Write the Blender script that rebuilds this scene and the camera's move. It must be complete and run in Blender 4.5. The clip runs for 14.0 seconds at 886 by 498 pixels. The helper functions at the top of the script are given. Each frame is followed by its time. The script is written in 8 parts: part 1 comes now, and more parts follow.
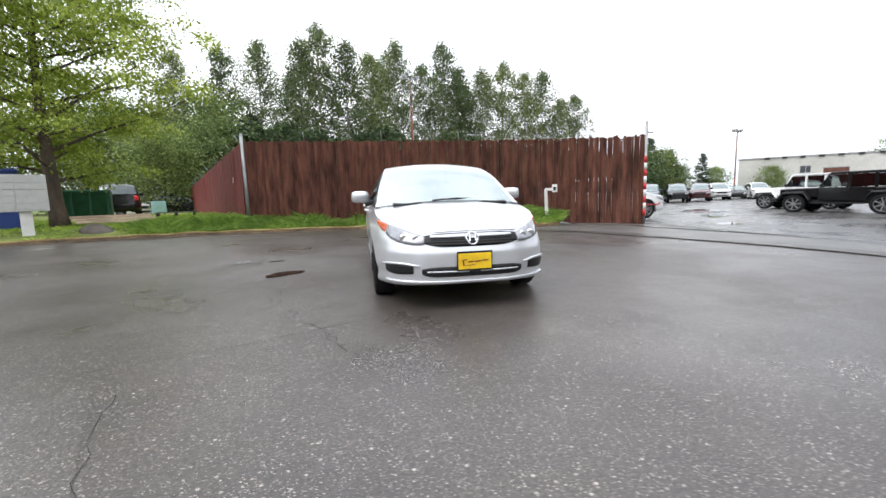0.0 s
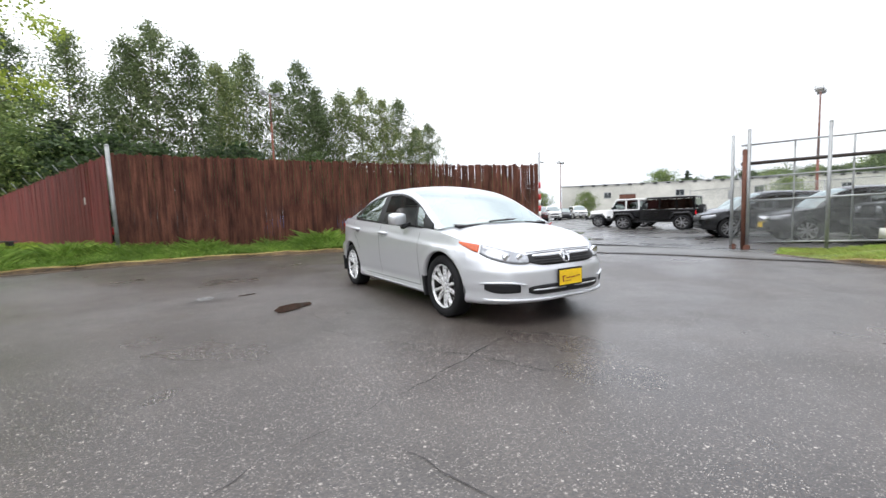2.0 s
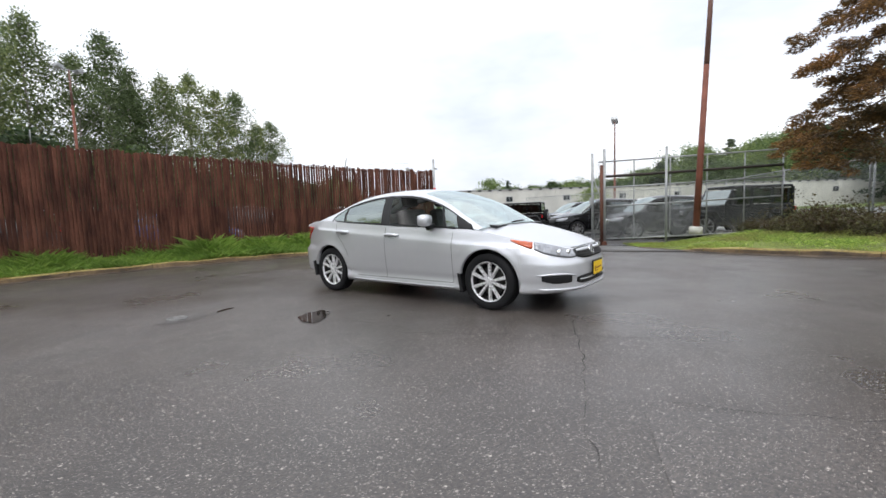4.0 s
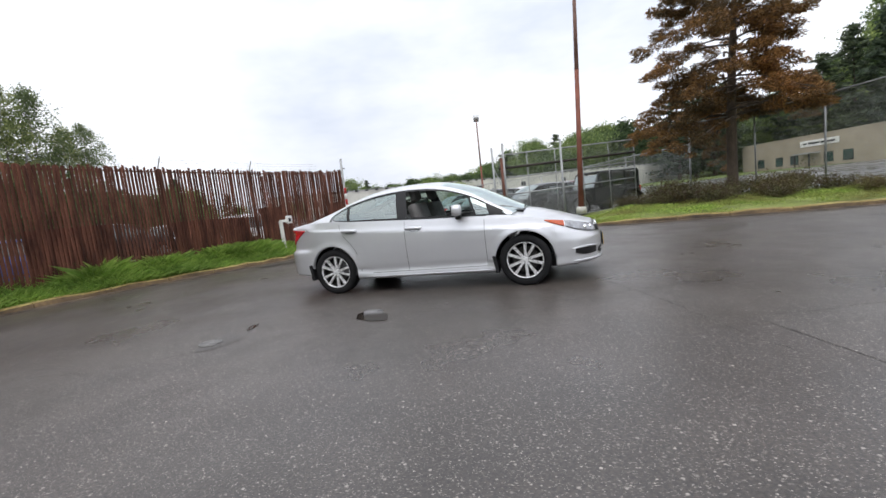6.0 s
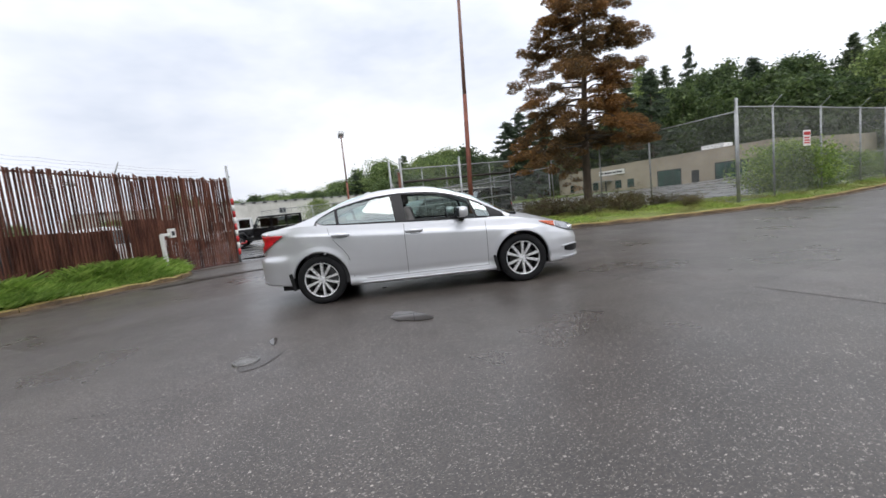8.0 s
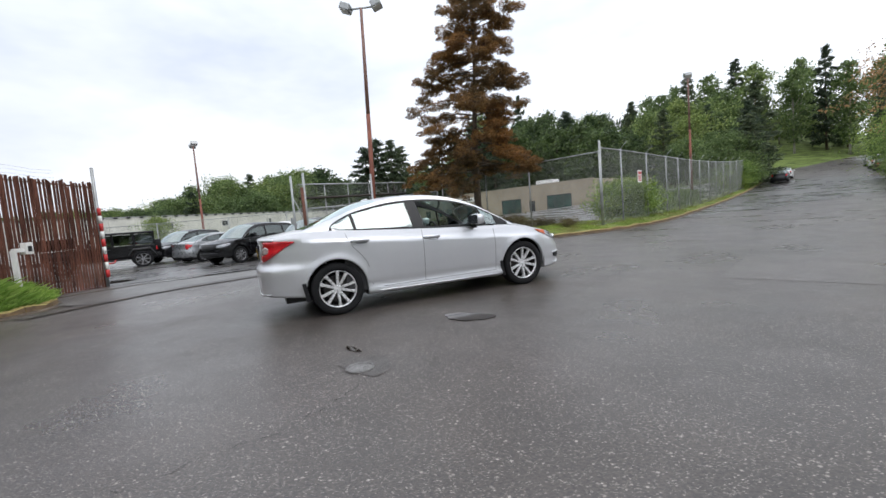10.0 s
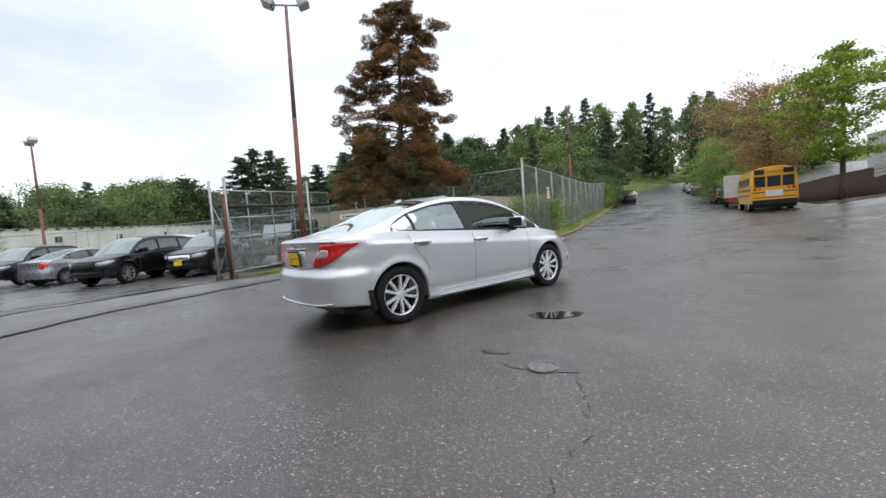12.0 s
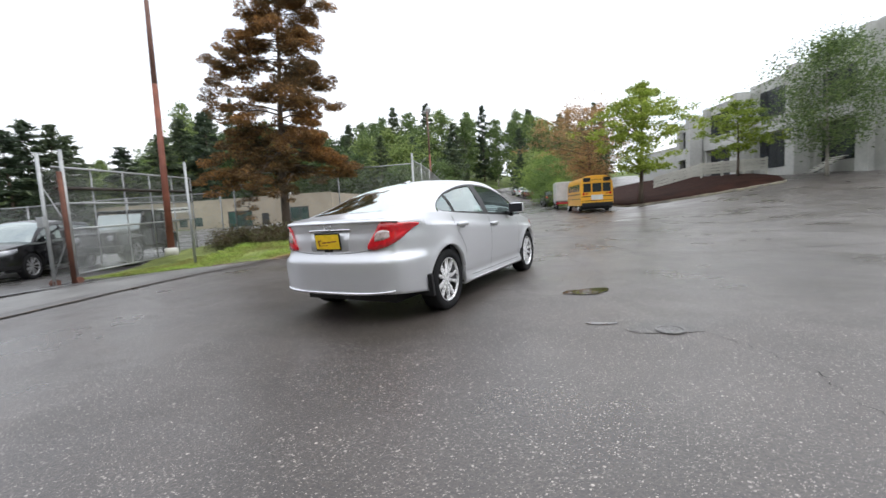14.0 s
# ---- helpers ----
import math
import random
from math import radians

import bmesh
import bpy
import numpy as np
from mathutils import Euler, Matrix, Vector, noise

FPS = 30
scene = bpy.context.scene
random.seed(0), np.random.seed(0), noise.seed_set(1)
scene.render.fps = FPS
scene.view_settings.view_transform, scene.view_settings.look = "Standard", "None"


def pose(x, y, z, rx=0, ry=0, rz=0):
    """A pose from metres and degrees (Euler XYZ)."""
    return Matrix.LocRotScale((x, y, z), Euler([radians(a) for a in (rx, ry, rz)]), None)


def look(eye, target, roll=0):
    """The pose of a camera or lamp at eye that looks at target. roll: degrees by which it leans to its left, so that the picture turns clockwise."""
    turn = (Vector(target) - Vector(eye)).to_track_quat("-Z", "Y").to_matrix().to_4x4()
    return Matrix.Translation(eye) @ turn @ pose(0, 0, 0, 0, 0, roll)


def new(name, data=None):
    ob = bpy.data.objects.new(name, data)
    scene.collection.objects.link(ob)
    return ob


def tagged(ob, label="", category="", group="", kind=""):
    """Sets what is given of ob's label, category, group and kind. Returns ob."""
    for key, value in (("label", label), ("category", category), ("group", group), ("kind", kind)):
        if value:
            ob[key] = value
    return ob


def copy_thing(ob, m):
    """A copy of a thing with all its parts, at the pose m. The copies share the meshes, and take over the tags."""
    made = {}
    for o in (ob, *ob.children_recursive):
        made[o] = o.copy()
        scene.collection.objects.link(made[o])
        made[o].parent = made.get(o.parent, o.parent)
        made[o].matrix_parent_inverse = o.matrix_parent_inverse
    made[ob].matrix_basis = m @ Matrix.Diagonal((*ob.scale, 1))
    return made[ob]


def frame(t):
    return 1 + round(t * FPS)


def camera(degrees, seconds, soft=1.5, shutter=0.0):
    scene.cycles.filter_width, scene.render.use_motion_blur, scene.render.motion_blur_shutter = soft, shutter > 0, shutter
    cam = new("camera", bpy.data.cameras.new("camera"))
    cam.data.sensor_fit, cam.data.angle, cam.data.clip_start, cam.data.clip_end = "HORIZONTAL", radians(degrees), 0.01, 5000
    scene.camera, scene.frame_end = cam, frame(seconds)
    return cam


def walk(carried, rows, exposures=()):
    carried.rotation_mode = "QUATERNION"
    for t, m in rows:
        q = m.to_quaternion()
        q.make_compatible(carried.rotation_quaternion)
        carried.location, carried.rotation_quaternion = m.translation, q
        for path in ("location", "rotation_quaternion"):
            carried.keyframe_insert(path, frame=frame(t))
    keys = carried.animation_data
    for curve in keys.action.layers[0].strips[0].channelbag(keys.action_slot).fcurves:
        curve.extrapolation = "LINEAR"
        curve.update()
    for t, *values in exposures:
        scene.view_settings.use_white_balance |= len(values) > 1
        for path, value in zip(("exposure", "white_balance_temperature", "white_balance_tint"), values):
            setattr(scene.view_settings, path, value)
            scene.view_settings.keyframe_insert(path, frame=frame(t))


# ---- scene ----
cam = camera(92.5, 14.0, 1.5, 0.25)
PATH = [
    (0, (-0.947, -5.807, 1.006), (-0.579, -3.857, 0.755), -1.6),
    (0.5, (-1.447, -5.556, 0.970), (-1.036, -3.621, 0.677), -2.6),
    (1, (-2.028, -5.502, 1.048), (-1.414, -3.613, 0.815), -4.7),
    (1.5, (-2.553, -5.255, 1.056), (-1.771, -3.433, 0.788), -3.6),
    (2, (-3.068, -5.021, 1.063), (-2.031, -3.32, 0.895), -1.9),
    (2.5, (-3.567, -4.765, 1.074), (-2.379, -3.17, 0.861), -1.3),
    (3, (-4.002, -4.462, 1.079), (-2.671, -2.983, 0.88), -1.0),
    (5.5, (-5.86, -2.441, 1.127), (-4.016, -1.7, 0.902), -5.6),
    (6, (-6.033, -1.989, 1.132), (-4.143, -1.373, 0.913), -6.4),
    (6.5, (-6.137, -1.522, 1.143), (-4.201, -1.041, 1.001), -5.6),
    (7, (-6.319, -1.058, 1.136), (-4.349, -0.784, 0.926), -5.1),
    (7.5, (-6.311, -0.53, 1.123), (-4.322, -0.408, 0.951), -5.1),
    (8, (-6.396, -0.016, 1.13), (-4.409, -0.11, 0.922), -6.0),
    (10.5, (-5.764, 2.633, 1.095), (-3.966, 1.765, 0.971), -4.8),
    (11, (-5.433, 3.094, 1.108), (-3.688, 2.124, 0.999), -5.1),
    (11.5, (-5.131, 3.552, 1.089), (-3.532, 2.355, 0.983), -4.6),
    (12, (-4.74, 3.918, 1.081), (-3.201, 2.648, 0.955), -4.5),
    (12.5, (-4.378, 4.316, 1.066), (-2.978, 2.893, 0.936), -3.7),
    (13, (-3.913, 4.641, 1.042), (-2.626, 3.122, 0.855), -4.3),
    (13.5, (-3.435, 4.934, 1.033), (-2.246, 3.334, 0.876), -3.8),
    (14, (-2.931, 5.201, 1.041), (-1.965, 3.459, 0.857), -3.5),
]
EXPOSURES = [(0, 0.46, 6460, 11), (1.5, 0.40, 6460, 11), (2.0, 0.47, 6460, 11), (2.5, 0.34, 6460, 11), (3.0, 0.24, 6470, 11), (5.5, 0.05, 6480, 12), (8.0, -0.06, 6450, 12),
             (10.5, -0.03, 6350, 11), (12.0, -0.04, 6330, 11), (12.9, -0.01, 6370, 11), (13.5, 0.18, 6420, 11), (14.0, 0.30, 6440, 11)]
walk(cam, [(t, look(e, a, r)) for t, e, a, r in PATH], EXPOSURES)

# ---------------------------------------------------------------- sky and light
SUN_EL, SUN_AZ = radians(60), radians(250)
world = bpy.data.worlds.new("overcast")
scene.world = world
world.use_nodes = True
wn, wl = world.node_tree.nodes, world.node_tree.links
wn.clear()
w_out = wn.new("ShaderNodeOutputWorld")
w_bg = wn.new("ShaderNodeBackground")
w_bg.inputs["Strength"].default_value = 0.1
w_sky = wn.new("ShaderNodeTexSky")
w_sky.sky_type = "NISHITA"
w_sky.sun_disc = False
w_sky.sun_elevation, w_sky.sun_rotation = SUN_EL, SUN_AZ
w_sky.air_density, w_sky.dust_density = 1.0, 4.0
w_tc = wn.new("ShaderNodeTexCoord")
w_map = wn.new("ShaderNodeMapping")
w_map.inputs["Scale"].default_value = (1.0, 1.0, 2.6)
w_n1 = wn.new("ShaderNodeTexNoise")
w_n1.inputs["Scale"].default_value, w_n1.inputs["Detail"].default_value, w_n1.inputs["Roughness"].default_value = 1.7, 5.0, 0.55
w_ramp = wn.new("ShaderNodeValToRGB")
w_ramp.color_ramp.elements[0].position, w_ramp.color_ramp.elements[0].color = 0.30, (8.6, 9.4, 10.7, 1)
w_ramp.color_ramp.elements[1].position, w_ramp.color_ramp.elements[1].color = 0.62, (13.3, 13.65, 14.1, 1)
w_mix = wn.new("ShaderNodeMixRGB")
w_mix.inputs["Fac"].default_value = 0.93
wl.new(w_tc.outputs["Generated"], w_map.inputs["Vector"])
wl.new(w_map.outputs["Vector"], w_n1.inputs["Vector"])
wl.new(w_n1.outputs["Fac"], w_ramp.inputs["Fac"])
wl.new(w_sky.outputs["Color"], w_mix.inputs["Color1"])
wl.new(w_ramp.outputs["Color"], w_mix.inputs["Color2"])
w_dot = wn.new("ShaderNodeVectorMath")
w_dot.operation = "DOT_PRODUCT"
w_dot.inputs[1].default_value = (math.sin(SUN_AZ) * math.cos(SUN_EL), math.cos(SUN_AZ) * math.cos(SUN_EL), math.sin(SUN_EL))
w_glow = wn.new("ShaderNodeMapRange")
w_glow.inputs["From Min"].default_value, w_glow.inputs["From Max"].default_value = -1.0, 1.0
w_glow.inputs["To Min"].default_value, w_glow.inputs["To Max"].default_value = 0.70, 1.34
w_mul = wn.new("ShaderNodeMixRGB")
w_mul.blend_type, w_mul.inputs["Fac"].default_value = "MULTIPLY", 1.0
wl.new(w_tc.outputs["Generated"], w_dot.inputs[0])
wl.new(w_dot.outputs["Value"], w_glow.inputs["Value"])
wl.new(w_mix.outputs["Color"], w_mul.inputs["Color1"])
wl.new(w_glow.outputs["Result"], w_mul.inputs["Color2"])
wl.new(w_mul.outputs["Color"], w_bg.inputs["Color"])
wl.new(w_bg.outputs["Background"], w_out.inputs["Surface"])

sun_data = bpy.data.lights.new("sun", "SUN")
sun_data.energy, sun_data.angle, sun_data.color = 1.1, radians(40), (1.0, 0.98, 0.95)
sun = new("sun", sun_data)
SUN_FROM = Vector((math.sin(SUN_AZ) * math.cos(SUN_EL), math.cos(SUN_AZ) * math.cos(SUN_EL), math.sin(SUN_EL)))
sun.matrix_world = look(SUN_FROM * 60, (0, 0, 0))


# ---------------------------------------------------------------- materials
def ramp_node(nt, stops):
    r = nt.nodes.new("ShaderNodeValToRGB")
    while len(r.color_ramp.elements) < len(stops):
        r.color_ramp.elements.new(0.5)
    for e, (p, c) in zip(r.color_ramp.elements, stops):
        e.position = p
        e.color = (*c, 1) if len(c) == 3 else c
    return r


def noise_node(nt, vec, scale, detail=4.0, rough=0.55):
    n = nt.nodes.new("ShaderNodeTexNoise")
    n.inputs["Scale"].default_value, n.inputs["Detail"].default_value, n.inputs["Roughness"].default_value = scale, detail, rough
    nt.links.new(vec, n.inputs["Vector"])
    return n


def mix_node(nt, kind, fac, a, b):
    m = nt.nodes.new("ShaderNodeMixRGB")
    m.blend_type = kind
    for sock, v in (("Fac", fac), ("Color1", a), ("Color2", b)):
        if isinstance(v, (int, float)):
            m.inputs[sock].default_value = v if sock == "Fac" else (v, v, v, 1)
        elif isinstance(v, tuple):
            m.inputs[sock].default_value = (*v, 1)
        else:
            nt.links.new(v, m.inputs[sock])
    return m


def material(name, color, rough=0.6, metal=0.0, vary=0.25, scale=3.0, fine=40.0, bump=0.0, bump_scale=60.0, tint=None, stretch=(1, 1, 1), per_object=0.0, per_island=0.0, coat=0.0, spec=0.5, world_space=False):
    """A surface with broad and fine variation of its colour, and fine relief."""
    m = bpy.data.materials.new(name)
    m.use_nodes = True
    nt = m.node_tree
    b = nt.nodes["Principled BSDF"]
    tc = nt.nodes.new("ShaderNodeTexCoord")
    mp = nt.nodes.new("ShaderNodeMapping")
    mp.inputs["Scale"].default_value = stretch
    if world_space:
        geo = nt.nodes.new("ShaderNodeNewGeometry")
        nt.links.new(geo.outputs["Position"], mp.inputs["Vector"])
    else:
        nt.links.new(tc.outputs["Object"], mp.inputs["Vector"])
    v = mp.outputs["Vector"]
    n1, n2 = noise_node(nt, v, scale), noise_node(nt, v, fine, 3.0)
    low = tuple(c * (1 - vary) for c in color)
    high = tuple(min(1.0, c * (1 + vary)) for c in (tint or color))
    r1 = ramp_node(nt, [(0.3, low), (0.7, high)])
    nt.links.new(n1.outputs["Fac"], r1.inputs["Fac"])
    r2 = ramp_node(nt, [(0.25, (1 - vary * 0.8,) * 3), (0.75, (1 + vary * 0.5,) * 3)])
    nt.links.new(n2.outputs["Fac"], r2.inputs["Fac"])
    col = mix_node(nt, "MULTIPLY", 1.0, r1.outputs["Color"], r2.outputs["Color"]).outputs["Color"]
    if per_object or per_island:
        if per_object:
            src = nt.nodes.new("ShaderNodeObjectInfo").outputs["Random"]
        else:
            src = nt.nodes.new("ShaderNodeNewGeometry").outputs["Random Per Island"]
        amount = per_object or per_island
        r3 = ramp_node(nt, [(0.0, (1 - amount,) * 3), (1.0, (1 + amount,) * 3)])
        nt.links.new(src, r3.inputs["Fac"])
        col = mix_node(nt, "MULTIPLY", 1.0, col, r3.outputs["Color"]).outputs["Color"]
    nt.links.new(col, b.inputs["Base Color"])
    b.inputs["Metallic"].default_value = metal
    b.inputs["Specular IOR Level"].default_value = spec
    b.inputs["Coat Weight"].default_value = coat
    rr = nt.nodes.new("ShaderNodeMapRange")
    rr.inputs["To Min"].default_value, rr.inputs["To Max"].default_value = max(0.02, rough * 0.82), min(1.0, rough * 1.18)
    nt.links.new(n2.outputs["Fac"], rr.inputs["Value"])
    nt.links.new(rr.outputs["Result"], b.inputs["Roughness"])
    if bump:
        n3 = noise_node(nt, v, bump_scale, 4.0)
        bp = nt.nodes.new("ShaderNodeBump")
        bp.inputs["Strength"].default_value, bp.inputs["Distance"].default_value = min(1.0, bump), 0.02
        nt.links.new(n3.outputs["Fac"], bp.inputs["Height"])
        nt.links.new(bp.outputs["Normal"], b.inputs["Normal"])
    return m


def asphalt_material(name, base, stone, wet):
    """Worn wet asphalt: pale aggregate in a dark binder, broad damp areas."""
    m = bpy.data.materials.new(name)
    m.use_nodes = True
    nt = m.node_tree
    b = nt.nodes["Principled BSDF"]
    tc = nt.nodes.new("ShaderNodeTexCoord")
    v = tc.outputs["Object"]
    broad, mid, grain = noise_node(nt, v, 0.16, 5.0), noise_node(nt, v, 1.3, 5.0, 0.6), noise_node(nt, v, 55.0, 3.0, 0.7)
    rb = ramp_node(nt, [(0.3, tuple(c * 0.74 for c in base)), (0.7, tuple(c * 1.22 for c in base))])
    nt.links.new(broad.outputs["Fac"], rb.inputs["Fac"])
    rm = ramp_node(nt, [(0.3, (0.80,) * 3), (0.7, (1.18,) * 3)])
    nt.links.new(mid.outputs["Fac"], rm.inputs["Fac"])
    rg = ramp_node(nt, [(0.3, (0.40, 0.42, 0.46)), (0.5, (1.0, 0.97, 0.95)), (0.7, (1.75, 1.66, 1.58))])
    nt.links.new(grain.outputs["Fac"], rg.inputs["Fac"])
    c = mix_node(nt, "MULTIPLY", 1.0, rb.outputs["Color"], rm.outputs["Color"]).outputs["Color"]
    c = mix_node(nt, "MULTIPLY", 1.0, c, rg.outputs["Color"]).outputs["Color"]
    for scale, keep in ((46.0, 0.93), (80.0, 0.86), (140.0, 0.76)):
        vo = nt.nodes.new("ShaderNodeTexVoronoi")
        vo.inputs["Scale"].default_value = scale
        nt.links.new(v, vo.inputs["Vector"])
        sep = nt.nodes.new("ShaderNodeSeparateColor")
        nt.links.new(vo.outputs["Color"], sep.inputs["Color"])
        pick = ramp_node(nt, [(keep, (0, 0, 0)), (keep + 0.05, (1, 1, 1))])
        nt.links.new(sep.outputs["Red"], pick.inputs["Fac"])
        inside = ramp_node(nt, [(0.30, (1, 1, 1)), (0.40, (0, 0, 0))])
        nt.links.new(vo.outputs["Distance"], inside.inputs["Fac"])
        f = mix_node(nt, "MULTIPLY", 1.0, pick.outputs["Color"], inside.outputs["Color"]).outputs["Color"]
        tone = ramp_node(nt, [(0.0, tuple(k * 0.45 for k in stone)), (0.6, stone), (1.0, tuple(min(1.0, k * 1.5) for k in stone))])
        nt.links.new(sep.outputs["Green"], tone.inputs["Fac"])
        c = mix_node(nt, "MIX", f, c, tone.outputs["Color"]).outputs["Color"]
    nt.links.new(c, b.inputs["Base Color"])
    damp = noise_node(nt, v, 0.45, 4.0, 0.6)
    rr = ramp_node(nt, [(0.38, (wet - 0.09,) * 3), (0.62, (wet + 0.09,) * 3)])
    nt.links.new(damp.outputs["Fac"], rr.inputs["Fac"])
    nt.links.new(rr.outputs["Color"], b.inputs["Roughness"])
    b.inputs["Specular IOR Level"].default_value = 0.72
    bp = nt.nodes.new("ShaderNodeBump")
    bp.inputs["Strength"].default_value, bp.inputs["Distance"].default_value = 0.35, 0.008
    g2 = noise_node(nt, v, 70.0, 3.0, 0.6)
    nt.links.new(g2.outputs["Fac"], bp.inputs["Height"])
    nt.links.new(bp.outputs["Normal"], b.inputs["Normal"])
    return m


def leaf_material(name, color, tint, shade=None, patch=0.9):
    m = bpy.data.materials.new(name)
    m.use_nodes = True
    nt = m.node_tree
    b = nt.nodes["Principled BSDF"]
    geo = nt.nodes.new("ShaderNodeNewGeometry")
    r = ramp_node(nt, [(0.0, tuple(c * 0.6 for c in color)), (0.5, color), (1.0, tint)])
    nt.links.new(geo.outputs["Random Per Island"], r.inputs["Fac"])
    info = nt.nodes.new("ShaderNodeObjectInfo")
    r2 = ramp_node(nt, [(0.0, (0.66, 0.72, 0.70)), (0.5, (0.95, 0.97, 0.95)), (1.0, (1.38, 1.28, 1.10))])
    nt.links.new(info.outputs["Random"], r2.inputs["Fac"])
    col = mix_node(nt, "MULTIPLY", 1.0, r.outputs["Color"], r2.outputs["Color"]).outputs["Color"]
    tc = nt.nodes.new("ShaderNodeTexCoord")
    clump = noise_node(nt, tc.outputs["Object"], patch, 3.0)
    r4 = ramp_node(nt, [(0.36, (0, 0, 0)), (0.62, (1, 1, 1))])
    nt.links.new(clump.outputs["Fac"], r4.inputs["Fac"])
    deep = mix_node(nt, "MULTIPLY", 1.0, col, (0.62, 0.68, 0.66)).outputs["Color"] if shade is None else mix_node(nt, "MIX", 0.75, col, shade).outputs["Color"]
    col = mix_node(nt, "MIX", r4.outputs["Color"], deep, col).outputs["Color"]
    nt.links.new(col, b.inputs["Base Color"])
    b.inputs["Roughness"].default_value = 0.55
    tr = nt.nodes.new("ShaderNodeBsdfTranslucent")
    nt.links.new(col, tr.inputs["Color"])
    mx = nt.nodes.new("ShaderNodeMixShader")
    mx.inputs["Fac"].default_value = 0.45
    out = nt.nodes["Material Output"]
    nt.links.new(b.outputs["BSDF"], mx.inputs[1])
    nt.links.new(tr.outputs["BSDF"], mx.inputs[2])
    nt.links.new(mx.outputs["Shader"], out.inputs["Surface"])
    return m


def glass_material(name, color, rough=0.02, clear=0.5):
    """A thin pane: partly see-through, glossy."""
    m = bpy.data.materials.new(name)
    m.use_nodes = True
    nt = m.node_tree
    out = nt.nodes["Material Output"]
    nt.nodes.remove(nt.nodes["Principled BSDF"])
    tp = nt.nodes.new("ShaderNodeBsdfTransparent")
    tp.inputs["Color"].default_value = (*color, 1)
    gl = nt.nodes.new("ShaderNodeBsdfGlossy")
    gl.inputs["Roughness"].default_value = rough
    gl.inputs["Color"].default_value = (0.88, 0.97, 0.95, 1)
    lw = nt.nodes.new("ShaderNodeLayerWeight")
    lw.inputs["Blend"].default_value = 0.5
    fr = nt.nodes.new("ShaderNodeMath")
    fr.operation = "POWER"
    fr.inputs[1].default_value = 4.0
    nt.links.new(lw.outputs["Facing"], fr.inputs[0])
    lift = nt.nodes.new("ShaderNodeMapRange")
    lift.inputs["From Min"].default_value, lift.inputs["From Max"].default_value = 0.0, 1.0
    lift.inputs["To Min"].default_value, lift.inputs["To Max"].default_value = 1.0 - clear, 1.0
    nt.links.new(fr.outputs["Value"], lift.inputs["Value"])
    mx = nt.nodes.new("ShaderNodeMixShader")
    nt.links.new(lift.outputs["Result"], mx.inputs["Fac"])
    nt.links.new(tp.outputs["BSDF"], mx.inputs[1])
    nt.links.new(gl.outputs["BSDF"], mx.inputs[2])
    nt.links.new(mx.outputs["Shader"], out.inputs["Surface"])
    return m


M_ASPHALT = asphalt_material("wet_asphalt", (0.053, 0.0455, 0.041), (0.31, 0.28, 0.25), 0.36)
M_LOT = asphalt_material("lot_asphalt", (0.085, 0.084, 0.083), (0.24, 0.235, 0.23), 0.28)
M_GROUND = material("rough_grass_ground", (0.085, 0.12, 0.035), 0.9, spec=0.1, vary=0.5, scale=0.4, fine=12, bump=0.6, bump_scale=18, tint=(0.13, 0.17, 0.05))
M_SOIL = material("grassy_soil", (0.17, 0.20, 0.065), 0.9, spec=0.1, vary=0.5, scale=1.2, fine=20, bump=0.7, bump_scale=25)
M_BARK_MULCH = material("bark_mulch", (0.027, 0.011, 0.0075), 0.95, spec=0.06, vary=0.5, scale=1.0, fine=25, bump=1.0, bump_scale=14)
M_KERB = material("mossy_concrete", (0.22, 0.20, 0.17), 0.85, vary=0.4, scale=2.5, fine=20, bump=0.6, bump_scale=30, tint=(0.21, 0.19, 0.13), world_space=True)
M_KERB_YELLOW = material("worn_yellow_paint", (0.36, 0.21, 0.045), 0.75, vary=0.6, scale=2.2, fine=18, bump=0.5, bump_scale=30, tint=(0.22, 0.18, 0.06), world_space=True)
M_KERB_DIRTY = material("wet_dirty_concrete", (0.085, 0.052, 0.030), 0.7, vary=0.6, scale=1.6, fine=16, bump=0.7, bump_scale=26, tint=(0.13, 0.085, 0.04), world_space=True)
M_LITTER = material("wet_leaf_litter", (0.050, 0.036, 0.025), 0.6, vary=0.6, scale=3, fine=30, bump=1.0, bump_scale=30, tint=(0.09, 0.065, 0.042), world_space=True)
M_RUST = material("rusty_slat", (0.084, 0.033, 0.023), 0.85, vary=0.45, scale=2.0, fine=30, bump=0.4, bump_scale=40, tint=(0.14, 0.057, 0.037), stretch=(3, 3, 0.6), per_object=0.18, spec=0.25, world_space=True)
M_REDWALL = material("red_slat", (0.20, 0.040, 0.037), 0.7, vary=0.3, scale=2.0, fine=30, bump=0.3, bump_scale=40, stretch=(2, 2, 0.5), per_object=0.2, world_space=True)
M_GALV = material("galvanised_steel", (0.36, 0.37, 0.37), 0.5, metal=0.6, vary=0.2, scale=4, fine=60)
M_MESH = material("weathered_wire_mesh", (0.28, 0.29, 0.28), 0.5, metal=0.4, vary=0.2, scale=4, fine=60)
M_RUSTPOST = material("rusty_pipe", (0.13, 0.05, 0.03), 0.75, vary=0.4, scale=4, fine=40, bump=0.3)
M_POLE = material("red_brown_pole", (0.20, 0.065, 0.04), 0.7, vary=0.3, scale=2, fine=30, bump=0.2)
M_POLE_UP = material("weathered_upper_pole", (0.20, 0.105, 0.082), 0.6, vary=0.25, scale=2, fine=30)
M_WIRE = material("dark_wire", (0.12, 0.10, 0.09), 0.6, metal=0.5, vary=0.3)
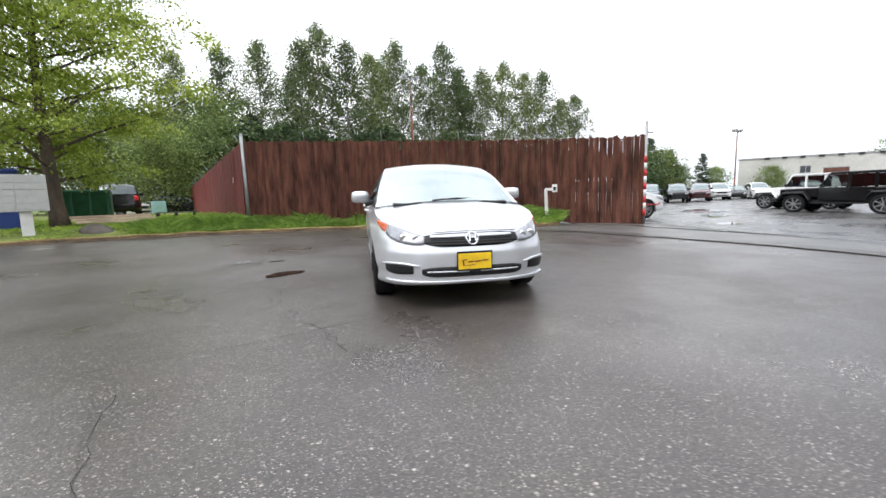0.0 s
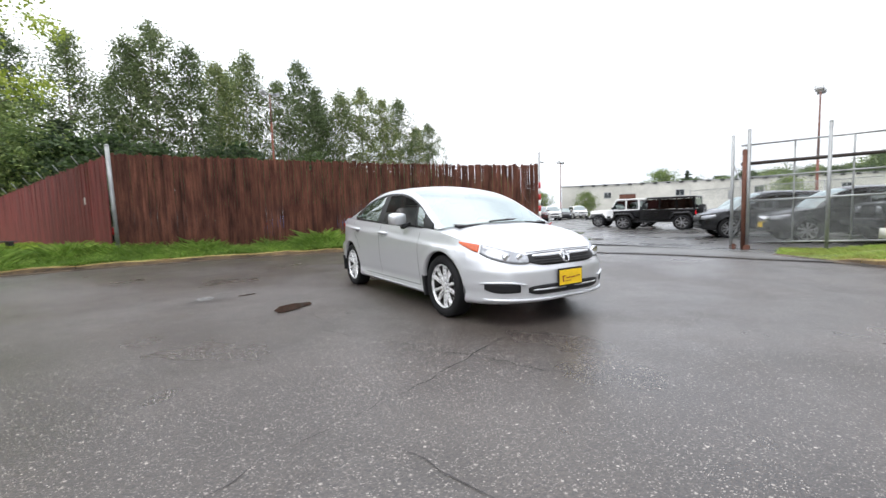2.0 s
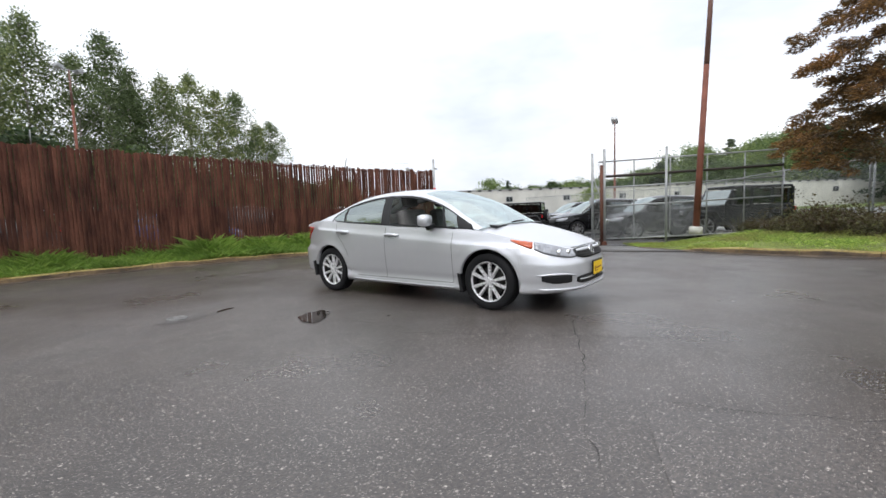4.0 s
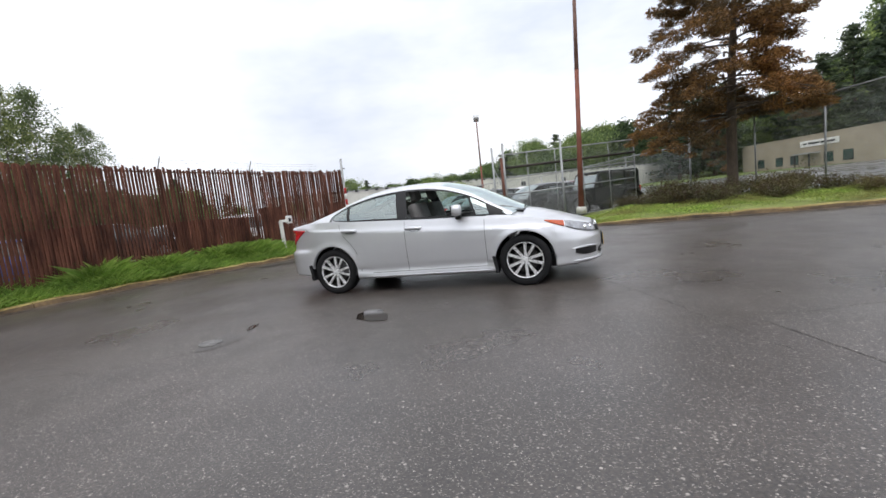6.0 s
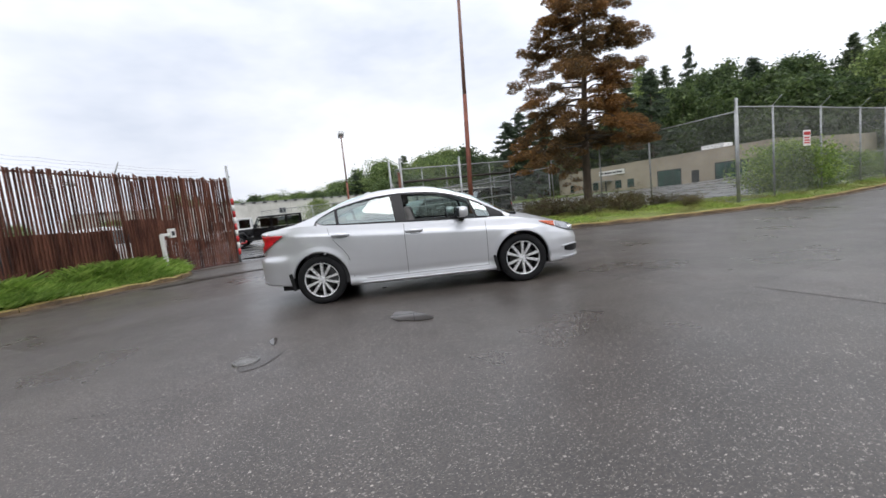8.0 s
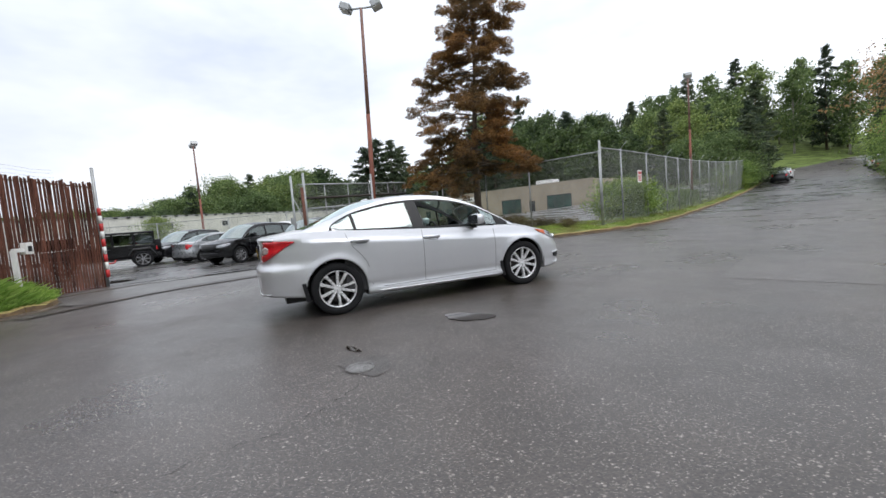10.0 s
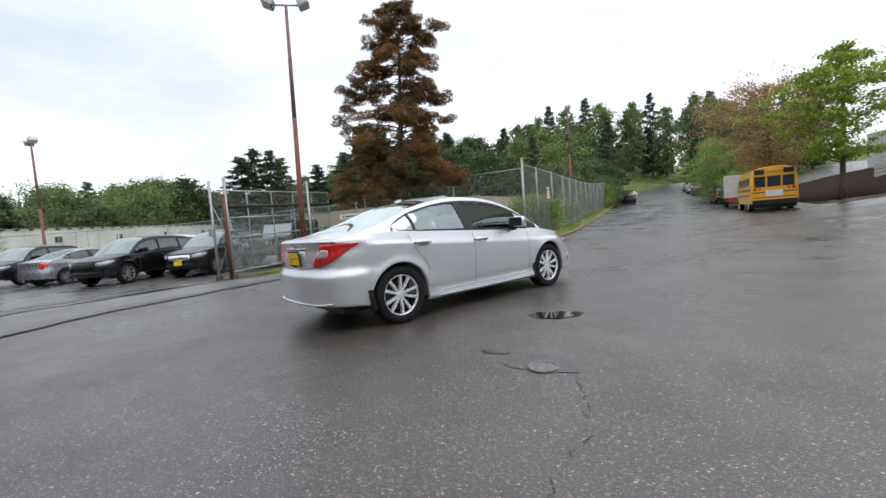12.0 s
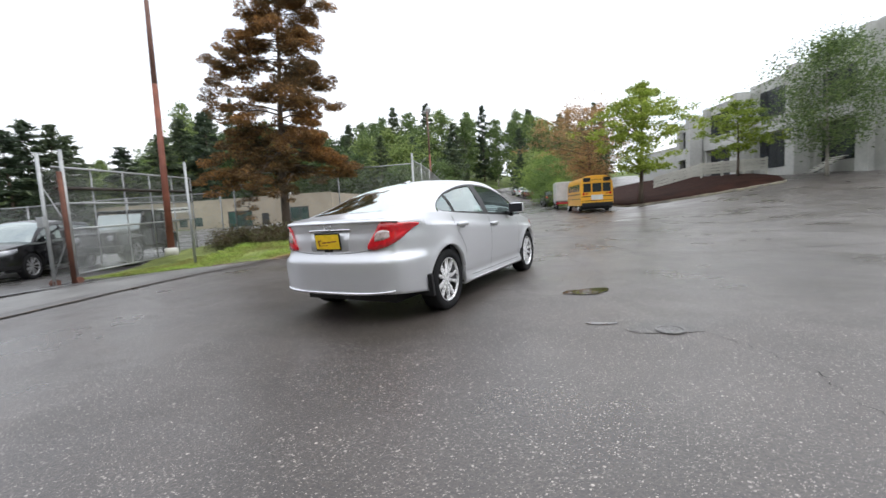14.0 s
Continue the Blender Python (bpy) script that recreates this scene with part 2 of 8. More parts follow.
M_WHITEPAINT = material("white_paint", (0.72, 0.71, 0.68), 0.55, vary=0.12, scale=3, fine=30)
M_REDPAINT = material("red_paint", (0.50, 0.03, 0.03), 0.5, vary=0.2)
M_CONCRETE_WALL = material("pale_painted_concrete", (0.56, 0.55, 0.50), 0.85, vary=0.16, scale=0.4, fine=6, bump=0.2, bump_scale=8)
M_BEIGE_WALL = material("beige_stucco", (0.34, 0.29, 0.22), 0.9, vary=0.15, scale=0.3, fine=5, bump=0.2)
M_OFFICE_WALL = material("grey_office_concrete", (0.50, 0.50, 0.47), 0.85, vary=0.15, scale=0.4, fine=5, bump=0.2)
M_ROOF = material("flat_roof_membrane", (0.30, 0.30, 0.29), 0.8, vary=0.2, scale=0.4)
M_DARK = material("dark_trim", (0.02, 0.02, 0.022), 0.5, vary=0.3)
M_WINDOW_DARK = material("dark_window_glass", (0.03, 0.035, 0.04), 0.08, vary=0.4, scale=0.5, spec=0.8)
M_TRUNK = material("tree_bark", (0.10, 0.075, 0.055), 0.95, vary=0.45, scale=3, fine=20, bump=0.8, bump_scale=12, stretch=(1, 1, 0.3))
M_PALE_TRUNK = material("pale_poplar_bark", (0.28, 0.26, 0.22), 0.9, vary=0.4, scale=2, fine=15, bump=0.5, stretch=(1, 1, 0.4))
M_LEAF_FRESH = leaf_material("fresh_leaf", (0.20, 0.31, 0.075), (0.40, 0.50, 0.14))
M_LEAF_SPRING = leaf_material("spring_leaf", (0.38, 0.47, 0.055), (0.64, 0.68, 0.14))
M_LEAF_POPLAR = leaf_material("poplar_leaf", (0.155, 0.20, 0.08), (0.31, 0.36, 0.165))
M_LEAF_DARK = leaf_material("dark_conifer_needle", (0.075, 0.105, 0.065), (0.155, 0.195, 0.11))
M_LEAF_WOOD = leaf_material("woodland_leaf", (0.165, 0.235, 0.078), (0.33, 0.41, 0.145))
# third colour: noise patches of greener needles, also painting shade inside the crown
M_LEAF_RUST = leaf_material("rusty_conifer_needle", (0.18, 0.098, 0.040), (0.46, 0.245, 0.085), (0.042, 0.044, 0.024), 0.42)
M_LEAF_DEEP = leaf_material("deep_woodland_leaf", (0.07, 0.112, 0.042), (0.15, 0.21, 0.075))
M_LEAF_SCRUB = leaf_material("scrub_leaf", (0.11, 0.10, 0.045), (0.22, 0.22, 0.08), (0.09, 0.05, 0.03), 2.0)
M_LEAF_OCHRE = leaf_material("ochre_leaf", (0.46, 0.27, 0.12), (0.68, 0.44, 0.22), (0.36, 0.20, 0.085), 0.5)
M_VERGE = leaf_material("verge_blade", (0.25, 0.39, 0.075), (0.46, 0.56, 0.15), (0.25, 0.20, 0.08), 0.8)
M_GRASS = leaf_material("grass_blade", (0.30, 0.47, 0.075), (0.56, 0.68, 0.17))


# ---------------------------------------------------------------- building helpers
def mesh_object(name, bm, mat, smooth=False):
    me = bpy.data.meshes.new(name)
    bm.to_mesh(me)
    bm.free()
    if smooth:
        for p in me.polygons:
            p.use_smooth = True
    for mm in (mat if isinstance(mat, (list, tuple)) else [mat]):
        me.materials.append(mm)
    return new(name, me)


def part(name, bm, mat, parent, label="", smooth=False):
    ob = mesh_object(name, bm, mat, smooth)
    ob.parent = parent
    if label:
        tagged(ob, label)
    return ob


def part_data(name, me, parent, m=None):
    """One more object on shared mesh data."""
    ob = new(name, me)
    ob.parent = parent
    if m is not None:
        ob.matrix_basis = m
    return ob


def thing(name, label, category, m=None, group="", kind=""):
    ob = new(name)
    ob.empty_display_size = 0.2
    if m is not None:
        ob.matrix_basis = m
    return tagged(ob, label, category, group, kind)


def add_box(bm, x0, x1, y0, y1, z0, z1, m=None, mat=0):
    vs = [bm.verts.new((x, y, z)) for z in (z0, z1) for y in (y0, y1) for x in (x0, x1)]
    fs = [bm.faces.new([vs[i] for i in q]) for q in ((0, 2, 3, 1), (4, 5, 7, 6), (0, 1, 5, 4), (2, 6, 7, 3), (0, 4, 6, 2), (1, 3, 7, 5))]
    for f in fs:
        f.material_index = mat
    if m is not None:
        bmesh.ops.transform(bm, matrix=m, verts=vs)
    return fs


def box(*a, bevel=0.0, m=None):
    bm = bmesh.new()
    add_box(bm, *a)
    if bevel:
        bmesh.ops.bevel(bm, geom=bm.edges[:], offset=bevel, segments=2, affect="EDGES", profile=0.6)
    if m is not None:
        bmesh.ops.transform(bm, matrix=m, verts=bm.verts[:])
    return bm


def add_tube(bm, pts, radii, sides=8, cap=True, mat=0):
    """A tube along points, with a radius at each."""
    pts = [Vector(p) for p in pts]
    if isinstance(radii, (int, float)):
        radii = [radii] * len(pts)
    rings = []
    for i, p in enumerate(pts):
        d = (pts[min(i + 1, len(pts) - 1)] - pts[max(i - 1, 0)]).normalized()
        a = d.orthogonal().normalized() if i == 0 else (last - d * last.dot(d)).normalized()
        last = a
        c = d.cross(a)
        rings.append([bm.verts.new(p + (a * math.cos(k * math.tau / sides) + c * math.sin(k * math.tau / sides)) * radii[i]) for k in range(sides)])
    for r0, r1 in zip(rings, rings[1:]):
        for k in range(sides):
            f = bm.faces.new((r0[k], r0[(k + 1) % sides], r1[(k + 1) % sides], r1[k]))
            f.smooth = True
            f.material_index = mat
    if cap:
        for r in (rings[0][::-1], rings[-1]):
            bm.faces.new(r).material_index = mat
    return rings


def tube(pts, radii, sides=8):
    bm = bmesh.new()
    add_tube(bm, pts, radii, sides)
    return bm


def smooth_curve(pts, t):
    """A point on a Catmull-Rom curve through pts; t from 0 to len(pts) - 1."""
    i = max(0, min(len(pts) - 2, int(t)))
    u = t - i
    p0, p1, p2, p3 = (np.array(pts[max(0, min(len(pts) - 1, k))], float) for k in (i - 1, i, i + 1, i + 2))
    return 0.5 * (2 * p1 + (p2 - p0) * u + (2 * p0 - 5 * p1 + 4 * p2 - p3) * u * u + (3 * p1 - p0 - 3 * p2 + p3) * u ** 3)


def table(rows, x):
    """Smooth interpolation in rows of (x, value)."""
    xs = [r[0] for r in rows]
    if x <= xs[0]:
        return rows[0][1]
    if x >= xs[-1]:
        return rows[-1][1]
    i = max(k for k in range(len(xs) - 1) if xs[k] <= x)
    h = xs[i + 1] - xs[i]
    u = (x - xs[i]) / h

    def slope(k):
        if k == 0 or k == len(xs) - 1:
            return 0.0 if len(xs) < 3 else (rows[1][1] - rows[0][1]) / (xs[1] - xs[0]) if k == 0 else (rows[-1][1] - rows[-2][1]) / (xs[-1] - xs[-2])
        a, b = (rows[k][1] - rows[k - 1][1]) / (xs[k] - xs[k - 1]), (rows[k + 1][1] - rows[k][1]) / (xs[k + 1] - xs[k])
        return 0.0 if a * b <= 0 else 2 * a * b / (a + b)
    y0, y1, m0, m1 = rows[i][1], rows[i + 1][1], slope(i) * h, slope(i + 1) * h
    return y0 * (2 * u ** 3 - 3 * u * u + 1) + m0 * (u ** 3 - 2 * u * u + u) + y1 * (3 * u * u - 2 * u ** 3) + m1 * (u ** 3 - u * u)


def ease(a, b, x):
    u = max(0.0, min(1.0, (x - a) / (b - a)))
    return u * u * (3 - 2 * u)


# ---------------------------------------------------------------- the lie of the land
def land(x, y):
    """Height of the ground: level by the car, a street that climbs away, a ramp to the office, a wooded hill."""
    d = 0.42 * x - 0.906 * y
    side = max(0.0, d - 15)
    climb = 0.0008 * side * side if side < 40 else 1.28 + 0.064 * (side - 40)
    z = climb * (1 - 0.8 * ease(10, 40, x - 0.46 * (-10.7 - y) - 7))
    z += 2.0 * ease(-12, -42, y) * ease(5, -9, x + 0.2 * (y + 30))
    z -= 0.24 * ease(6.5, 11, x) * ease(-6, 0, y)
    a = math.degrees(math.atan2(y, x + 5))
    dist = math.hypot(x + 5, y)
    z += 20 * ease(95, 230, dist) * ease(-74, -58, a) * ease(-2, -26, a)
    return z


def sheet(name, xs, ys, lift, mat, under=0.0):
    """A sheet over the land; under: how far it dips below the paved areas."""
    bm = bmesh.new()
    grid = [[bm.verts.new((x, y, land(x, y) + lift - (under if (-40 < x < 38 and -120 < y < 5) or (12 < x < 58 and -56 < y < 56) else 0))) for x in xs] for y in ys]
    for r0, r1 in zip(grid, grid[1:]):
        for k in range(len(xs) - 1):
            bm.faces.new((r0[k], r0[k + 1], r1[k + 1], r1[k])).smooth = True
    return mesh_object(name, bm, mat)


def steps(a, b, n):
    return [a + (b - a) * i / n for i in range(n + 1)]


tagged(sheet("ground", steps(-700, -80, 10) + steps(-70, 240, 62) + steps(280, 700, 6), steps(-700, -260, 6) + steps(-250, 90, 68) + steps(110, 700, 8), -0.08, M_GROUND, 0.5), "rough green ground stretching to the horizon", "ground", kind="structure")
tagged(sheet("road", steps(-45, 42, 87), steps(-125, 9.5, 135), 0.0, M_ASPHALT), "wet dark grey asphalt street with pale aggregate", "road", kind="structure")
tagged(sheet("parking_lot", steps(8.0, 62, 36), steps(-60, 60, 80), 0.008, M_LOT), "damp grey asphalt parking lot with puddles", "parking lot", kind="structure")

YARD_NEAR = [(-4.75, 9.35), (-1.2, 8.85), (2.3, 8.15), (5.3, 7.3), (8.1, 6.0)]
YARD_FAR = [(-14.6, 32.0), (-8.0, 34.0), (-2.0, 35.0), (3.0, 36.0), (8.1, 37.0)]
bm = bmesh.new()
yard = []
for i in range(29):
    a, b = smooth_curve(YARD_NEAR, i / 7), smooth_curve(YARD_FAR, i / 7)
    yard.append([bm.verts.new((*(a + (b - a) * k / 24), land(*(a + (b - a) * k / 24)) + 0.006)) for k in range(25)])
for c0, c1 in zip(yard, yard[1:]):
    for k in range(24):
        bm.faces.new((c0[k], c1[k], c1[k + 1], c0[k + 1]))
tagged(mesh_object("storage_yard", bm, M_LOT), "damp grey asphalt yard behind the rusty fence", "yard", kind="structure")

KERB_N = [(-16, 4.2), (-12, 6.3), (-9, 7.35), (-6.5, 7.8), (-4, 7.95), (-1, 7.7), (1.2, 7.02), (2.8, 6.22), (3.9, 5.74), (4.85, 6.0)]

KERB_E = [(7.2, -1.2), (6.5, -2.2), (6.05, -3.4), (5.9, -5.5), (5.78, -8.0), (5.9, -10.0), (6.6, -12.6), (8.1, -16.0), (12.0, -23.5), (17.0, -34.0), (23.0, -47.0), (30.0, -62.0)]
KERB_S = [(6.6, -44.0), (3.2, -36.5), (1.2, -31.5), (0.2, -29.2), (-1.6, -28.3), (-4.2, -28.2), (-7.0, -29.0), (-9.0, -30.6), (-9.6, -32.4), (-8.4, -33.6)]


def kerb(name, line, label, inner, paint=None, taper=(-2, -1)):
    """A kerb as a real step, in cast lengths. inner: +1 if the raised side lies to the left of the line."""
    root = thing(name, label, "kerb", kind="structure")
    n = (len(line) - 1) * 6
    pts = [smooth_curve(line, i * (len(line) - 1) / n) for i in range(n + 1)]
    for i in range(0, n, 3):
        bm = bmesh.new()
        rows = []
        for j in range(i, min(n, i + 3) + 1):
            p = pts[j]
            d = pts[min(n, j + 1)] - pts[max(0, j - 1)]
            d = d / np.linalg.norm(d)
            out = np.array((-d[1], d[0])) * inner
            shrink = 0.006 * (1 if j == i else -1 if j == min(n, i + 3) else 0)
            q = p + d * shrink
            z = land(p[0], p[1])
            tall = max(0.03, ease(*taper, j * (len(line) - 1) / n))
            wob = 0.012 * math.sin(j * 1.7) + 0.008 * math.sin(j * 4.1)
            prof = ((0.0, -0.1), (0.0, 0.03), (0.012 + wob * 0.4, 0.105 + wob), (0.04 + wob * 0.4, 0.13 + wob), (0.16, 0.135 + wob), (0.165, -0.1))
            rows.append([bm.verts.new((q[0] + out[0] * o, q[1] + out[1] * o, z + (h * tall if h > 0 else h))) for o, h in prof])
        for r0, r1 in zip(rows, rows[1:]):
            for k in range(5):
                bm.faces.new((r0[k], r0[k + 1], r1[k + 1], r1[k])).material_index = 1 if k < 2 else 0
        bm.faces.new(rows[0])
        bm.faces.new(rows[-1][::-1])
        bmesh.ops.recalc_face_normals(bm, faces=bm.faces[:])
        part("kerb_length", bm, [paint or M_KERB, M_KERB_DIRTY if paint else M_KERB], root)
    if paint:
        rng = random.Random(len(line))
        bm = bmesh.new()
        rows = []
        for j in range(n * 3 + 1):
            p = smooth_curve(line, j * (len(line) - 1) / (n * 3))
            d = smooth_curve(line, min(len(line) - 1, (j + 1) * (len(line) - 1) / (n * 3))) - smooth_curve(line, max(0, (j - 1) * (len(line) - 1) / (n * 3)))
            d = d / np.linalg.norm(d)
            out = np.array((-d[1], d[0])) * inner
            w = rng.uniform(0.03, 0.15)
            rows.append([bm.verts.new((p[0] + out[0] * o, p[1] + out[1] * o, land(p[0], p[1]) + h)) for o, h in ((0.004, 0.035), (-w * 0.5, 0.016), (-w, 0.004))])
        for r0, r1 in zip(rows, rows[1:]):
            for k in range(2):
                bm.faces.new((r0[k], r0[k + 1], r1[k + 1], r1[k]))
        part("leaf_litter", bm, M_LITTER, root, "dark wet leaf litter in the gutter")
    return root


kerb("kerb_north", KERB_N, "mossy worn concrete kerb along the grass strip", 1, M_KERB_YELLOW)
kerb("kerb_east", KERB_E, "worn yellow painted kerb along the grass verge", 1, M_KERB_YELLOW, (0.6, 1.9))
kerb("kerb_south", KERB_S, "pale concrete kerb round the bark bed", 1)


def bank(name, line, far, rise, mat, label, rows=10, taper=(-2, -1)):
    """Raised ground from just inside a kerb line to a far line."""
    n = (len(line) - 1) * 6
    bm = bmesh.new()
    grid = []
    for i in range(n + 1):
        t = i * (len(line) - 1) / n
        a, b = smooth_curve(line, t), smooth_curve(far, t * (len(far) - 1) / (len(line) - 1))
        d = (b - a) / max(1e-6, np.linalg.norm(b - a))
        a = a + d * 0.1
        col = [bm.verts.new((a[0], a[1], land(a[0], a[1]) - 0.3))]
        for k in range(rows + 1):
            p = a + (b - a) * (k / rows) ** 1.6
            h = (0.115 + rise * ease(0, 1.6, np.linalg.norm(p - a))) * max(0.12, ease(*taper, t)) + 0.03 * noise.noise((p[0] * 1.3, p[1] * 1.3, 0)) * (1 if k else 0)
            col.append(bm.verts.new((p[0], p[1], land(p[0], p[1]) + h)))
        grid.append(col)
    for c0, c1 in zip(grid, grid[1:]):
        for k in range(rows + 1):
            bm.faces.new((c0[k], c1[k], c1[k + 1], c0[k + 1])).smooth = k > 0
    for c in (grid[0], grid[-1]):
        low = [bm.verts.new((v.co.x, v.co.y, land(v.co.x, v.co.y) - 0.3)) for v in c]
        for k in range(1, rows + 1):
            bm.faces.new((c[k], c[k + 1], low[k + 1], low[k]))
    bmesh.ops.recalc_face_normals(bm, faces=bm.faces[:])
    if sum(f.normal.z for f in bm.faces) < 0:
        bmesh.ops.reverse_faces(bm, faces=bm.faces[:])
    return tagged(mesh_object(name, bm, mat), label, "ground", kind="structure")


BANK_N_FAR = [(-40, 30), (-30, 45), (-20, 55), (-14, 50), (-5.6, 20), (-1, 9.6), (1.2, 8.5), (2.8, 7.95), (4.2, 7.55), (5.4, 7.1)]
bank("grass_bank_north", KERB_N, BANK_N_FAR, 0.22, M_SOIL, "grassy strip in front of the rusty fence")
BANK_E_FAR = [(11.2, 0.2), (11.5, -1.5), (12.5, -3.0), (13.5, -5.5), (13.5, -8.0), (11.5, -10.0), (9.0, -12.6), (10.6, -16.5), (14.4, -24.5), (19.5, -35.0), (25.5, -48.0), (33, -64.0)]
bank("grass_bank_east", KERB_E, BANK_E_FAR, 0.12, M_SOIL, "grassy verge below the brown conifer", taper=(0.3, 2.2))
BANK_S_FAR = [(10.0, -56.0), (9.5, -60.0), (6.0, -63.0), (2.4, -62.0), (-1.6, -57.6), (-4.4, -51.6), (-7.0, -47.5), (-8.0, -43.5), (-8.0, -39.5), (-7.6, -35.6)]
bank("bark_bed", KERB_S, BANK_S_FAR, 0.22, M_BARK_MULCH, "bed of dark red-brown bark mulch")


# ---------------------------------------------------------------- fences and gate
FENCE_LINE = [(-4.55, 9.1), (-1.2, 8.65), (2.3, 7.95), (5.3, 7.1), (7.55, 5.95)]


def along(line, dist):
    for a, b in zip(line, line[1:]):
        a, b = Vector((*a, 0)), Vector((*b, 0))
        n = (b - a).length
        if dist <= n:
            return a + (b - a) * dist / n, (b - a).normalized()
        dist -= n
    return b, (b - a).normalized()


def line_length(line):
    return sum((Vector(b) - Vector(a)).length for a, b in zip(line, line[1:]))


def slat_mesh(name, width, height, mat, bend):
    bm = bmesh.new()
    add_box(bm, -width / 2, width / 2, -0.008, 0.008, 0, height)
    for v in bm.verts:
        if v.co.z > height / 2:
            v.co.x += bend
            v.co.z += bend * 2.0 * (1 if v.co.x > 0 else -1)
    me = bpy.data.meshes.new(name)
    bm.to_mesh(me)
    bm.free()
    me.materials.append(mat)
    return me


def slat_fence(name, label, line, pitch, width, mat, top, bank_rise, posts, post_mat, lean=0.0, rails=(0.5, -0.12), side=1, end_turn=0.0):
    """Upright slats on rails, each slat on its own; top(d), bank_rise(d): heights along the line."""
    root = thing(name, label, "fence")
    rng = random.Random(11)
    kinds = [slat_mesh("slat", width * (0.96 + 0.08 * rng.random()), 1.0, mat, b) for b in (-0.003, 0.0, 0.002, 0.003)]
    total = line_length(line)
    d = pitch / 2
    while d < total:
        p, w = along(line, d)
        z0 = land(p.x, p.y) + bank_rise(d)
        h = top(d) - z0 + rng.choice((-0.02, 0.0, 0.0, 0.01, 0.03, 0.05))
        if rng.random() < 0.025:
            h -= rng.uniform(0.05, 0.3)
        a = math.degrees(math.atan2(w.y, w.x))
        ob = part_data("slat", rng.choice(kinds), root, pose(p.x, p.y, z0 - 0.04, rng.uniform(-1, 1) * 0.3, rng.uniform(-1, 1) * 0.14, a + lean + end_turn * ease(total - 3.6, total - 2.4, d) + rng.uniform(-0.5, 0.5)))
        ob.scale = (1, 1, h + 0.04)
        d += pitch * rng.uniform(0.99, 1.01)
    for zr in rails:
        pts = []
        for i in range(13):
            p, w = along(line, total * i / 12)
            out = Vector((w.y, -w.x, 0)) * -0.035 * side
            base = land(p.x, p.y) + bank_rise(total * i / 12)
            pts.append((p.x + out.x, p.y + out.y, (top(total * i / 12) + zr) if zr < 0 else base + zr))
        part("rail", tube(pts, 0.021, 6), post_mat, root, "rusty pipe rail")
    for dp, extra in posts:
        p, w = along(line, dp)
        out = Vector((w.y, -w.x, 0)) * -0.08 * side
        z0 = land(p.x, p.y) + bank_rise(dp)
        part("post", tube([(p.x + out.x, p.y + out.y, z0 - 0.1), (p.x + out.x, p.y + out.y, top(dp) + extra)], 0.035, 8), post_mat, root)
        if extra < 0.2:
            q = Vector((p.x + out.x, p.y + out.y, top(dp) + extra))
            part("barb_arm", tube([q, q + Vector((-out.x * 2.2, -out.y * 2.2, 0.28))], 0.014, 5), M_GALV, root, "angled barbed-wire arm")
    return root


NF = line_length(FENCE_LINE)
rust_fence = slat_fence("rusty_slat_fence", "tall fence of upright rust-brown slats on pipe rails", FENCE_LINE, 0.0765, 0.074, M_RUST,
                        lambda d: 2.9 - 0.28 * d / NF, lambda d: 0.32 * ease(NF - 1.2, NF - 4.5, d), [(1.9, 0.02), (4.4, 0.02), (6.9, 0.02), (9.4, 0.02)], M_RUSTPOST, 30.0, (0.3, -0.07), end_turn=-12.0)
for zz, oo in ((0.1, 0.10), (0.2, 0.2), (0.28, 0.3)):
    pts = []
    for i in range(25):
        p, w = along(FENCE_LINE, NF * (i / 24) * 0.93)
        pts.append((p.x + w.y * -oo * 0.4, p.y + w.x * oo * 0.4, 2.9 - 0.28 * i / 24 + zz - 0.02 * math.sin(i * math.pi / 2) ** 2))
    part("barbed_wire", tube(pts, 0.002, 4), M_WIRE, rust_fence, "thin barbed wire strand")

corner_post = thing("corner_post", "weathered grey steel corner post of the fence", "post")
part("shaft", tube([(-4.56, 9.0, 0.2), (-4.6, 8.98, 3.08)], 0.05, 10), M_GALV, corner_post)
part("cap", tube([(-4.6, 8.98, 3.08), (-4.6, 8.98, 3.11), (-4.6, 8.98, 3.13)], [0.056, 0.05, 0.02], 10), M_GALV, corner_post)

RED_LINE = [(-4.7, 9.15), (-6.6, 13.5), (-9.6, 20.5), (-12.6, 27.5), (-16.5, 36.5)]
red_fence = slat_fence("red_slat_fence", "long fence of closely set dull red slats with barbed-wire arms", RED_LINE, 0.118, 0.112, M_REDWALL,
                       lambda d: 2.83 - 0.035 * min(d, 19), lambda d: 0.38, [(k * 1.9 + 0.3, 0.02) for k in range(15)], M_REDWALL, side=-1)
part("notice_plate", box(-0.05, 0.05, -0.012, 0.012, -0.1, 0.1, bevel=0.003, m=pose(-5.4, 10.72, 1.75, 0, 0, 114)), M_WHITEPAINT, red_fence, "small pale plate")

# gate opening: striped post on the fence end
gate_post_w = thing("gate_end_post", "grey steel gate post with red and white reflective bands", "post")
zb = land(7.6, 5.9)
part("shaft", tube([(7.6, 5.9, zb), (7.6, 5.9, 3.05)], 0.038, 10), M_GALV, gate_post_w)
for k in range(9):
    part("band", tube([(7.57, 5.86, zb + 0.25 + k * 0.2), (7.57, 5.86, zb + 0.45 + k * 0.2)], 0.043, 10), M_REDPAINT if k % 2 == 0 else M_WHITEPAINT, gate_post_w, "red reflective band" if k % 2 == 0 else "white reflective band")
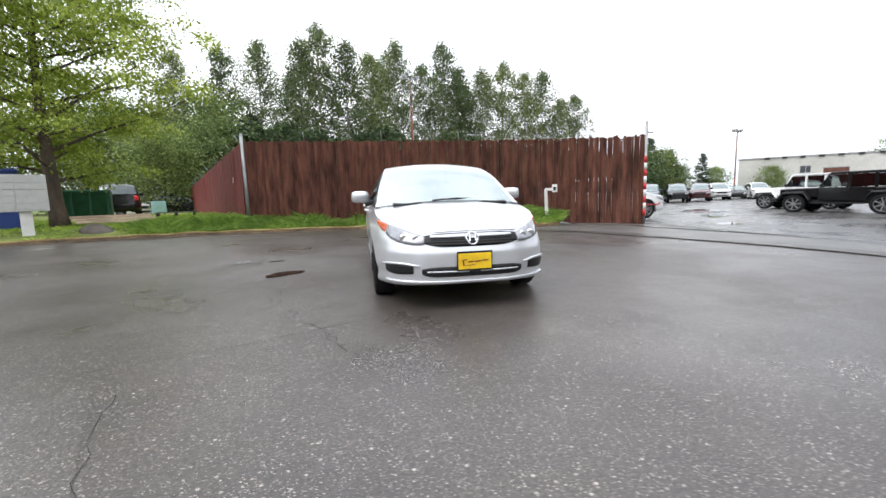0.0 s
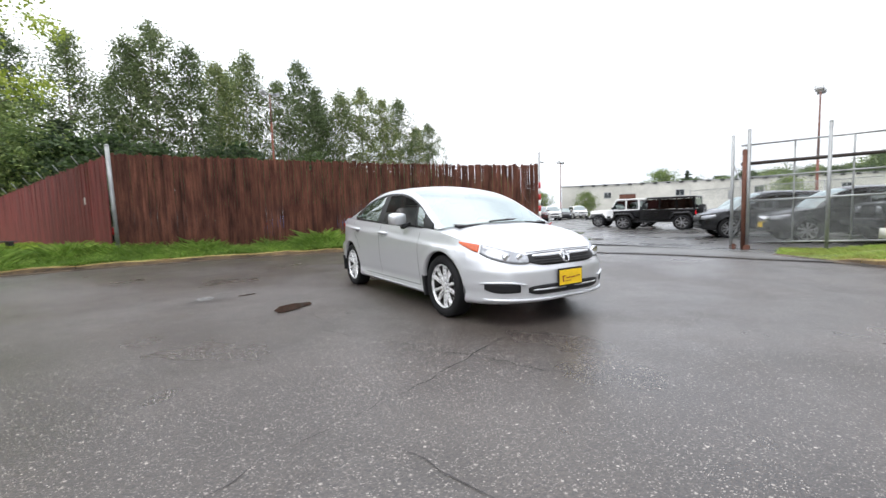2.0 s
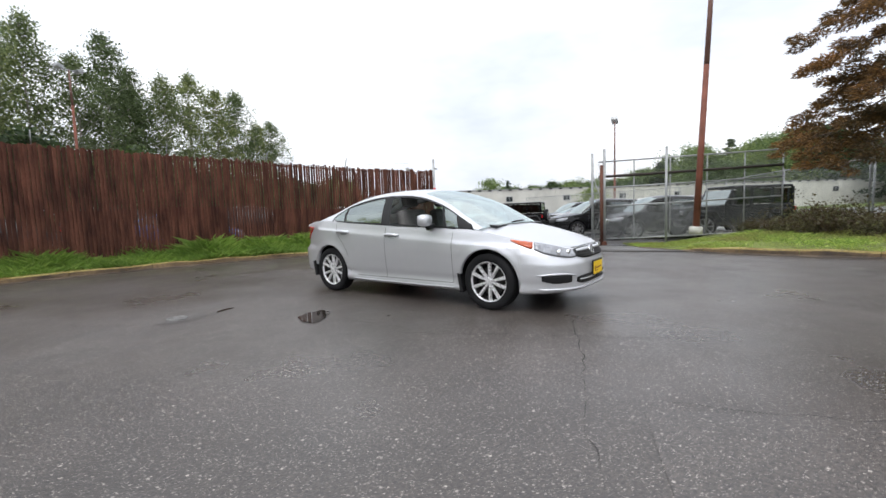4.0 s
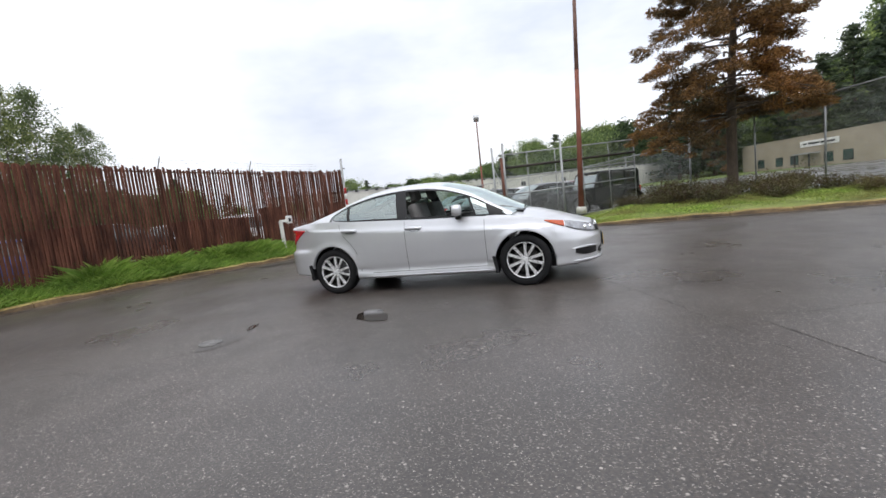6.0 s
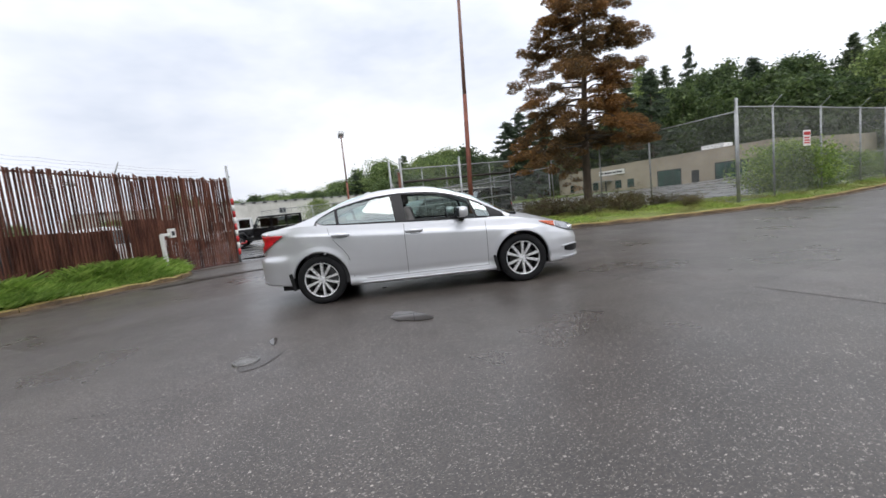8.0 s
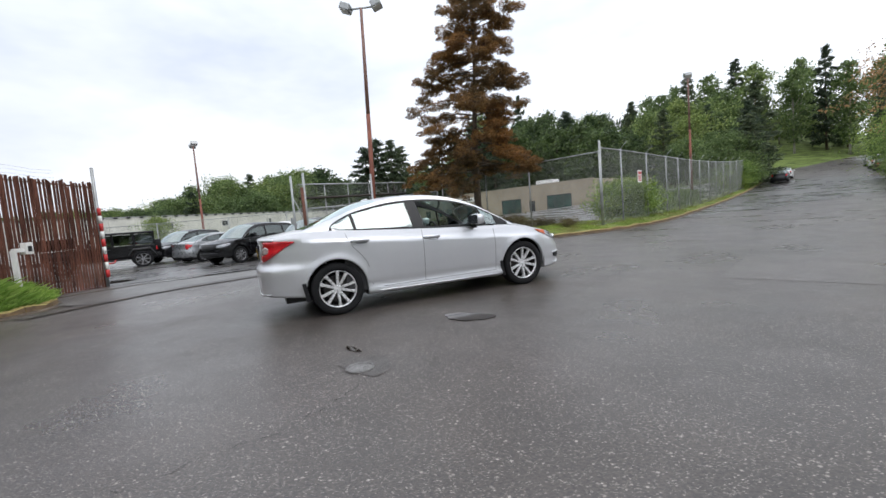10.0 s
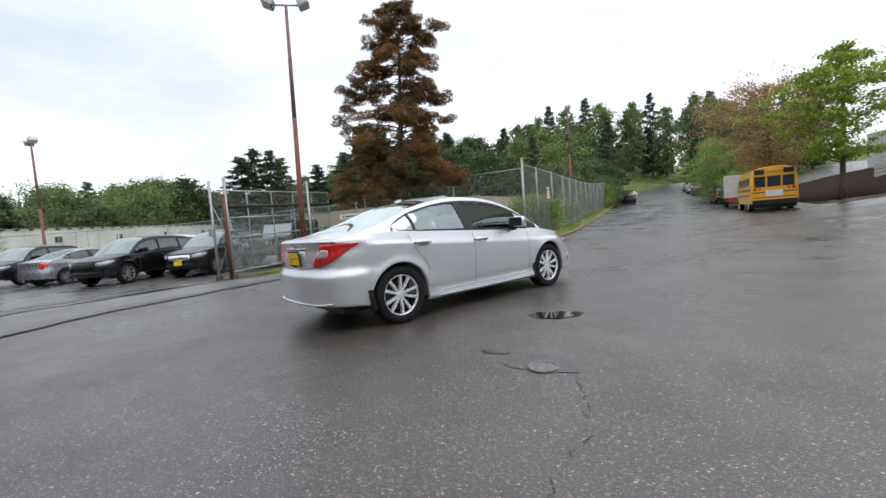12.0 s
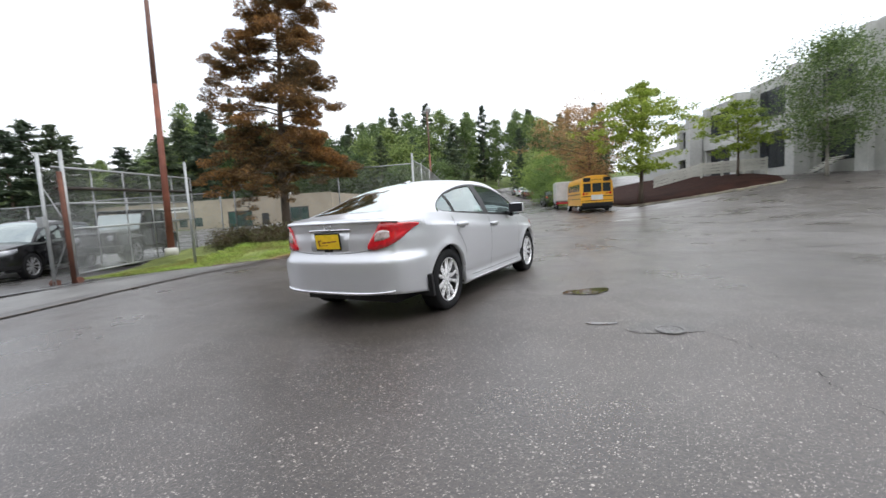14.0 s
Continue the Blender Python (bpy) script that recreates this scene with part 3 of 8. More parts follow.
part("bracket", box(-0.03, 0.25, -0.02, 0.02, -0.02, 0.02, bevel=0.004, m=pose(7.6, 5.9, 2.72, 0, 0, 10)), M_GALV, gate_post_w)
part("hook", tube([(7.6, 5.9, 0.55), (8.0, 5.8, 0.55), (8.05, 5.78, 0.62)], 0.02, 6), M_REDPAINT, gate_post_w, "red steel hook")

key_post = thing("keypad_post", "white painted steel goose-neck post with a keypad box, in the grass", "post")
zb = land(4.65, 6.46) + 0.14
part("shaft", box(-0.04, 0.04, -0.04, 0.04, 0, 0.98, bevel=0.006, m=pose(4.65, 6.46, zb - 0.02, 0, -2, 0)), M_WHITEPAINT, key_post)
part("arm", box(0, 0.26, -0.035, 0.035, 0, 0.075, bevel=0.006, m=pose(4.6, 6.46, zb + 0.92, 0, 0, -25)), M_WHITEPAINT, key_post)
kb = part("keypad_box", box(-0.075, 0.075, -0.06, 0.06, -0.1, 0.13, bevel=0.01, m=pose(4.85, 6.34, zb + 0.97, 0, 0, -25)), M_WHITEPAINT, key_post, "pale steel keypad box")
part("keypad", box(-0.04, 0.04, -0.066, -0.06, -0.05, 0.06, bevel=0.002, m=pose(4.85, 6.34, zb + 0.97, 0, 0, -25)), M_DARK, kb, "dark keypad face")


def link_fabric(a, b, h0, h1, pitch=0.075, wire=0.0023):
    """Woven wire between two posts: crossing diagonals."""
    a, b = Vector(a), Vector(b)
    w = (b - a)
    n = w.to_2d().length
    ux = Vector((w.x, w.y, 0)) / n
    out = Vector((-ux.y, ux.x, 0))
    H = h1 - h0
    bm = bmesh.new()
    for sgn, off in ((1, 0.0015), (-1, -0.0015)):
        k = -H
        while k < n:
            s0, s1 = max(0.0, k), min(n, k + H)
            if s1 > s0:
                z0, z1 = s0 - k, s1 - k
                if sgn < 0:
                    z0, z1 = H - z0, H - z1
                p, q = a + ux * s0 + out * off, a + ux * s1 + out * off
                za, zc = a.z + (b.z - a.z) * s0 / n, a.z + (b.z - a.z) * s1 / n
                p.z, q.z = za + h0 + z0, zc + h0 + z1
                d = (q - p).normalized()
                sd = d.cross(out) * wire
                vs = [bm.verts.new(v) for v in (p + sd, p - sd + out * wire, p - out * wire, q + sd, q - sd + out * wire, q - out * wire)]
                for i in range(3):
                    bm.faces.new((vs[i], vs[(i + 1) % 3], vs[3 + (i + 1) % 3], vs[3 + i]))
            k += pitch
    return bm


def link_fence(name, label, pts, height, posts_r=0.03, rail=True, barb=0.0, base=0.0, corner=()):
    """Chain-link fence: posts at pts, top rail, fabric."""
    root = thing(name, label, "fence")
    P = [Vector((x, y, land(x, y) + base)) for x, y in pts]
    for i, p in enumerate(P):
        tall = 0.28 if i in corner else 0.05
        part("post", tube([p - Vector((0, 0, 0.1)), p + Vector((0, 0, height + tall))], posts_r * (1.5 if i in corner else 1), 8), M_GALV, root)
        if barb and i not in corner:
            q = P[min(i + 1, len(P) - 1)] - P[max(i - 1, 0)]
            o = Vector((q.y, -q.x, 0)).normalized() * barb
            part("barb_arm", tube([p + Vector((0, 0, height + 0.04)), p + o * 0.3 + Vector((0, 0, height + 0.34))], 0.012, 5), M_GALV, root)
    for a, b in zip(P, P[1:]):
        if rail:
            part("rail", tube([a + Vector((0, 0, height)), b + Vector((0, 0, height))], 0.022, 6), M_GALV, root)
        part("wire_mesh", link_fabric(a, b, 0.05, height), M_MESH, root)
        part("bottom_wire", tube([a + Vector((0, 0, 0.08)), b + Vector((0, 0, 0.08))], 0.006, 4), M_GALV, root)
    return root


street = [(7.03, -10.5), (7.7, -12.3), (9.0, -15.3), (10.5, -18.5), (11.7, -21.0), (13.0, -23.8), (14.4, -26.7), (15.8, -29.7), (17.3, -32.8), (18.8, -36.0), (20.3, -39.3), (22.0, -43.0), (23.8, -47.0)]
link_fence("street_link_fence", "tall galvanised chain-link fence along the street", street, 3.1, 0.03, True, 1.0, 0.15, (0,))

# ---------------------------------------------------------------- sliding gate east of the opening
gate = thing("sliding_gate", "open chain-link sliding gate with a rusty beam and posts", "gate")
M_DARKBEAM = material("dark_rusty_beam", (0.035, 0.026, 0.020), 0.7, vary=0.4, scale=4, fine=40, bump=0.3)
GA, GB, GC = Vector((10.02, 0.6, -0.21)), Vector((8.57, -1.6, -0.06)), Vector((12.6, -5.0, 0.35))
for name, p, top, r, mat in (("post", (10.0, 0.50, -0.22), 3.03, 0.045, M_GALV), ("post", (10.06, 0.92, -0.22), 2.93, 0.04, M_GALV), ("post", (9.96, 0.58, -0.22), 2.5, 0.055, M_RUSTPOST)):
    part(name, tube([p, (p[0], p[1], top)], r, 10), mat, gate, "rust-red gate post" if mat is M_RUSTPOST else "")
G_END = Vector((12.9, -4.3, 0.1))
for z, r, mat in ((2.62, 0.025, M_GALV), (2.12, 0.045, M_DARKBEAM), (1.75, 0.022, M_GALV), (1.12, 0.025, M_GALV), (0.0, 0.022, M_GALV)):
    part("rail", tube([(10.02, 0.7, z), (11.3, -1.8, z + 0.06), (12.9, -4.3, z + 0.15)], r, 8), mat, gate, "long dark rusty beam" if mat is M_DARKBEAM else "")
for k in range(5):
    u = 0.2 * (k + 1)
    p = Vector((10.02, 0.7, -0.05)).lerp(G_END, u)
    part("upright", tube([p, (p.x, p.y, 2.62 + 0.15 * u)], 0.02, 6), M_GALV, gate)
part("wire_mesh", link_fabric((10.02, 0.7, 0), (12.9, -4.3, 0.15), 0.0, 2.6), M_MESH, gate)
part("wire_mesh", link_fabric((10.06, 0.92, 0), (10.0, 0.5, 0), -0.15, 2.6), M_MESH, gate)
part("latch_box", box(-0.09, 0.09, -0.05, 0.05, 0, 0.24, bevel=0.01, m=pose(10.10, 0.98, 1.2, 0, 0, 20)), M_GALV, gate, "grey steel latch box")
part("wire_mesh", link_fabric((9.96, 0.58, 0), (11.6, -2.1, 0.06), 0.0, 1.1, 0.06, 0.003), M_GALV, gate, "pale lower wire mesh")
part("brace", tube([(10.06, 0.92, 0.0), (10.0, 0.5, 1.1), (10.06, 0.92, 2.2)], 0.016, 6), M_GALV, gate)
for k in range(2):
    part("roller", tube([(9.9 + 0.14 * k, 0.47 + 0.4 * k, -0.14), (10.06 + 0.14 * k, 0.52 + 0.4 * k, -0.14)], 0.08, 12), M_RUSTPOST, gate, "rusty gate roller")

lone = thing("lone_post", "lone galvanised fence post standing in the verge", "post")
part("shaft", tube([(8.57, -1.6, -0.15), (8.57, -1.6, 2.7)], 0.035, 10), M_GALV, lone)
part("cap", tube([(8.57, -1.6, 2.7), (8.57, -1.6, 2.72), (8.57, -1.6, 2.735)], [0.04, 0.036, 0.012], 10), M_GALV, lone)
link_fence("lot_back_fence", "chain-link fence behind the row of parked cars", [(14.8, -6.7), (18.0, -4.5), (21.5, -2.3), (25.2, 0.3), (27.0, 4.0), (29.0, 8.6), (31.0, 13.4)], 2.42, 0.03, True, 0.0, -0.02)
link_fence("conifer_link_fence", "galvanised chain-link fence behind the brown conifer", [(13.4, -6.4), (12.2, -8.2), (10.3, -9.4), (7.03, -10.45)], 2.95, 0.03, True, 0.0, 0.15)


# ---------------------------------------------------------------- lamps on poles
def lamp_post(x, y, z0, top, yaw, label, brown=0.55, r=0.1, lean=(0, 0)):
    root = thing("lot_lamp_post", label, "lamp post", pose(x, y, z0, *lean, 0) @ pose(0, 0, 0, 0, 0, yaw), group="lot lamp posts")
    h = top - z0
    part("base", tube([(0, 0, -0.1), (0, 0, 0.12), (0, 0, 0.14)], [r * 1.9, r * 1.9, r * 1.5], 10), M_CONCRETE_WALL, root, "round concrete base")
    part("pole", tube([(0, 0, 0), (0, 0, h * brown)], [r, r * 0.8], 12), M_POLE, root, "red-brown rusted lower pole")
    part("upper_pole", tube([(0, 0, h * brown), (0, 0, h)], [r * 0.78, r * 0.55], 12), M_POLE_UP, root)
    part("cross_arm", tube([(-0.55, 0, h), (0.55, 0, h)], 0.035, 8), M_GALV, root)
    for s in (-1, 1):
        hd = part("lamp_head", box(-0.2, 0.2, -0.24, 0.24, -0.12, 0.14, bevel=0.04, m=pose(s * 0.62, 0, h + 0.06, 0, -22 * s, 0)), M_GALV, root, "grey floodlight head")
        part("lens", box(-0.17, 0.17, -0.2, 0.2, -0.135, -0.121, bevel=0.004, m=pose(s * 0.62, 0, h + 0.06, 0, -22 * s, 0)), M_WHITEPAINT, hd, "pale glass lens")
    return root


lamp_post(10.62, -2.12, 0.25, 9.5, 60, "tall lamp post, red-brown below and grey above, with two floodlights", lean=(2.2, 2.2))
lamp_post(33.0, 6.2, -0.25, 8.2, 12, "tall lamp post among the parked cars with two floodlights", 0.5)
lamp_post(17.3, -29.8, land(17.3, -29.8), 10.2, 130, "tall lamp post behind the street fence with two floodlights", 0.6)
lamp_post(42, 37, -0.25, 7.4, 20, "tall grey lamp post far across the lot", 0.3)
lamp_post(4.0, 34, -0.2, 11.6, 20, "rusty lamp post among the poplars", 0.8)


# ---------------------------------------------------------------- buildings
def wall_run(root, a, b, z0, z1, mat, thick=0.3, name="wall", flip=False):
    a, b = Vector(a), Vector(b)
    n = (b - a).length
    m = Matrix.Translation((a.x, a.y, 0)) @ Matrix.Rotation(math.atan2(b.y - a.y, b.x - a.x), 4, "Z") @ Matrix.Diagonal((1, -1 if flip else 1, 1, 1))
    return part(name, box(0, n, -thick, 0, z0, z1, m=m), mat, root), m, n


def window_unit(root, m, x0, x1, z0, z1, deep=0.0, name="window", panes=2, glass=None, frame_mat=None):
    """A framed window standing in a wall's face: frame bars, sill and panes."""
    w = part(name, box(x0 - 0.05, x1 + 0.05, 0.0, 0.05, z0 - 0.08, z0, m=m), frame_mat or M_GALV, root)
    fw = 0.06 if z1 - z0 < 2.5 or panes != 3 else 0.16
    bm = bmesh.new()
    add_box(bm, x0, x0 + fw, 0.0, 0.04, z0, z1)
    add_box(bm, x1 - fw, x1, 0.0, 0.04, z0, z1)
    add_box(bm, x0 + fw, x1 - fw, 0.0, 0.04, z1 - fw, z1)
    for k in range(1, panes):
        xm = x0 + (x1 - x0) * k / panes
        add_box(bm, xm - fw / 2, xm + fw / 2, 0.0, 0.04, z0, z1 - fw)
    bmesh.ops.transform(bm, matrix=m, verts=bm.verts[:])
    part("frame", bm, frame_mat or M_GALV, w)
    for k in range(panes):
        xa, xb = x0 + (x1 - x0) * k / panes + fw / 2, x0 + (x1 - x0) * (k + 1) / panes - fw / 2
        part("pane", box(xa, xb, 0.004, 0.016, z0, z1 - fw, m=m), glass or M_WINDOW_DARK, w)
    return w


# long pale warehouse beyond the parked cars
warehouse = thing("warehouse", "long low pale concrete warehouse with small high windows", "building")
WA, WB = (46.0, 40.5), (104, -26)
wl_, wm, wn_ = wall_run(warehouse, WB, WA, -0.6, 4.3, M_CONCRETE_WALL)
wall_run(warehouse, WA, (66, 58), -0.6, 4.3, M_CONCRETE_WALL)
part("coping", box(-0.1, wn_ + 0.1, -0.4, 0.06, 4.3, 4.48, m=wm), M_ROOF, warehouse, "dark roof edge")
bm = bmesh.new()
for vv in ((46, 40.5), (104, -26), (118, -10), (66, 58)):
    bm.verts.new((*vv, 4.28))
bm.faces.new(bm.verts[:])
part("roof", bm, M_ROOF, warehouse)
for k in range(26):
    x = 2.0 + k * 3.3
    part("pilaster", box(x - 0.12, x + 0.12, 0.0, 0.08, -0.5, 4.25, m=wm), M_CONCRETE_WALL, warehouse)
for k in range(52):
    part("rafter_end", box(1.0 + k * 1.65, 1.5 + k * 1.65, 0.06, 0.14, 4.22, 4.44, m=wm), M_DARK, warehouse)
for k in range(9):
    window_unit(warehouse, wm, 6.0 + k * 9.4, 7.1 + k * 9.4, 2.5, 3.3, panes=2)
wd = part("door", box(78.0, 80.2, 0.0, 0.05, -0.4, 2.9, m=wm), M_RUSTPOST, warehouse, "brown roller door")
part("door_frame", box(77.9, 80.3, 0.0, 0.03, 2.9, 3.0, m=wm), M_GALV, wd)

# beige store across the other lot
store = thing("store_building", "low beige stucco store with green windows and a white sign", "building")
SA, SB = (88.0, -32.0), (45.5, -46.0)
sw, sm, sn = wall_run(store, SA, SB, -0.3, 4.9, M_BEIGE_WALL, flip=True)
wall_run(store, SB, (52, -66), -0.3, 4.9, M_BEIGE_WALL)
part("coping", box(-0.1, sn + 0.1, -0.4, 0.05, 4.9, 5.05, m=sm), M_BEIGE_WALL, store)
part("roof_unit", box(sn - 12, sn - 8.5, -4, -2, 4.9, 5.8, bevel=0.05, m=sm), M_WHITEPAINT, store, "white rooftop vent unit")
M_GREENGLASS = material("green_shop_glass", (0.025, 0.065, 0.055), 0.1, vary=0.5, scale=0.6, fine=3)
for x0, x1, z0, z1 in ((sn - 8.5, sn - 3.8, 0.2, 3.0), (sn - 18.5, sn - 14.0, 0.2, 2.9), (sn - 25, sn - 23.5, 0.8, 2.2), (sn - 28, sn - 26.5, 0.8, 2.2), (sn - 34, sn - 32.5, 0.8, 2.2), (sn - 37, sn - 35.5, 0.8, 2.2), (sn - 41, sn - 39.5, 0.8, 2.2)):
    window_unit(store, sm, x0, x1, z0, z1, panes=3, glass=M_GREENGLASS, frame_mat=M_DARK)
part("door", box(sn - 12.2, sn - 11.0, 0.0, 0.05, 0.0, 2.3, m=sm), M_DARK, store, "dark shop door")
aw = part("awning", box(sn - 31.8, sn - 28.6, 0.0, 1.6, 2.2, 2.4, m=sm), M_ROOF, store, "grey entrance awning")
part("awning_leg", box(sn - 31.6, sn - 31.4, 1.4, 1.55, -0.1, 2.2, m=sm), M_DARK, aw)
part("awning_leg", box(sn - 29.0, sn - 28.8, 1.4, 1.55, -0.1, 2.2, m=sm), M_DARK, aw)
sg = part("sign_board", box(sn - 32.0, sn - 25.5, 0.0, 0.12, 3.3, 4.2, bevel=0.02, m=sm), M_WHITEPAINT, store, "white sign board")
for k, (xa, xb) in enumerate(((0.6, 1.2), (1.5, 3.4), (3.6, 4.4), (4.6, 5.9))):
    part("sign_bar", box(sn - 32.0 + xa, sn - 32.0 + xb, 0.12, 0.135, 3.6, 3.88, m=sm), M_DARK, sg)
bm = bmesh.new()
for vv in ((88.0, -32.0), (45.5, -46.0), (52, -66), (96, -52)):
    bm.verts.new((*vv, 4.88))
bm.faces.new(bm.verts[:])
part("roof", bm, M_ROOF, store)

# stepped grey office on the rise
office = thing("office_building", "two-storey stepped grey concrete office with recessed dark windows", "building")
OZ = 1.6
OFF = [((1.5, -64.0), (-3.6, -56.0), 7.0), ((-3.6, -56.0), (-5.2, -52.0), 9.4), ((-6.2, -52.4), (-9.0, -47.2), 10.4), ((-10.0, -47.8), (-12.6, -42.4), 11.2), ((-13.6, -43.0), (-16.0, -38.0), 12.2)]
for (a_, b_, h0_), (a2, b2, h2_) in zip(OFF, OFF[1:]):
    wall_run(office, b_, a2, OZ - 1.2, h0_, M_OFFICE_WALL, 0.6, flip=True)
    wall_run(office, (b_[0] - 2.2, b_[1] - 1.4), (a2[0] + 0.6, a2[1] + 0.2), OZ - 1.2, h2_, M_OFFICE_WALL, 0.6, flip=True)
for i, (a, b, h) in enumerate(OFF):
    w_, om, on = wall_run(office, a, b, OZ - 1.2, h, M_OFFICE_WALL, 0.6, flip=True)
    part("coping", box(-0.1, on + 0.1, -0.7, 0.05, h, h + 0.16, m=om), M_OFFICE_WALL, office)
    up = 1.2 if i >= 3 else 0.6 if i == 2 else 0.0
    if i >= 1:
        part("pier", box(on - 0.7, on + 0.35, -0.2, 1.1, OZ - 1.2, h + 0.3, m=om), M_OFFICE_WALL, office, "deep grey concrete pier")
        sp = part("sloped_spandrel", box(0.1, on - 0.8, 0.0, 0.7, OZ + 3.6 + up, OZ + 4.9 + up, m=om), M_OFFICE_WALL, office)
        window_unit(office, om, 0.2, on - 0.8, OZ + 0.4 + up, OZ + 3.5 + up, panes=4, frame_mat=M_DARK)
        window_unit(office, om, 0.2, on - 0.8, OZ + 5.0 + up, min(h - 0.8, OZ + 7.6 + up), panes=5, frame_mat=M_DARK)
wall_run(office, (-16.0, -38.0), (-28.0, -45.0), OZ - 1.2, 12.2, M_OFFICE_WALL, 0.6)
part("end_pier", box(-0.4, 1.6, -1.0, 1.4, OZ - 1.2, 12.6, m=pose(-16.6, -37.6, 0, 0, 0, 115)), M_OFFICE_WALL, office, "tall plain concrete end pier")
bm = bmesh.new()
for vv in ((1.5, -64.0), (-3.6, -56.0), (-16.0, -38.0), (-28.0, -45.0), (-12.0, -70.0)):
    bm.verts.new((*vv, 6.9))
bm.faces.new(bm.verts[:])
part("roof", bm, M_ROOF, office)
steps_thing = thing("entrance_steps", "pale concrete entrance steps with open treads", "stairs")
SM = pose(-12.2, -39.9, 2.1, 0, 0, 100)
for k in range(8):
    part("tread", box(-1.0, 1.0, 0.28 * k, 0.28 * k + 0.32, 0.17 * k, 0.17 * k + 0.07, bevel=0.008, m=SM), M_CONCRETE_WALL, steps_thing)
for s in (-0.9, 0.9):
    part("stringer", tube([SM @ Vector((s, 0, -0.05)), SM @ Vector((s, 2.3, 1.25))], 0.05, 6), M_DARK, steps_thing)
ramp = thing("ramp_wall", "pale slatted concrete ramp parapet before the office", "wall", kind="structure")
RM = pose(-4.9, -39.7, 0, 0, 0, 178)
for k in range(4):
    part("parapet_band", box(0, 4.7, -0.09, 0.09, 2.75 + 0.26 * k, 2.97 + 0.26 * k, bevel=0.01, m=RM), M_CONCRETE_WALL, ramp)
    m_ = RM @ pose(0, 0, 2.75 + 0.26 * k, 0, 0, 0) @ pose(0, 0, 0, 0, -13, 0)
    part("ramp_band", box(-3.9, -0.05, -0.09, 0.09, 0.0, 0.22, bevel=0.01, m=m_), M_CONCRETE_WALL, ramp)
for x in (0.0, 1.55, 3.1, 4.65):
    part("parapet_post", box(x - 0.1, x + 0.1, -0.2, -0.09, 1.4, 3.8, bevel=0.01, m=RM), M_CONCRETE_WALL, ramp)


# ---------------------------------------------------------------- trees
def leaf_mesh(name, centres, size, aspect, rng, mat, up=0.0, along_dir=None):
    """Many small bent leaves or sprays round the centres given."""
    n = len(centres)
    c = np.asarray(centres, float)
    a = rng.normal(size=(n, 3))
    if along_dir is not None:
        a = along_dir + 0.45 * a
    a /= np.linalg.norm(a, axis=1)[:, None]
    b = rng.normal(size=(n, 3))
    b[:, 2] *= 1 - up
    b -= a * (a * b).sum(1)[:, None]
    b /= np.linalg.norm(b, axis=1)[:, None]
    s = size * rng.uniform(0.6, 1.35, size=(n, 1))
    k = np.cross(a, b)
    v = np.empty((n, 4, 3))
    v[:, 0] = c - a * s
    v[:, 1] = c + b * s * aspect + k * s * 0.15
    v[:, 2] = c + a * s
    v[:, 3] = c - b * s * aspect + k * s * 0.15
    me = bpy.data.meshes.new(name)
    me.vertices.add(n * 4)
    me.vertices.foreach_set("co", v.reshape(-1))
    idx = (np.arange(n)[:, None] * 4 + np.array([[0, 1, 2, 0, 2, 3]])).reshape(-1)
    me.loops.add(n * 6)
    me.loops.foreach_set("vertex_index", idx.astype(np.int32))
    me.polygons.add(n * 2)
    me.polygons.foreach_set("loop_start", np.arange(0, n * 6, 3, dtype=np.int32))
    me.polygons.foreach_set("loop_total", np.full(n * 2, 3, dtype=np.int32))
    me.update(calc_edges=True)
    me.materials.append(mat)
    return me


def crown_width(style, u):
    """Relative width of the crown at u, from its base (0) to its top (1)."""
    if style == "poplar":
        return table([(0, 0.45), (0.25, 0.95), (0.5, 1.0), (0.8, 0.62), (1, 0.08)], u)
    if style == "broad":
        return table([(0, 0.55), (0.2, 0.95), (0.45, 1.0), (0.75, 0.72), (1, 0.12)], u)
    if style == "vase":
        return table([(0, 0.2), (0.35, 0.75), (0.65, 1.0), (0.9, 0.7), (1, 0.25)], u)
    return table([(0, 0.85), (0.12, 1.0), (0.35, 0.92), (0.6, 0.70), (0.82, 0.42), (1, 0.05)], u)


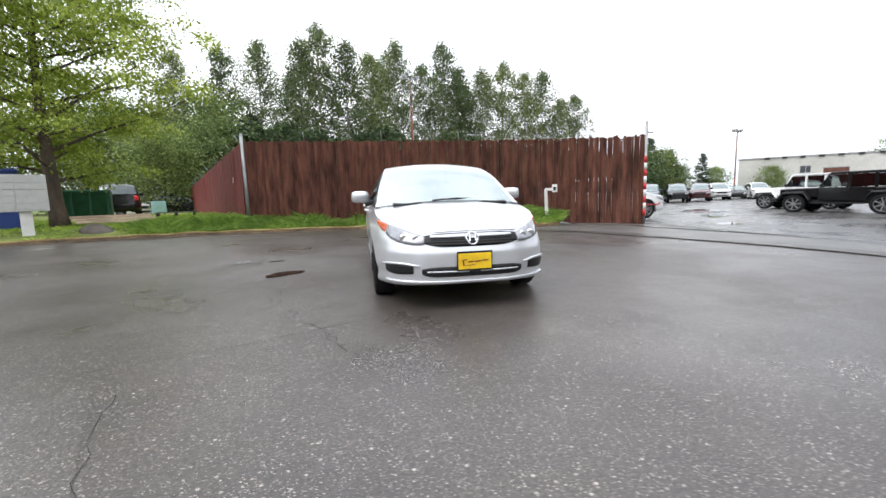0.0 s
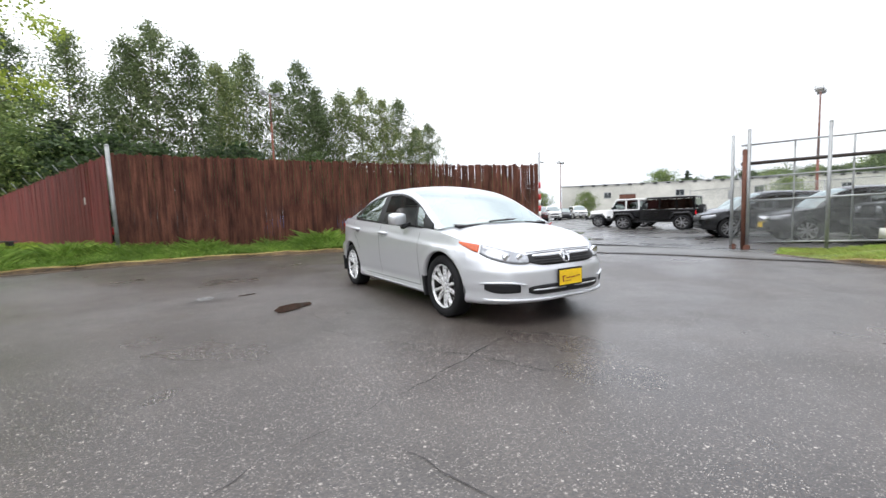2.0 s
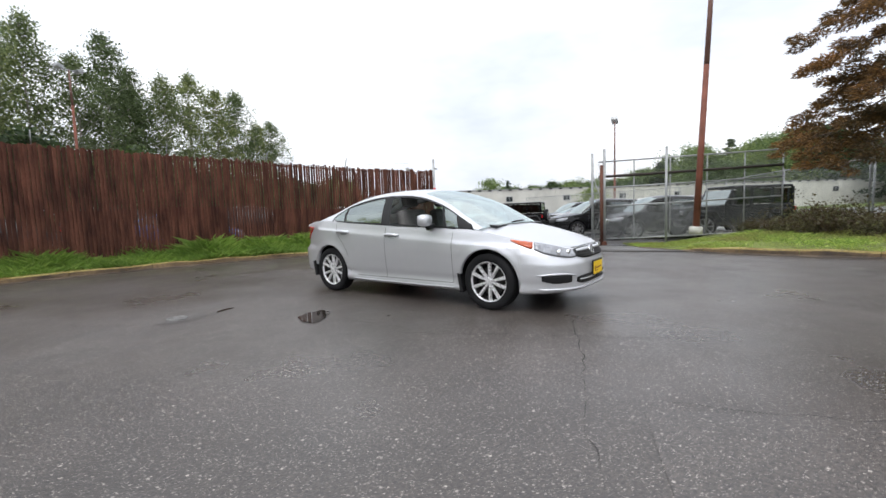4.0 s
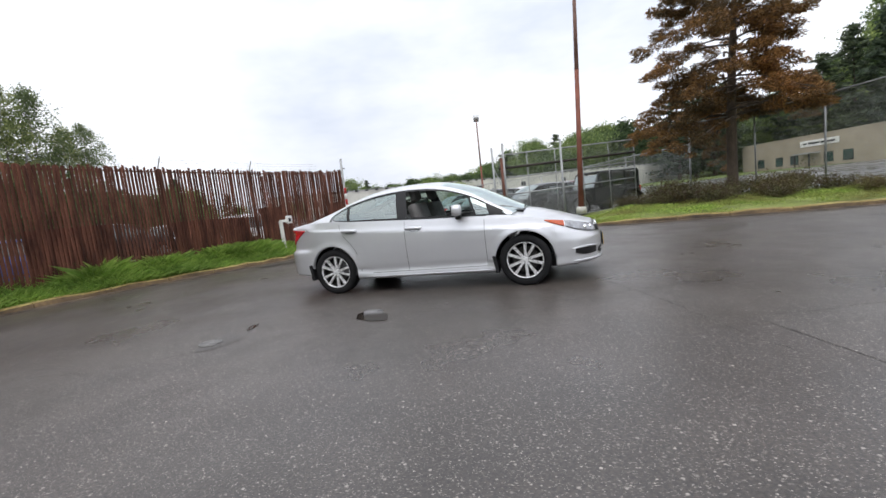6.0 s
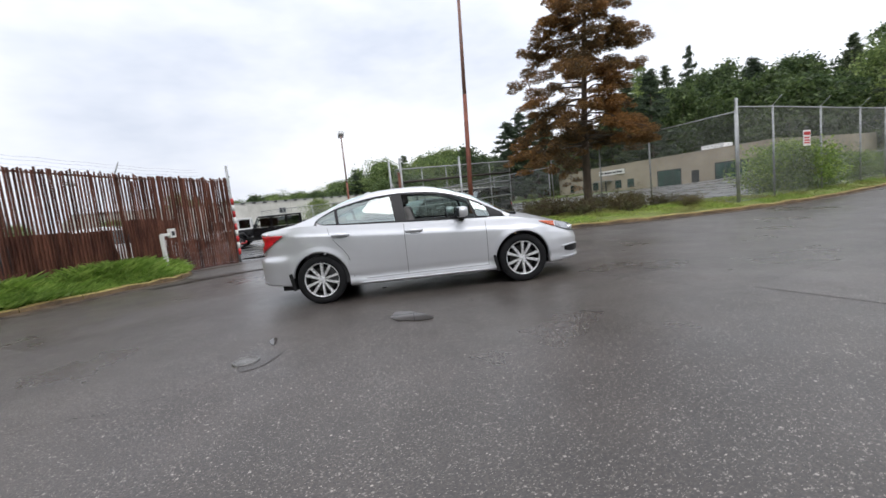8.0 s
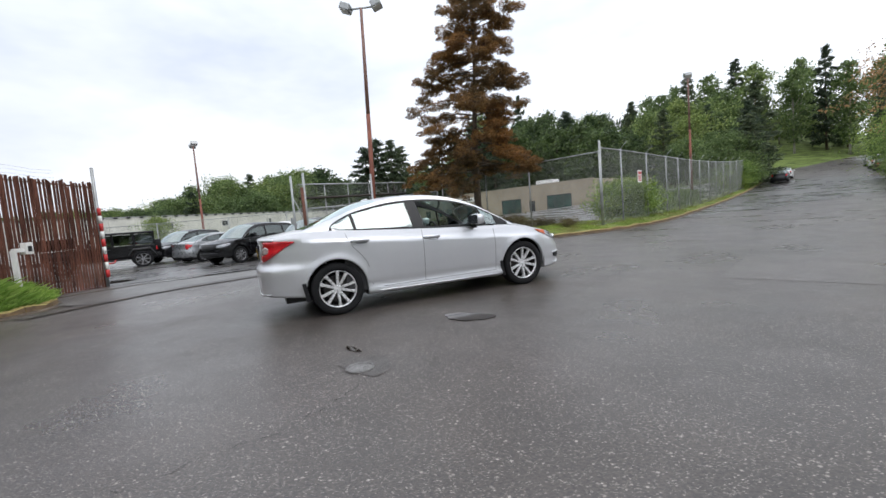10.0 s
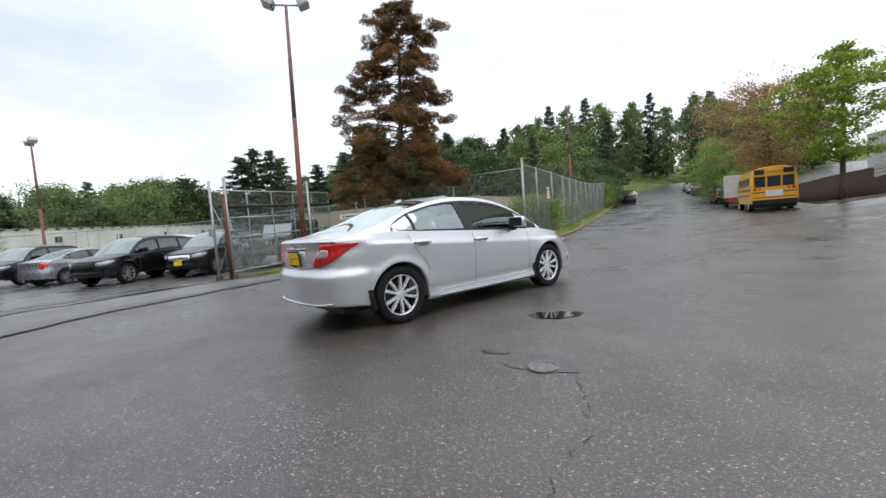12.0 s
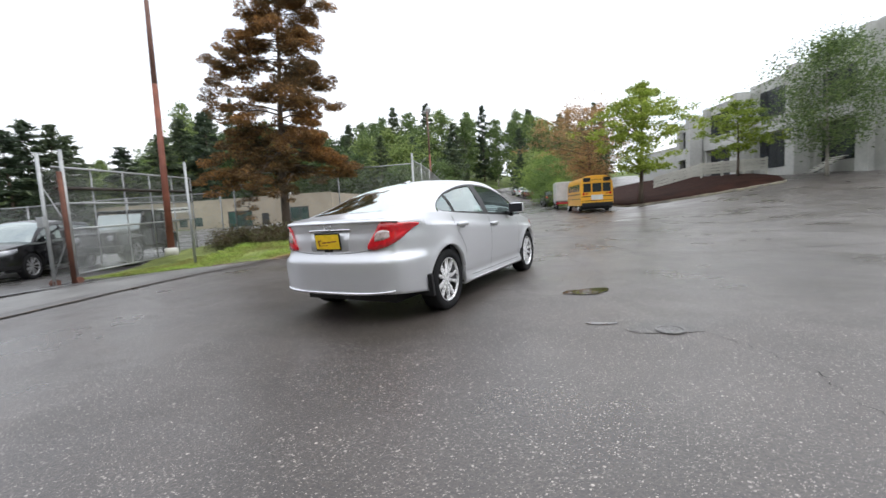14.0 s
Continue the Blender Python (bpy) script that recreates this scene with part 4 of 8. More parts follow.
def tree(name, label, height, radius, base, trunk_r, style, leaf_mat, trunk_mat, leaves, leaf, seed, limbs=26, twigs=7, gap=0.0, lean=0.0, flat=0.75):
    """A tapered trunk with limbs and twigs; leaves in clumps on the twigs."""
    rng = np.random.default_rng(seed)
    root = thing(name, label, "tree")
    bm = bmesh.new()

    def stem(u):
        return np.array((lean * u * u + 0.15 * math.sin(u * 5 + seed) * trunk_r * 3, 0.12 * math.sin(u * 4 + seed * 2) * trunk_r * 3, height * u))
    top_u = 0.97 if style == "conifer" else 0.86
    add_tube(bm, [stem(u) for u in steps(-0.02, top_u, 10)], [trunk_r * 1.35] + [trunk_r * (1 - 0.95 * u / top_u) for u in steps(0.08, top_u, 9)], 8)
    tips, dirs = [], []
    conifer = style == "conifer"
    for i in range(limbs):
        u = (i + rng.uniform(0.1, 0.9)) / limbs
        if conifer:
            u = u ** 1.15
        if gap and rng.random() < gap and u > 0.15:
            continue
        z = base + (1 - base) * u * (0.97 if conifer else 0.94)
        az = i * 2.39996 + rng.uniform(-0.5, 0.5)
        reach = radius * crown_width(style, u) * rng.uniform(0.72, 1.12)
        start = stem(max(0.08, z * (0.99 if conifer else 0.86)))
        out = np.array((math.cos(az), math.sin(az), 0.0))
        rise = (-0.12 + 0.35 * u) * reach if conifer else rng.uniform(0.25, 0.6) * reach * (1.6 if style == "poplar" else 0.8)
        mid = start + out * reach * 0.5 + np.array((0, 0, rise * (0.2 if conifer else 0.55)))
        end = start + out * reach + np.array((0, 0, rise))
        r = max(0.012, trunk_r * 0.28 * (1 - 0.7 * u))
        add_tube(bm, [start, mid, end], [r, r * 0.6, r * 0.22], 5, False)
        n_tw = max(3, int(twigs * (0.5 + 0.6 * crown_width(style, u))))
        for j in range(n_tw):
            f = rng.uniform(0.28, 1.05)
            p = start + (mid - start) * f * 2 if f < 0.5 else mid + (end - mid) * (f - 0.5) * 2
            sp = reach * (0.24 if conifer else 0.34) * rng.uniform(0.5, 1.1)
            q = p + rng.normal(size=3) * np.array((sp, sp, sp * (0.22 if conifer else flat)))
            if j < 4:
                add_tube(bm, [p, q], [r * 0.32, r * 0.12], 4, False)
            tips.append(q)
            dirs.append(out * 0.8 + rng.normal(size=3) * 0.3)
    part("trunk", bm, trunk_mat, root)
    tips, dirs = np.array(tips), np.array(dirs)
    pick = rng.integers(0, len(tips), leaves)
    spread = radius * (0.085 if conifer else 0.14 if flat > 0.6 else 0.075)
    pts = tips[pick] + rng.normal(size=(leaves, 3)) * np.array((spread, spread, spread * (0.6 if conifer else 0.85 if flat > 0.6 else 0.45)))
    if conifer:
        me = leaf_mesh("crown", pts, leaf, 0.28, rng, leaf_mat, 0.3, dirs[pick])
    else:
        me = leaf_mesh("crown", pts, leaf, 0.62, rng, leaf_mat)
    part_data("crown", me, root)
    return root


def put_tree(ob, x, y, rz=0.0, s=1.0, sink=0.1, sz=None):
    c = copy_thing(ob, pose(x, y, land(x, y) - sink, 0, 0, rz))
    c.scale = (s, s, sz or s)
    return c


rt = random.Random(5)
# poplars behind the rusty fence
pops = [tree("poplar_tree", "tall slender poplar with small grey-green spring leaves", 16, 1.95, 0.2, 0.15, "poplar", M_LEAF_POPLAR, M_PALE_TRUNK, 11000, 0.085, 30 + k, 46, 8, 0.05) for k in range(4)]
spots = [(-16.5, 36, 15), (-13.0, 38, 16), (-9.6, 37, 16.5), (-6.0, 38, 17), (-4.2, 37, 17.5), (-1.8, 37.5, 17.8), (0.6, 41, 17), (3.4, 43, 18), (6.4, 43, 17), (9.2, 45, 19.2), (11.4, 47, 19.0), (14.2, 46, 17.4), (17.6, 48, 17.8), (20.4, 48, 18.2), (23.4, 49, 17.8), (26.2, 49.5, 15.6), (28.6, 50, 15.4), (2.0, 47, 17), (-8.0, 45, 16), (13, 52, 17)]
for k, (x, y, h) in enumerate(spots):
    if k < 4:
        o = pops[k]
        o.matrix_basis = pose(x, y, land(x, y) - 0.1, 0, 0, k * 70)
        o.scale = (h / 16, h / 16, h / 14.2)
    else:
        put_tree(pops[k % 4], x, y, k * 47, h / 16, 0.1, h / 14.2 * (0.94 + 0.12 * ((k * 7) % 5) / 4))
# young maple on the grass
maple = tree("maple_tree", "broad maple with fresh yellow-green leaves on the grass", 10.4, 3.5, 0.16, 0.23, "broad", M_LEAF_SPRING, M_TRUNK, 50000, 0.055, 3, 42, 13, 0.10, flat=0.34)
maple.matrix_basis = pose(-10.3, 9.6, land(-10.3, 9.6) + 0.3, 0, 0, 20)
# brown conifer on the verge
def clumped_conifer(name, label, height, radius, trunk_r, leaf_mat, leaf, seed, lean):
    """An old conifer: bare trunk, few long boughs with drooping clumps of needles at their ends, uneven, with gaps."""
    rng = np.random.default_rng(seed)
    root = thing(name, label, "tree")
    bm = bmesh.new()

    def stem(u):
        return np.array((lean[0] * u + 0.06 * math.sin(u * 6), lean[1] * u + 0.05 * math.sin(u * 5), height * u))
    add_tube(bm, [stem(u) for u in steps(-0.02, 0.985, 12)], [trunk_r * 1.45] + [trunk_r * (1 - 0.93 * u) for u in steps(0.07, 0.985, 11)], 9)
    shape = [(0.2, 1.05), (0.3, 1.08), (0.42, 0.86), (0.5, 0.94), (0.62, 0.86), (0.72, 0.72), (0.84, 0.58), (0.92, 0.40), (1.0, 0.06)]
    centres, sizes, ways = [], [], []
    n = 124
    for i in range(n):
        u = 0.235 + 0.755 * (i / n) ** 0.92
        if 0.44 < u < 0.62 and rng.random() < 0.5 or u > 0.62 and rng.random() < 0.25:
            continue
        az = i * 2.39996 + rng.uniform(-0.6, 0.6)
        reach = radius * table(shape, u) * rng.uniform(0.50, 1.08)
        out, side = np.array((math.cos(az), math.sin(az), 0.0)), np.array((-math.sin(az), math.cos(az), 0.0))
        start = stem(u)
        rise, sag = rng.uniform(0.15, 0.5) * (0.4 + u), rng.uniform(0.25, 0.95) * min(1.0, 0.62 + 1.1 * u)

        def bough(f):
            return start + out * reach * f + side * 0.12 * reach * math.sin(f * 3 + i) + np.array((0, 0, reach * (rise * f - sag * f * f + 0.12 * f ** 4)))
        r = max(0.014, trunk_r * 0.30 * (1 - 0.7 * u))
        add_tube(bm, [bough(f) for f in (0, 0.25, 0.5, 0.75, 1.0)], [r, r * 0.8, r * 0.55, r * 0.34, r * 0.1], 5, False)
        pads = int(4 + reach * 2.6)
        for j in range(pads):
            f = 0.30 + 0.72 * ((j + rng.uniform(0.1, 0.9)) / pads) ** 0.8
            s = (-1 if j % 2 else 1) * reach * rng.uniform(0.03, 0.24) * (1.2 - 0.6 * f)
            p = bough(min(1.0, f))
            q = p + side * s + out * abs(s) * 0.5 + np.array((0, 0, rng.uniform(-0.26, 0.10)))
            add_tube(bm, [p, q], [r * 0.3, r * 0.12], 4, False)
            centres.append(q)
            sizes.append(rng.uniform(0.12, 0.30) * (0.75 + 0.35 * table(shape, u)))
            ways.append(out * 0.7 + side * (0.45 if s > 0 else -0.45) + np.array((0, 0, -0.15)))
    part("trunk", bm, M_TRUNK, root)
    centres, sizes, ways = np.array(centres), np.array(sizes), np.array(ways)
    share = np.maximum(40, (sizes / 0.3) ** 2 * 300).astype(int)
    pick = np.repeat(np.arange(len(centres)), share)
    ball = rng.normal(size=(len(pick), 3))
    ball *= (rng.uniform(0.15, 1.0, (len(pick), 1)) ** 0.5) / np.linalg.norm(ball, axis=1)[:, None]
    c = centres[pick] + ball * sizes[pick][:, None] * np.array((1.2, 1.2, 0.62))
    c[:, 2] -= 0.35 * np.maximum(0, np.linalg.norm(ball[:, :2], axis=1) - 0.5) * sizes[pick]
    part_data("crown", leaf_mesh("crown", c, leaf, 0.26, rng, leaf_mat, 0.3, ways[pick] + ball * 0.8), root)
    return root


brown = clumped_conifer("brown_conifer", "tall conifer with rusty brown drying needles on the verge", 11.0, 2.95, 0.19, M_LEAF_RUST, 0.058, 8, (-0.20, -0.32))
brown.matrix_basis = pose(11.3, -7.2, 0.15)
# street trees before the office
ochre = tree("ochre_tree", "half-bare street tree with ochre spring leaves", 9.4, 4.2, 0.18, 0.2, "vase", M_LEAF_OCHRE, M_TRUNK, 18000, 0.062, 17, 60, 12, flat=0.5)
ochre.matrix_basis = pose(3.6, -33.5, land(3.6, -33.5) + 0.5, 0, 0, 0)
street_maple = tree("street_maple", "small street maple with bright yellow-green leaves", 9.6, 3.3, 0.2, 0.16, "broad", M_LEAF_SPRING, M_TRUNK, 15000, 0.085, 21, 28, 10, 0.1, flat=0.28)
street_maple.matrix_basis = pose(-0.75, -28.9, land(-0.75, -28.9) + 0.35, 0, 0, 0)
young = tree("young_maple", "young yellow-green maple in front of the office", 6.8, 2.5, 0.22, 0.1, "broad", M_LEAF_SPRING, M_TRUNK, 6500, 0.085, 22, 20, 8, flat=0.28)
young.matrix_basis = pose(-7.2, -36.0, land(-7.2, -36.0) + 0.4, 0, 0, 0)
birch = tree("birch_tree", "airy green birch before the office end wall", 11.0, 3.5, 0.22, 0.12, "broad", M_LEAF_WOOD, M_PALE_TRUNK, 17000, 0.078, 23, 34, 10, 0.2, flat=0.7)
birch.matrix_basis = pose(-12.2, -34.5, land(-12.2, -34.5) + 0.1, 0, 0, 0)

near_woods = [tree("roadside_tree", "leafy green tree beyond the grass", 12, 4.2, 0.06, 0.2, "broad", M_LEAF_WOOD, M_TRUNK, 17000, 0.105, 140 + k, 44, 10) for k in range(2)]
near_woods[0].matrix_basis = pose(-19.0, 41.0, land(-19.0, 41.0) - 0.3, 0, 0, 30)
near_woods[1].matrix_basis = pose(-13.2, 35.0, land(-13.2, 35.0) - 0.3, 0, 0, 80)
for x, y, k_ in ((9.9, -47.2, 0.54), (11.4, -50.6, 0.64), (13.4, -54.6, 0.70), (8.8, -44.2, 0.34)):
    c = copy_thing(near_woods[int(x) % 2], pose(x, y, land(x, y) - 0.4, 0, 0, x * 41))
    c.scale = (k_, k_, k_)
    c["label"] = "green young tree beside the street kerb"
    for ch in c.children_recursive:
        if ch.name.startswith("crown"):
            ch.data = ch.data.copy()
            ch.data.materials[0] = M_LEAF_FRESH
# woods on the hill: tops follow the skyline
woods = [tree("woodland_tree", "green broadleaf tree on the wooded hillside", 13, 4.6, 0.10, 0.22, "broad", M_LEAF_WOOD, M_TRUNK, 7600, 0.18, 40 + k, 30, 7) for k in range(3)]
deep = [tree("woodland_tree", "dark green tree on the steep wooded hillside", 15, 3.9, 0.10, 0.22, "broad" if k else "poplar", M_LEAF_DEEP, M_TRUNK, 4600, 0.26, 80 + k, 34, 7) for k in range(3)]
alders = [tree("alder_tree", "tall slim alder with light green leaves on the hillside", 17, 3.0, 0.14, 0.2, "poplar", M_LEAF_WOOD, M_PALE_TRUNK, 4200, 0.22, 60 + k, 34, 7, 0.1) for k in range(2)]
firs = [tree("fir_tree", "dark green fir on the wooded hillside", 19, 3.4, 0.08, 0.26, "conifer", M_LEAF_DARK, M_TRUNK, 4200, 0.42, 50 + k, 46, 7) for k in range(2)]
SKYLINE = [(-82, 9.0), (-74, 10.3), (-66, 11.0), (-60, 11.6), (-52, 10.8), (-45, 11.0), (-38, 12.2), (-30, 12.0), (-24, 7.5), (-16, 6.8), (-8, 7.4), (0, 6.8), (8, 5.6), (14, 4.9), (20, 4.0), (30, 2.8)]
first = list(woods + firs + alders + deep)
for d0, n, a0, a1, low, high in ((104, 60, -14, 28, 0.22, 0.85), (118, 64, -14, 28, 0.45, 1.12), (92, 44, -70, -4, 0.50, 0.74), (108, 46, -78, 8, 0.66, 0.9), (126, 50, -82, 26, 0.75, 0.98), (142, 50, -82, 30, 0.82, 1.0), (160, 50, -82, 30, 0.9, 1.03)):
    for k in range(n):
        deg = a0 + (a1 - a0) * (k + rt.uniform(0.05, 0.95)) / n
        a = radians(deg)
        d = d0 * rt.uniform(0.95, 1.06)
        x, y = -5 + d * math.cos(a), 2 + d * math.sin(a)
        if 40 < x < 98 and -68 < y < -26 or (y > -30 and x > 40 and 66 * (x - 46) + 58 * (y - 40.5) < 900) or (abs(0.906 * (x - 24) + 0.42 * (y + 47)) < 9 and d < 135):
            continue
        open_end = -71.5 < deg < -61
        if open_end and rt.random() < 0.6:
            continue
        fir = open_end and rt.random() < 0.3 or rt.random() < (0.08 if -30 < deg < -14 else 0.26 if deg < -62 else 0.10 if deg < -34 else 0.22 if deg < -26 else 0.04)
        src = rt.choice(firs if fir else alders if open_end else woods + alders + alders if deg < -58 else alders + woods + deep[:1] if deg < -50 else deep + deep + firs[:1] if deg < -30 else alders + woods + deep[1:] if deg < -14 else woods + deep[1:] + deep[1:])
        alder = src in alders or (src['category'] == 'tree' and src.name.startswith('alder'))
        top = 1.1 + d * math.tan(radians(table(SKYLINE, deg))) * rt.uniform(low, high) * (1.0 + 0.30 * math.sin(deg * 0.83 + d) * math.sin(deg * 0.31) if deg > -14 else 1.0) * (1.16 if fir or alder else 0.95) * (1.13 if deg < -28 else 1.0)
        g0 = land(x, y) - 0.3
        h = max(4.0, top - g0)
        s = h / (19 if fir or src in firs else 17 if alder else 15 if src in deep else 13)
        m_ = pose(x, y, g0, 0, 0, rt.uniform(0, 360))
        wide = min(s, 1.25) * (1.0 if fir else 1.15) if deg < -12 else min(s * 1.3, 1.25)
        if open_end:
            wide *= 0.85
        if src in first:
            first.remove(src)
            c = src
            c.matrix_basis = m_
        else:
            c = copy_thing(src, m_)
        c.scale = (wide, wide, s)
for deg, d, el in ((-14.0, 100, 10.2), (-15.6, 104, 11.2), (-17.4, 101, 10.9), (-18.6, 108, 10.0), (-23.0, 112, 9.0), (-26.5, 106, 10.5), (-28.5, 110, 12.4), (-31.0, 108, 13.4)):
    x, y = -5 + d * math.cos(radians(deg)), 2 + d * math.sin(radians(deg))
    c = copy_thing(firs[int(d) % 2], pose(x, y, land(x, y) - 0.3, 0, 0, deg * 31))
    k_ = (1.1 + d * math.tan(radians(el)) - land(x, y)) / 19
    c.scale = (1.45, 1.45, k_)
for deg, d, el in ((-59.6, 152, 8.6), (-61.0, 158, 9.8), (-62.2, 150, 8.8), (-63.4, 160, 10.4), (-64.8, 152, 9.2), (-66.0, 158, 9.9), (-67.4, 150, 8.8)):
    x, y = -5 + d * math.cos(radians(deg)), 2 + d * math.sin(radians(deg))
    src, tall = (firs[int(d) % 2], 19) if int(-deg) % 2 else (alders[int(d) % 2], 17)
    c = copy_thing(src, pose(x, y, land(x, y) - 0.3, 0, 0, deg * 37))
    c.scale = (0.9, 0.9, (1.1 + d * math.tan(radians(el)) - land(x, y)) / tall)
# nearer greenery
for x, y, h, s, fir in ((26.5, -53.0, 9, 0.7, 1), (27.5, -50.5, 8, 0.6, 0), (28.5, -56.0, 11, 0.7, 1), (30, -60, 14, 0.8, 1), (25.6, -49.5, 5, 0.5, 0),
                        (-15.5, 30.0, 8, 0.9, 0), (-12.5, 33.0, 9, 0.9, 0), (-24, 36, 10, 1.1, 0), (-30, 30, 11, 1.2, 0), (-22, 38, 12, 1.2, 0), (-7.5, 34.0, 8, 0.7, 1), (-5.5, 35.0, 7.5, 0.7, 1), (-10.0, 35, 9, 0.8, 1), (-35, 26, 10, 1.1, 0),
                        (46.5, 60, 10.0, 0.6, 0), (48.6, 61, 10.6, 0.7, 1), (50.4, 60, 9.6, 0.6, 0), (52.6, 61, 8.6, 0.6, 1), (54.4, 61, 6.5, 0.5, 0), (59.2, 61, 7.8, 0.5, 1), (63.0, 62, 6.0, 0.5, 0), (43, 70, 8, 0.9, 0), (90, 51.7, 11.0, 0.85, 0), (46.5, 36.5, 4.4, 0.32, 0), (42.5, 11.0, 4.2, 0.36, 0), (33, 66, 9.5, 0.9, 1), (51, 80, 7, 1.2, 0), (60, 76, 6.5, 1.2, 0)):
    near = x < 0 and not fir
    c = copy_thing((firs if fir else near_woods if near else woods)[int(abs(x * 7)) % 2], pose(x, y, land(x, y) - 0.2, 0, 0, x * 37))
    c.scale = (s, s, h / (19 if fir else 12 if near else 13))
    c["label"] = "dark green fir beside the street fence or lot" if fir else "leafy green tree near the street and lot"
for k in range(15):
    x = -9.0 + 2.15 * k
    y = 34.5 + 0.36 * x + 1.2 * math.sin(k * 2.3)
    c = copy_thing(deep[k % 3], pose(x, y, land(x, y) - 0.5, 0, 0, k * 61))
    c.scale = (0.74, 0.74, (0.56 if k < 11 else 0.50) + 0.05 * math.sin(k * 1.7))
    c["label"] = "dark green undergrowth tree below the poplars"
for k, (x, y, h) in enumerate(((31.5, 50.5, 8.6), (34.5, 52.0, 7.9), (37.5, 53.5, 8.3), (40.5, 55.0, 7.6), (43.5, 57.0, 8.0), (29.0, 47.0, 7.4), (25.5, 45.0, 7.8))):
    c = copy_thing(deep[k % 3], pose(x, y, land(x, y) - 0.5, 0, 0, k * 83))
    c.scale = (0.8, 0.8, h / 15)
    c["label"] = "dark green undergrowth tree behind the storage yard"
# shrub by the street fence
bush = tree("street_shrub", "dense green shrub growing through the street fence", 2.7, 1.5, 0.06, 0.05, "broad", M_LEAF_FRESH, M_TRUNK, 24000, 0.058, 71, 52, 12)
bush.matrix_basis = pose(10.1, -14.9, land(10.1, -14.9) + 0.0)
bush.scale = (0.85, 0.85, 0.85)
for x, y, s in ((11.8, -17.6, 0.7), (13.8, -21.6, 0.55), (15.0, -25.0, 0.5), (17.4, -29.6, 0.45), (24.4, -46.0, 0.8), (25.0, -47.6, 1.2)):
    c = copy_thing(bush, pose(x, y, land(x, y) + 0.1, 0, 0, x * 50))
    c.scale = (s, s, s)
low_bush = tree("verge_shrub", "low scrubby brown-green shrub at the foot of the conifer", 0.42, 0.9, 0.05, 0.02, "broad", M_LEAF_SCRUB, M_TRUNK, 2400, 0.038, 77, 20, 8)
low_bush.matrix_basis = pose(9.4, -5.0, land(9.4, -5.0) + 0.25)
for x, y, s in ((9.8, -6.4, 0.8), (9.2, -7.6, 0.7), (10.2, -8.4, 0.8), (11.0, -5.0, 0.8), (8.8, -8.9, 0.6), (10.4, -3.6, 0.6), (12.2, -5.4, 0.9), (10.0, -5.4, 0.8), (8.4, -5.9, 0.7), (8.0, -7.4, 0.6), (7.6, -9.2, 0.5), (8.9, -4.2, 0.6), (12.6, -8.2, 0.8), (11.6, -9.0, 0.8)):
    c = copy_thing(low_bush, pose(x, y, land(x, y) + 0.26, 0, 0, x * 50))
    c.scale = (s, s, s)
# trees that close the place behind the camera
for k in range(16):
    y = -34 + k * 4.6
    c = copy_thing((woods + firs)[k % 5], pose(-33 - 5 * math.sin(k * 2.1), y, land(-33, y) - 0.2, 0, 0, k * 77))
    c.scale = (0.9, 0.9, 0.75 + 0.15 * math.sin(k * 1.3))
    c["label"] = "green tree across the street"


# ---------------------------------------------------------------- cars
def paint(name, color, metal=0.75, rough=0.3, coat=0.5):
    m = material(name, color, rough, metal=metal, vary=0.02, scale=1.5, fine=8, coat=coat)
    return m


M_SILVER = paint("silver_car_paint", (0.645, 0.652, 0.675), 0.55, 0.32)
M_TYRE = material("tyre_rubber", (0.013, 0.013, 0.014), 0.8, spec=0.2, vary=0.3, scale=6, fine=60, bump=0.3)
M_ALLOY = material("bright_alloy", (0.80, 0.80, 0.81), 0.28, metal=0.5, vary=0.1, scale=5)
M_ALLOY_DULL = material("dull_alloy", (0.30, 0.30, 0.31), 0.4, metal=0.5, vary=0.2, scale=5)
M_CHROME = material("chrome", (0.8, 0.8, 0.82), 0.12, metal=1.0, vary=0.05)
M_BLACK = material("black_plastic", (0.011, 0.011, 0.012), 0.45, spec=0.35, vary=0.3, scale=6)
M_SEAM = material("panel_gap", (0.13, 0.135, 0.14), 0.7, vary=0.2)
# body silver darkened: the handle recess's shade is put into this colour
M_CUP_SHADE = material("handle_cup_painted_shade", (0.30, 0.31, 0.33), 0.5, metal=0.4, vary=0.1)
M_REVERSE = material("clear_reversing_lens", (0.52, 0.41, 0.39), 0.18, metal=0.3, vary=0.3, scale=30, coat=0.8)
M_CLOTH = material("grey_seat_cloth", (0.17, 0.165, 0.16), 0.95, vary=0.25, scale=6, fine=200, bump=0.2)
M_DASH = material("dark_dashboard", (0.035, 0.035, 0.037), 0.7, vary=0.2)
M_DISC = material("brake_disc", (0.055, 0.052, 0.05), 0.5, metal=0.6, vary=0.3)
M_PLATE = material("yellow_plate", (0.86, 0.56, 0.015), 0.5, vary=0.12, scale=8)
M_PLATE_INK = material("dark_red_ink", (0.22, 0.03, 0.02), 0.6, vary=0.2)
M_AMBER = material("amber_lens", (0.55, 0.095, 0.025), 0.15, vary=0.2, coat=0.6)
M_REDLENS = material("red_lens", (0.60, 0.014, 0.022), 0.14, vary=0.25, scale=14, coat=0.8)
M_CLEARLENS = material("clear_lens", (0.30, 0.31, 0.33), 0.14, metal=0.35, vary=0.3, scale=18, fine=40, coat=0.9)
M_GLASS = glass_material("car_glass", (0.58, 0.71, 0.66), 0.02, 0.73)
M_WINDSHIELD = glass_material("windshield_glass", (0.50, 0.62, 0.62), 0.03, 0.50)
M_REAR_GLASS = glass_material("rear_screen_glass", (0.50, 0.62, 0.60), 0.03, 0.28)
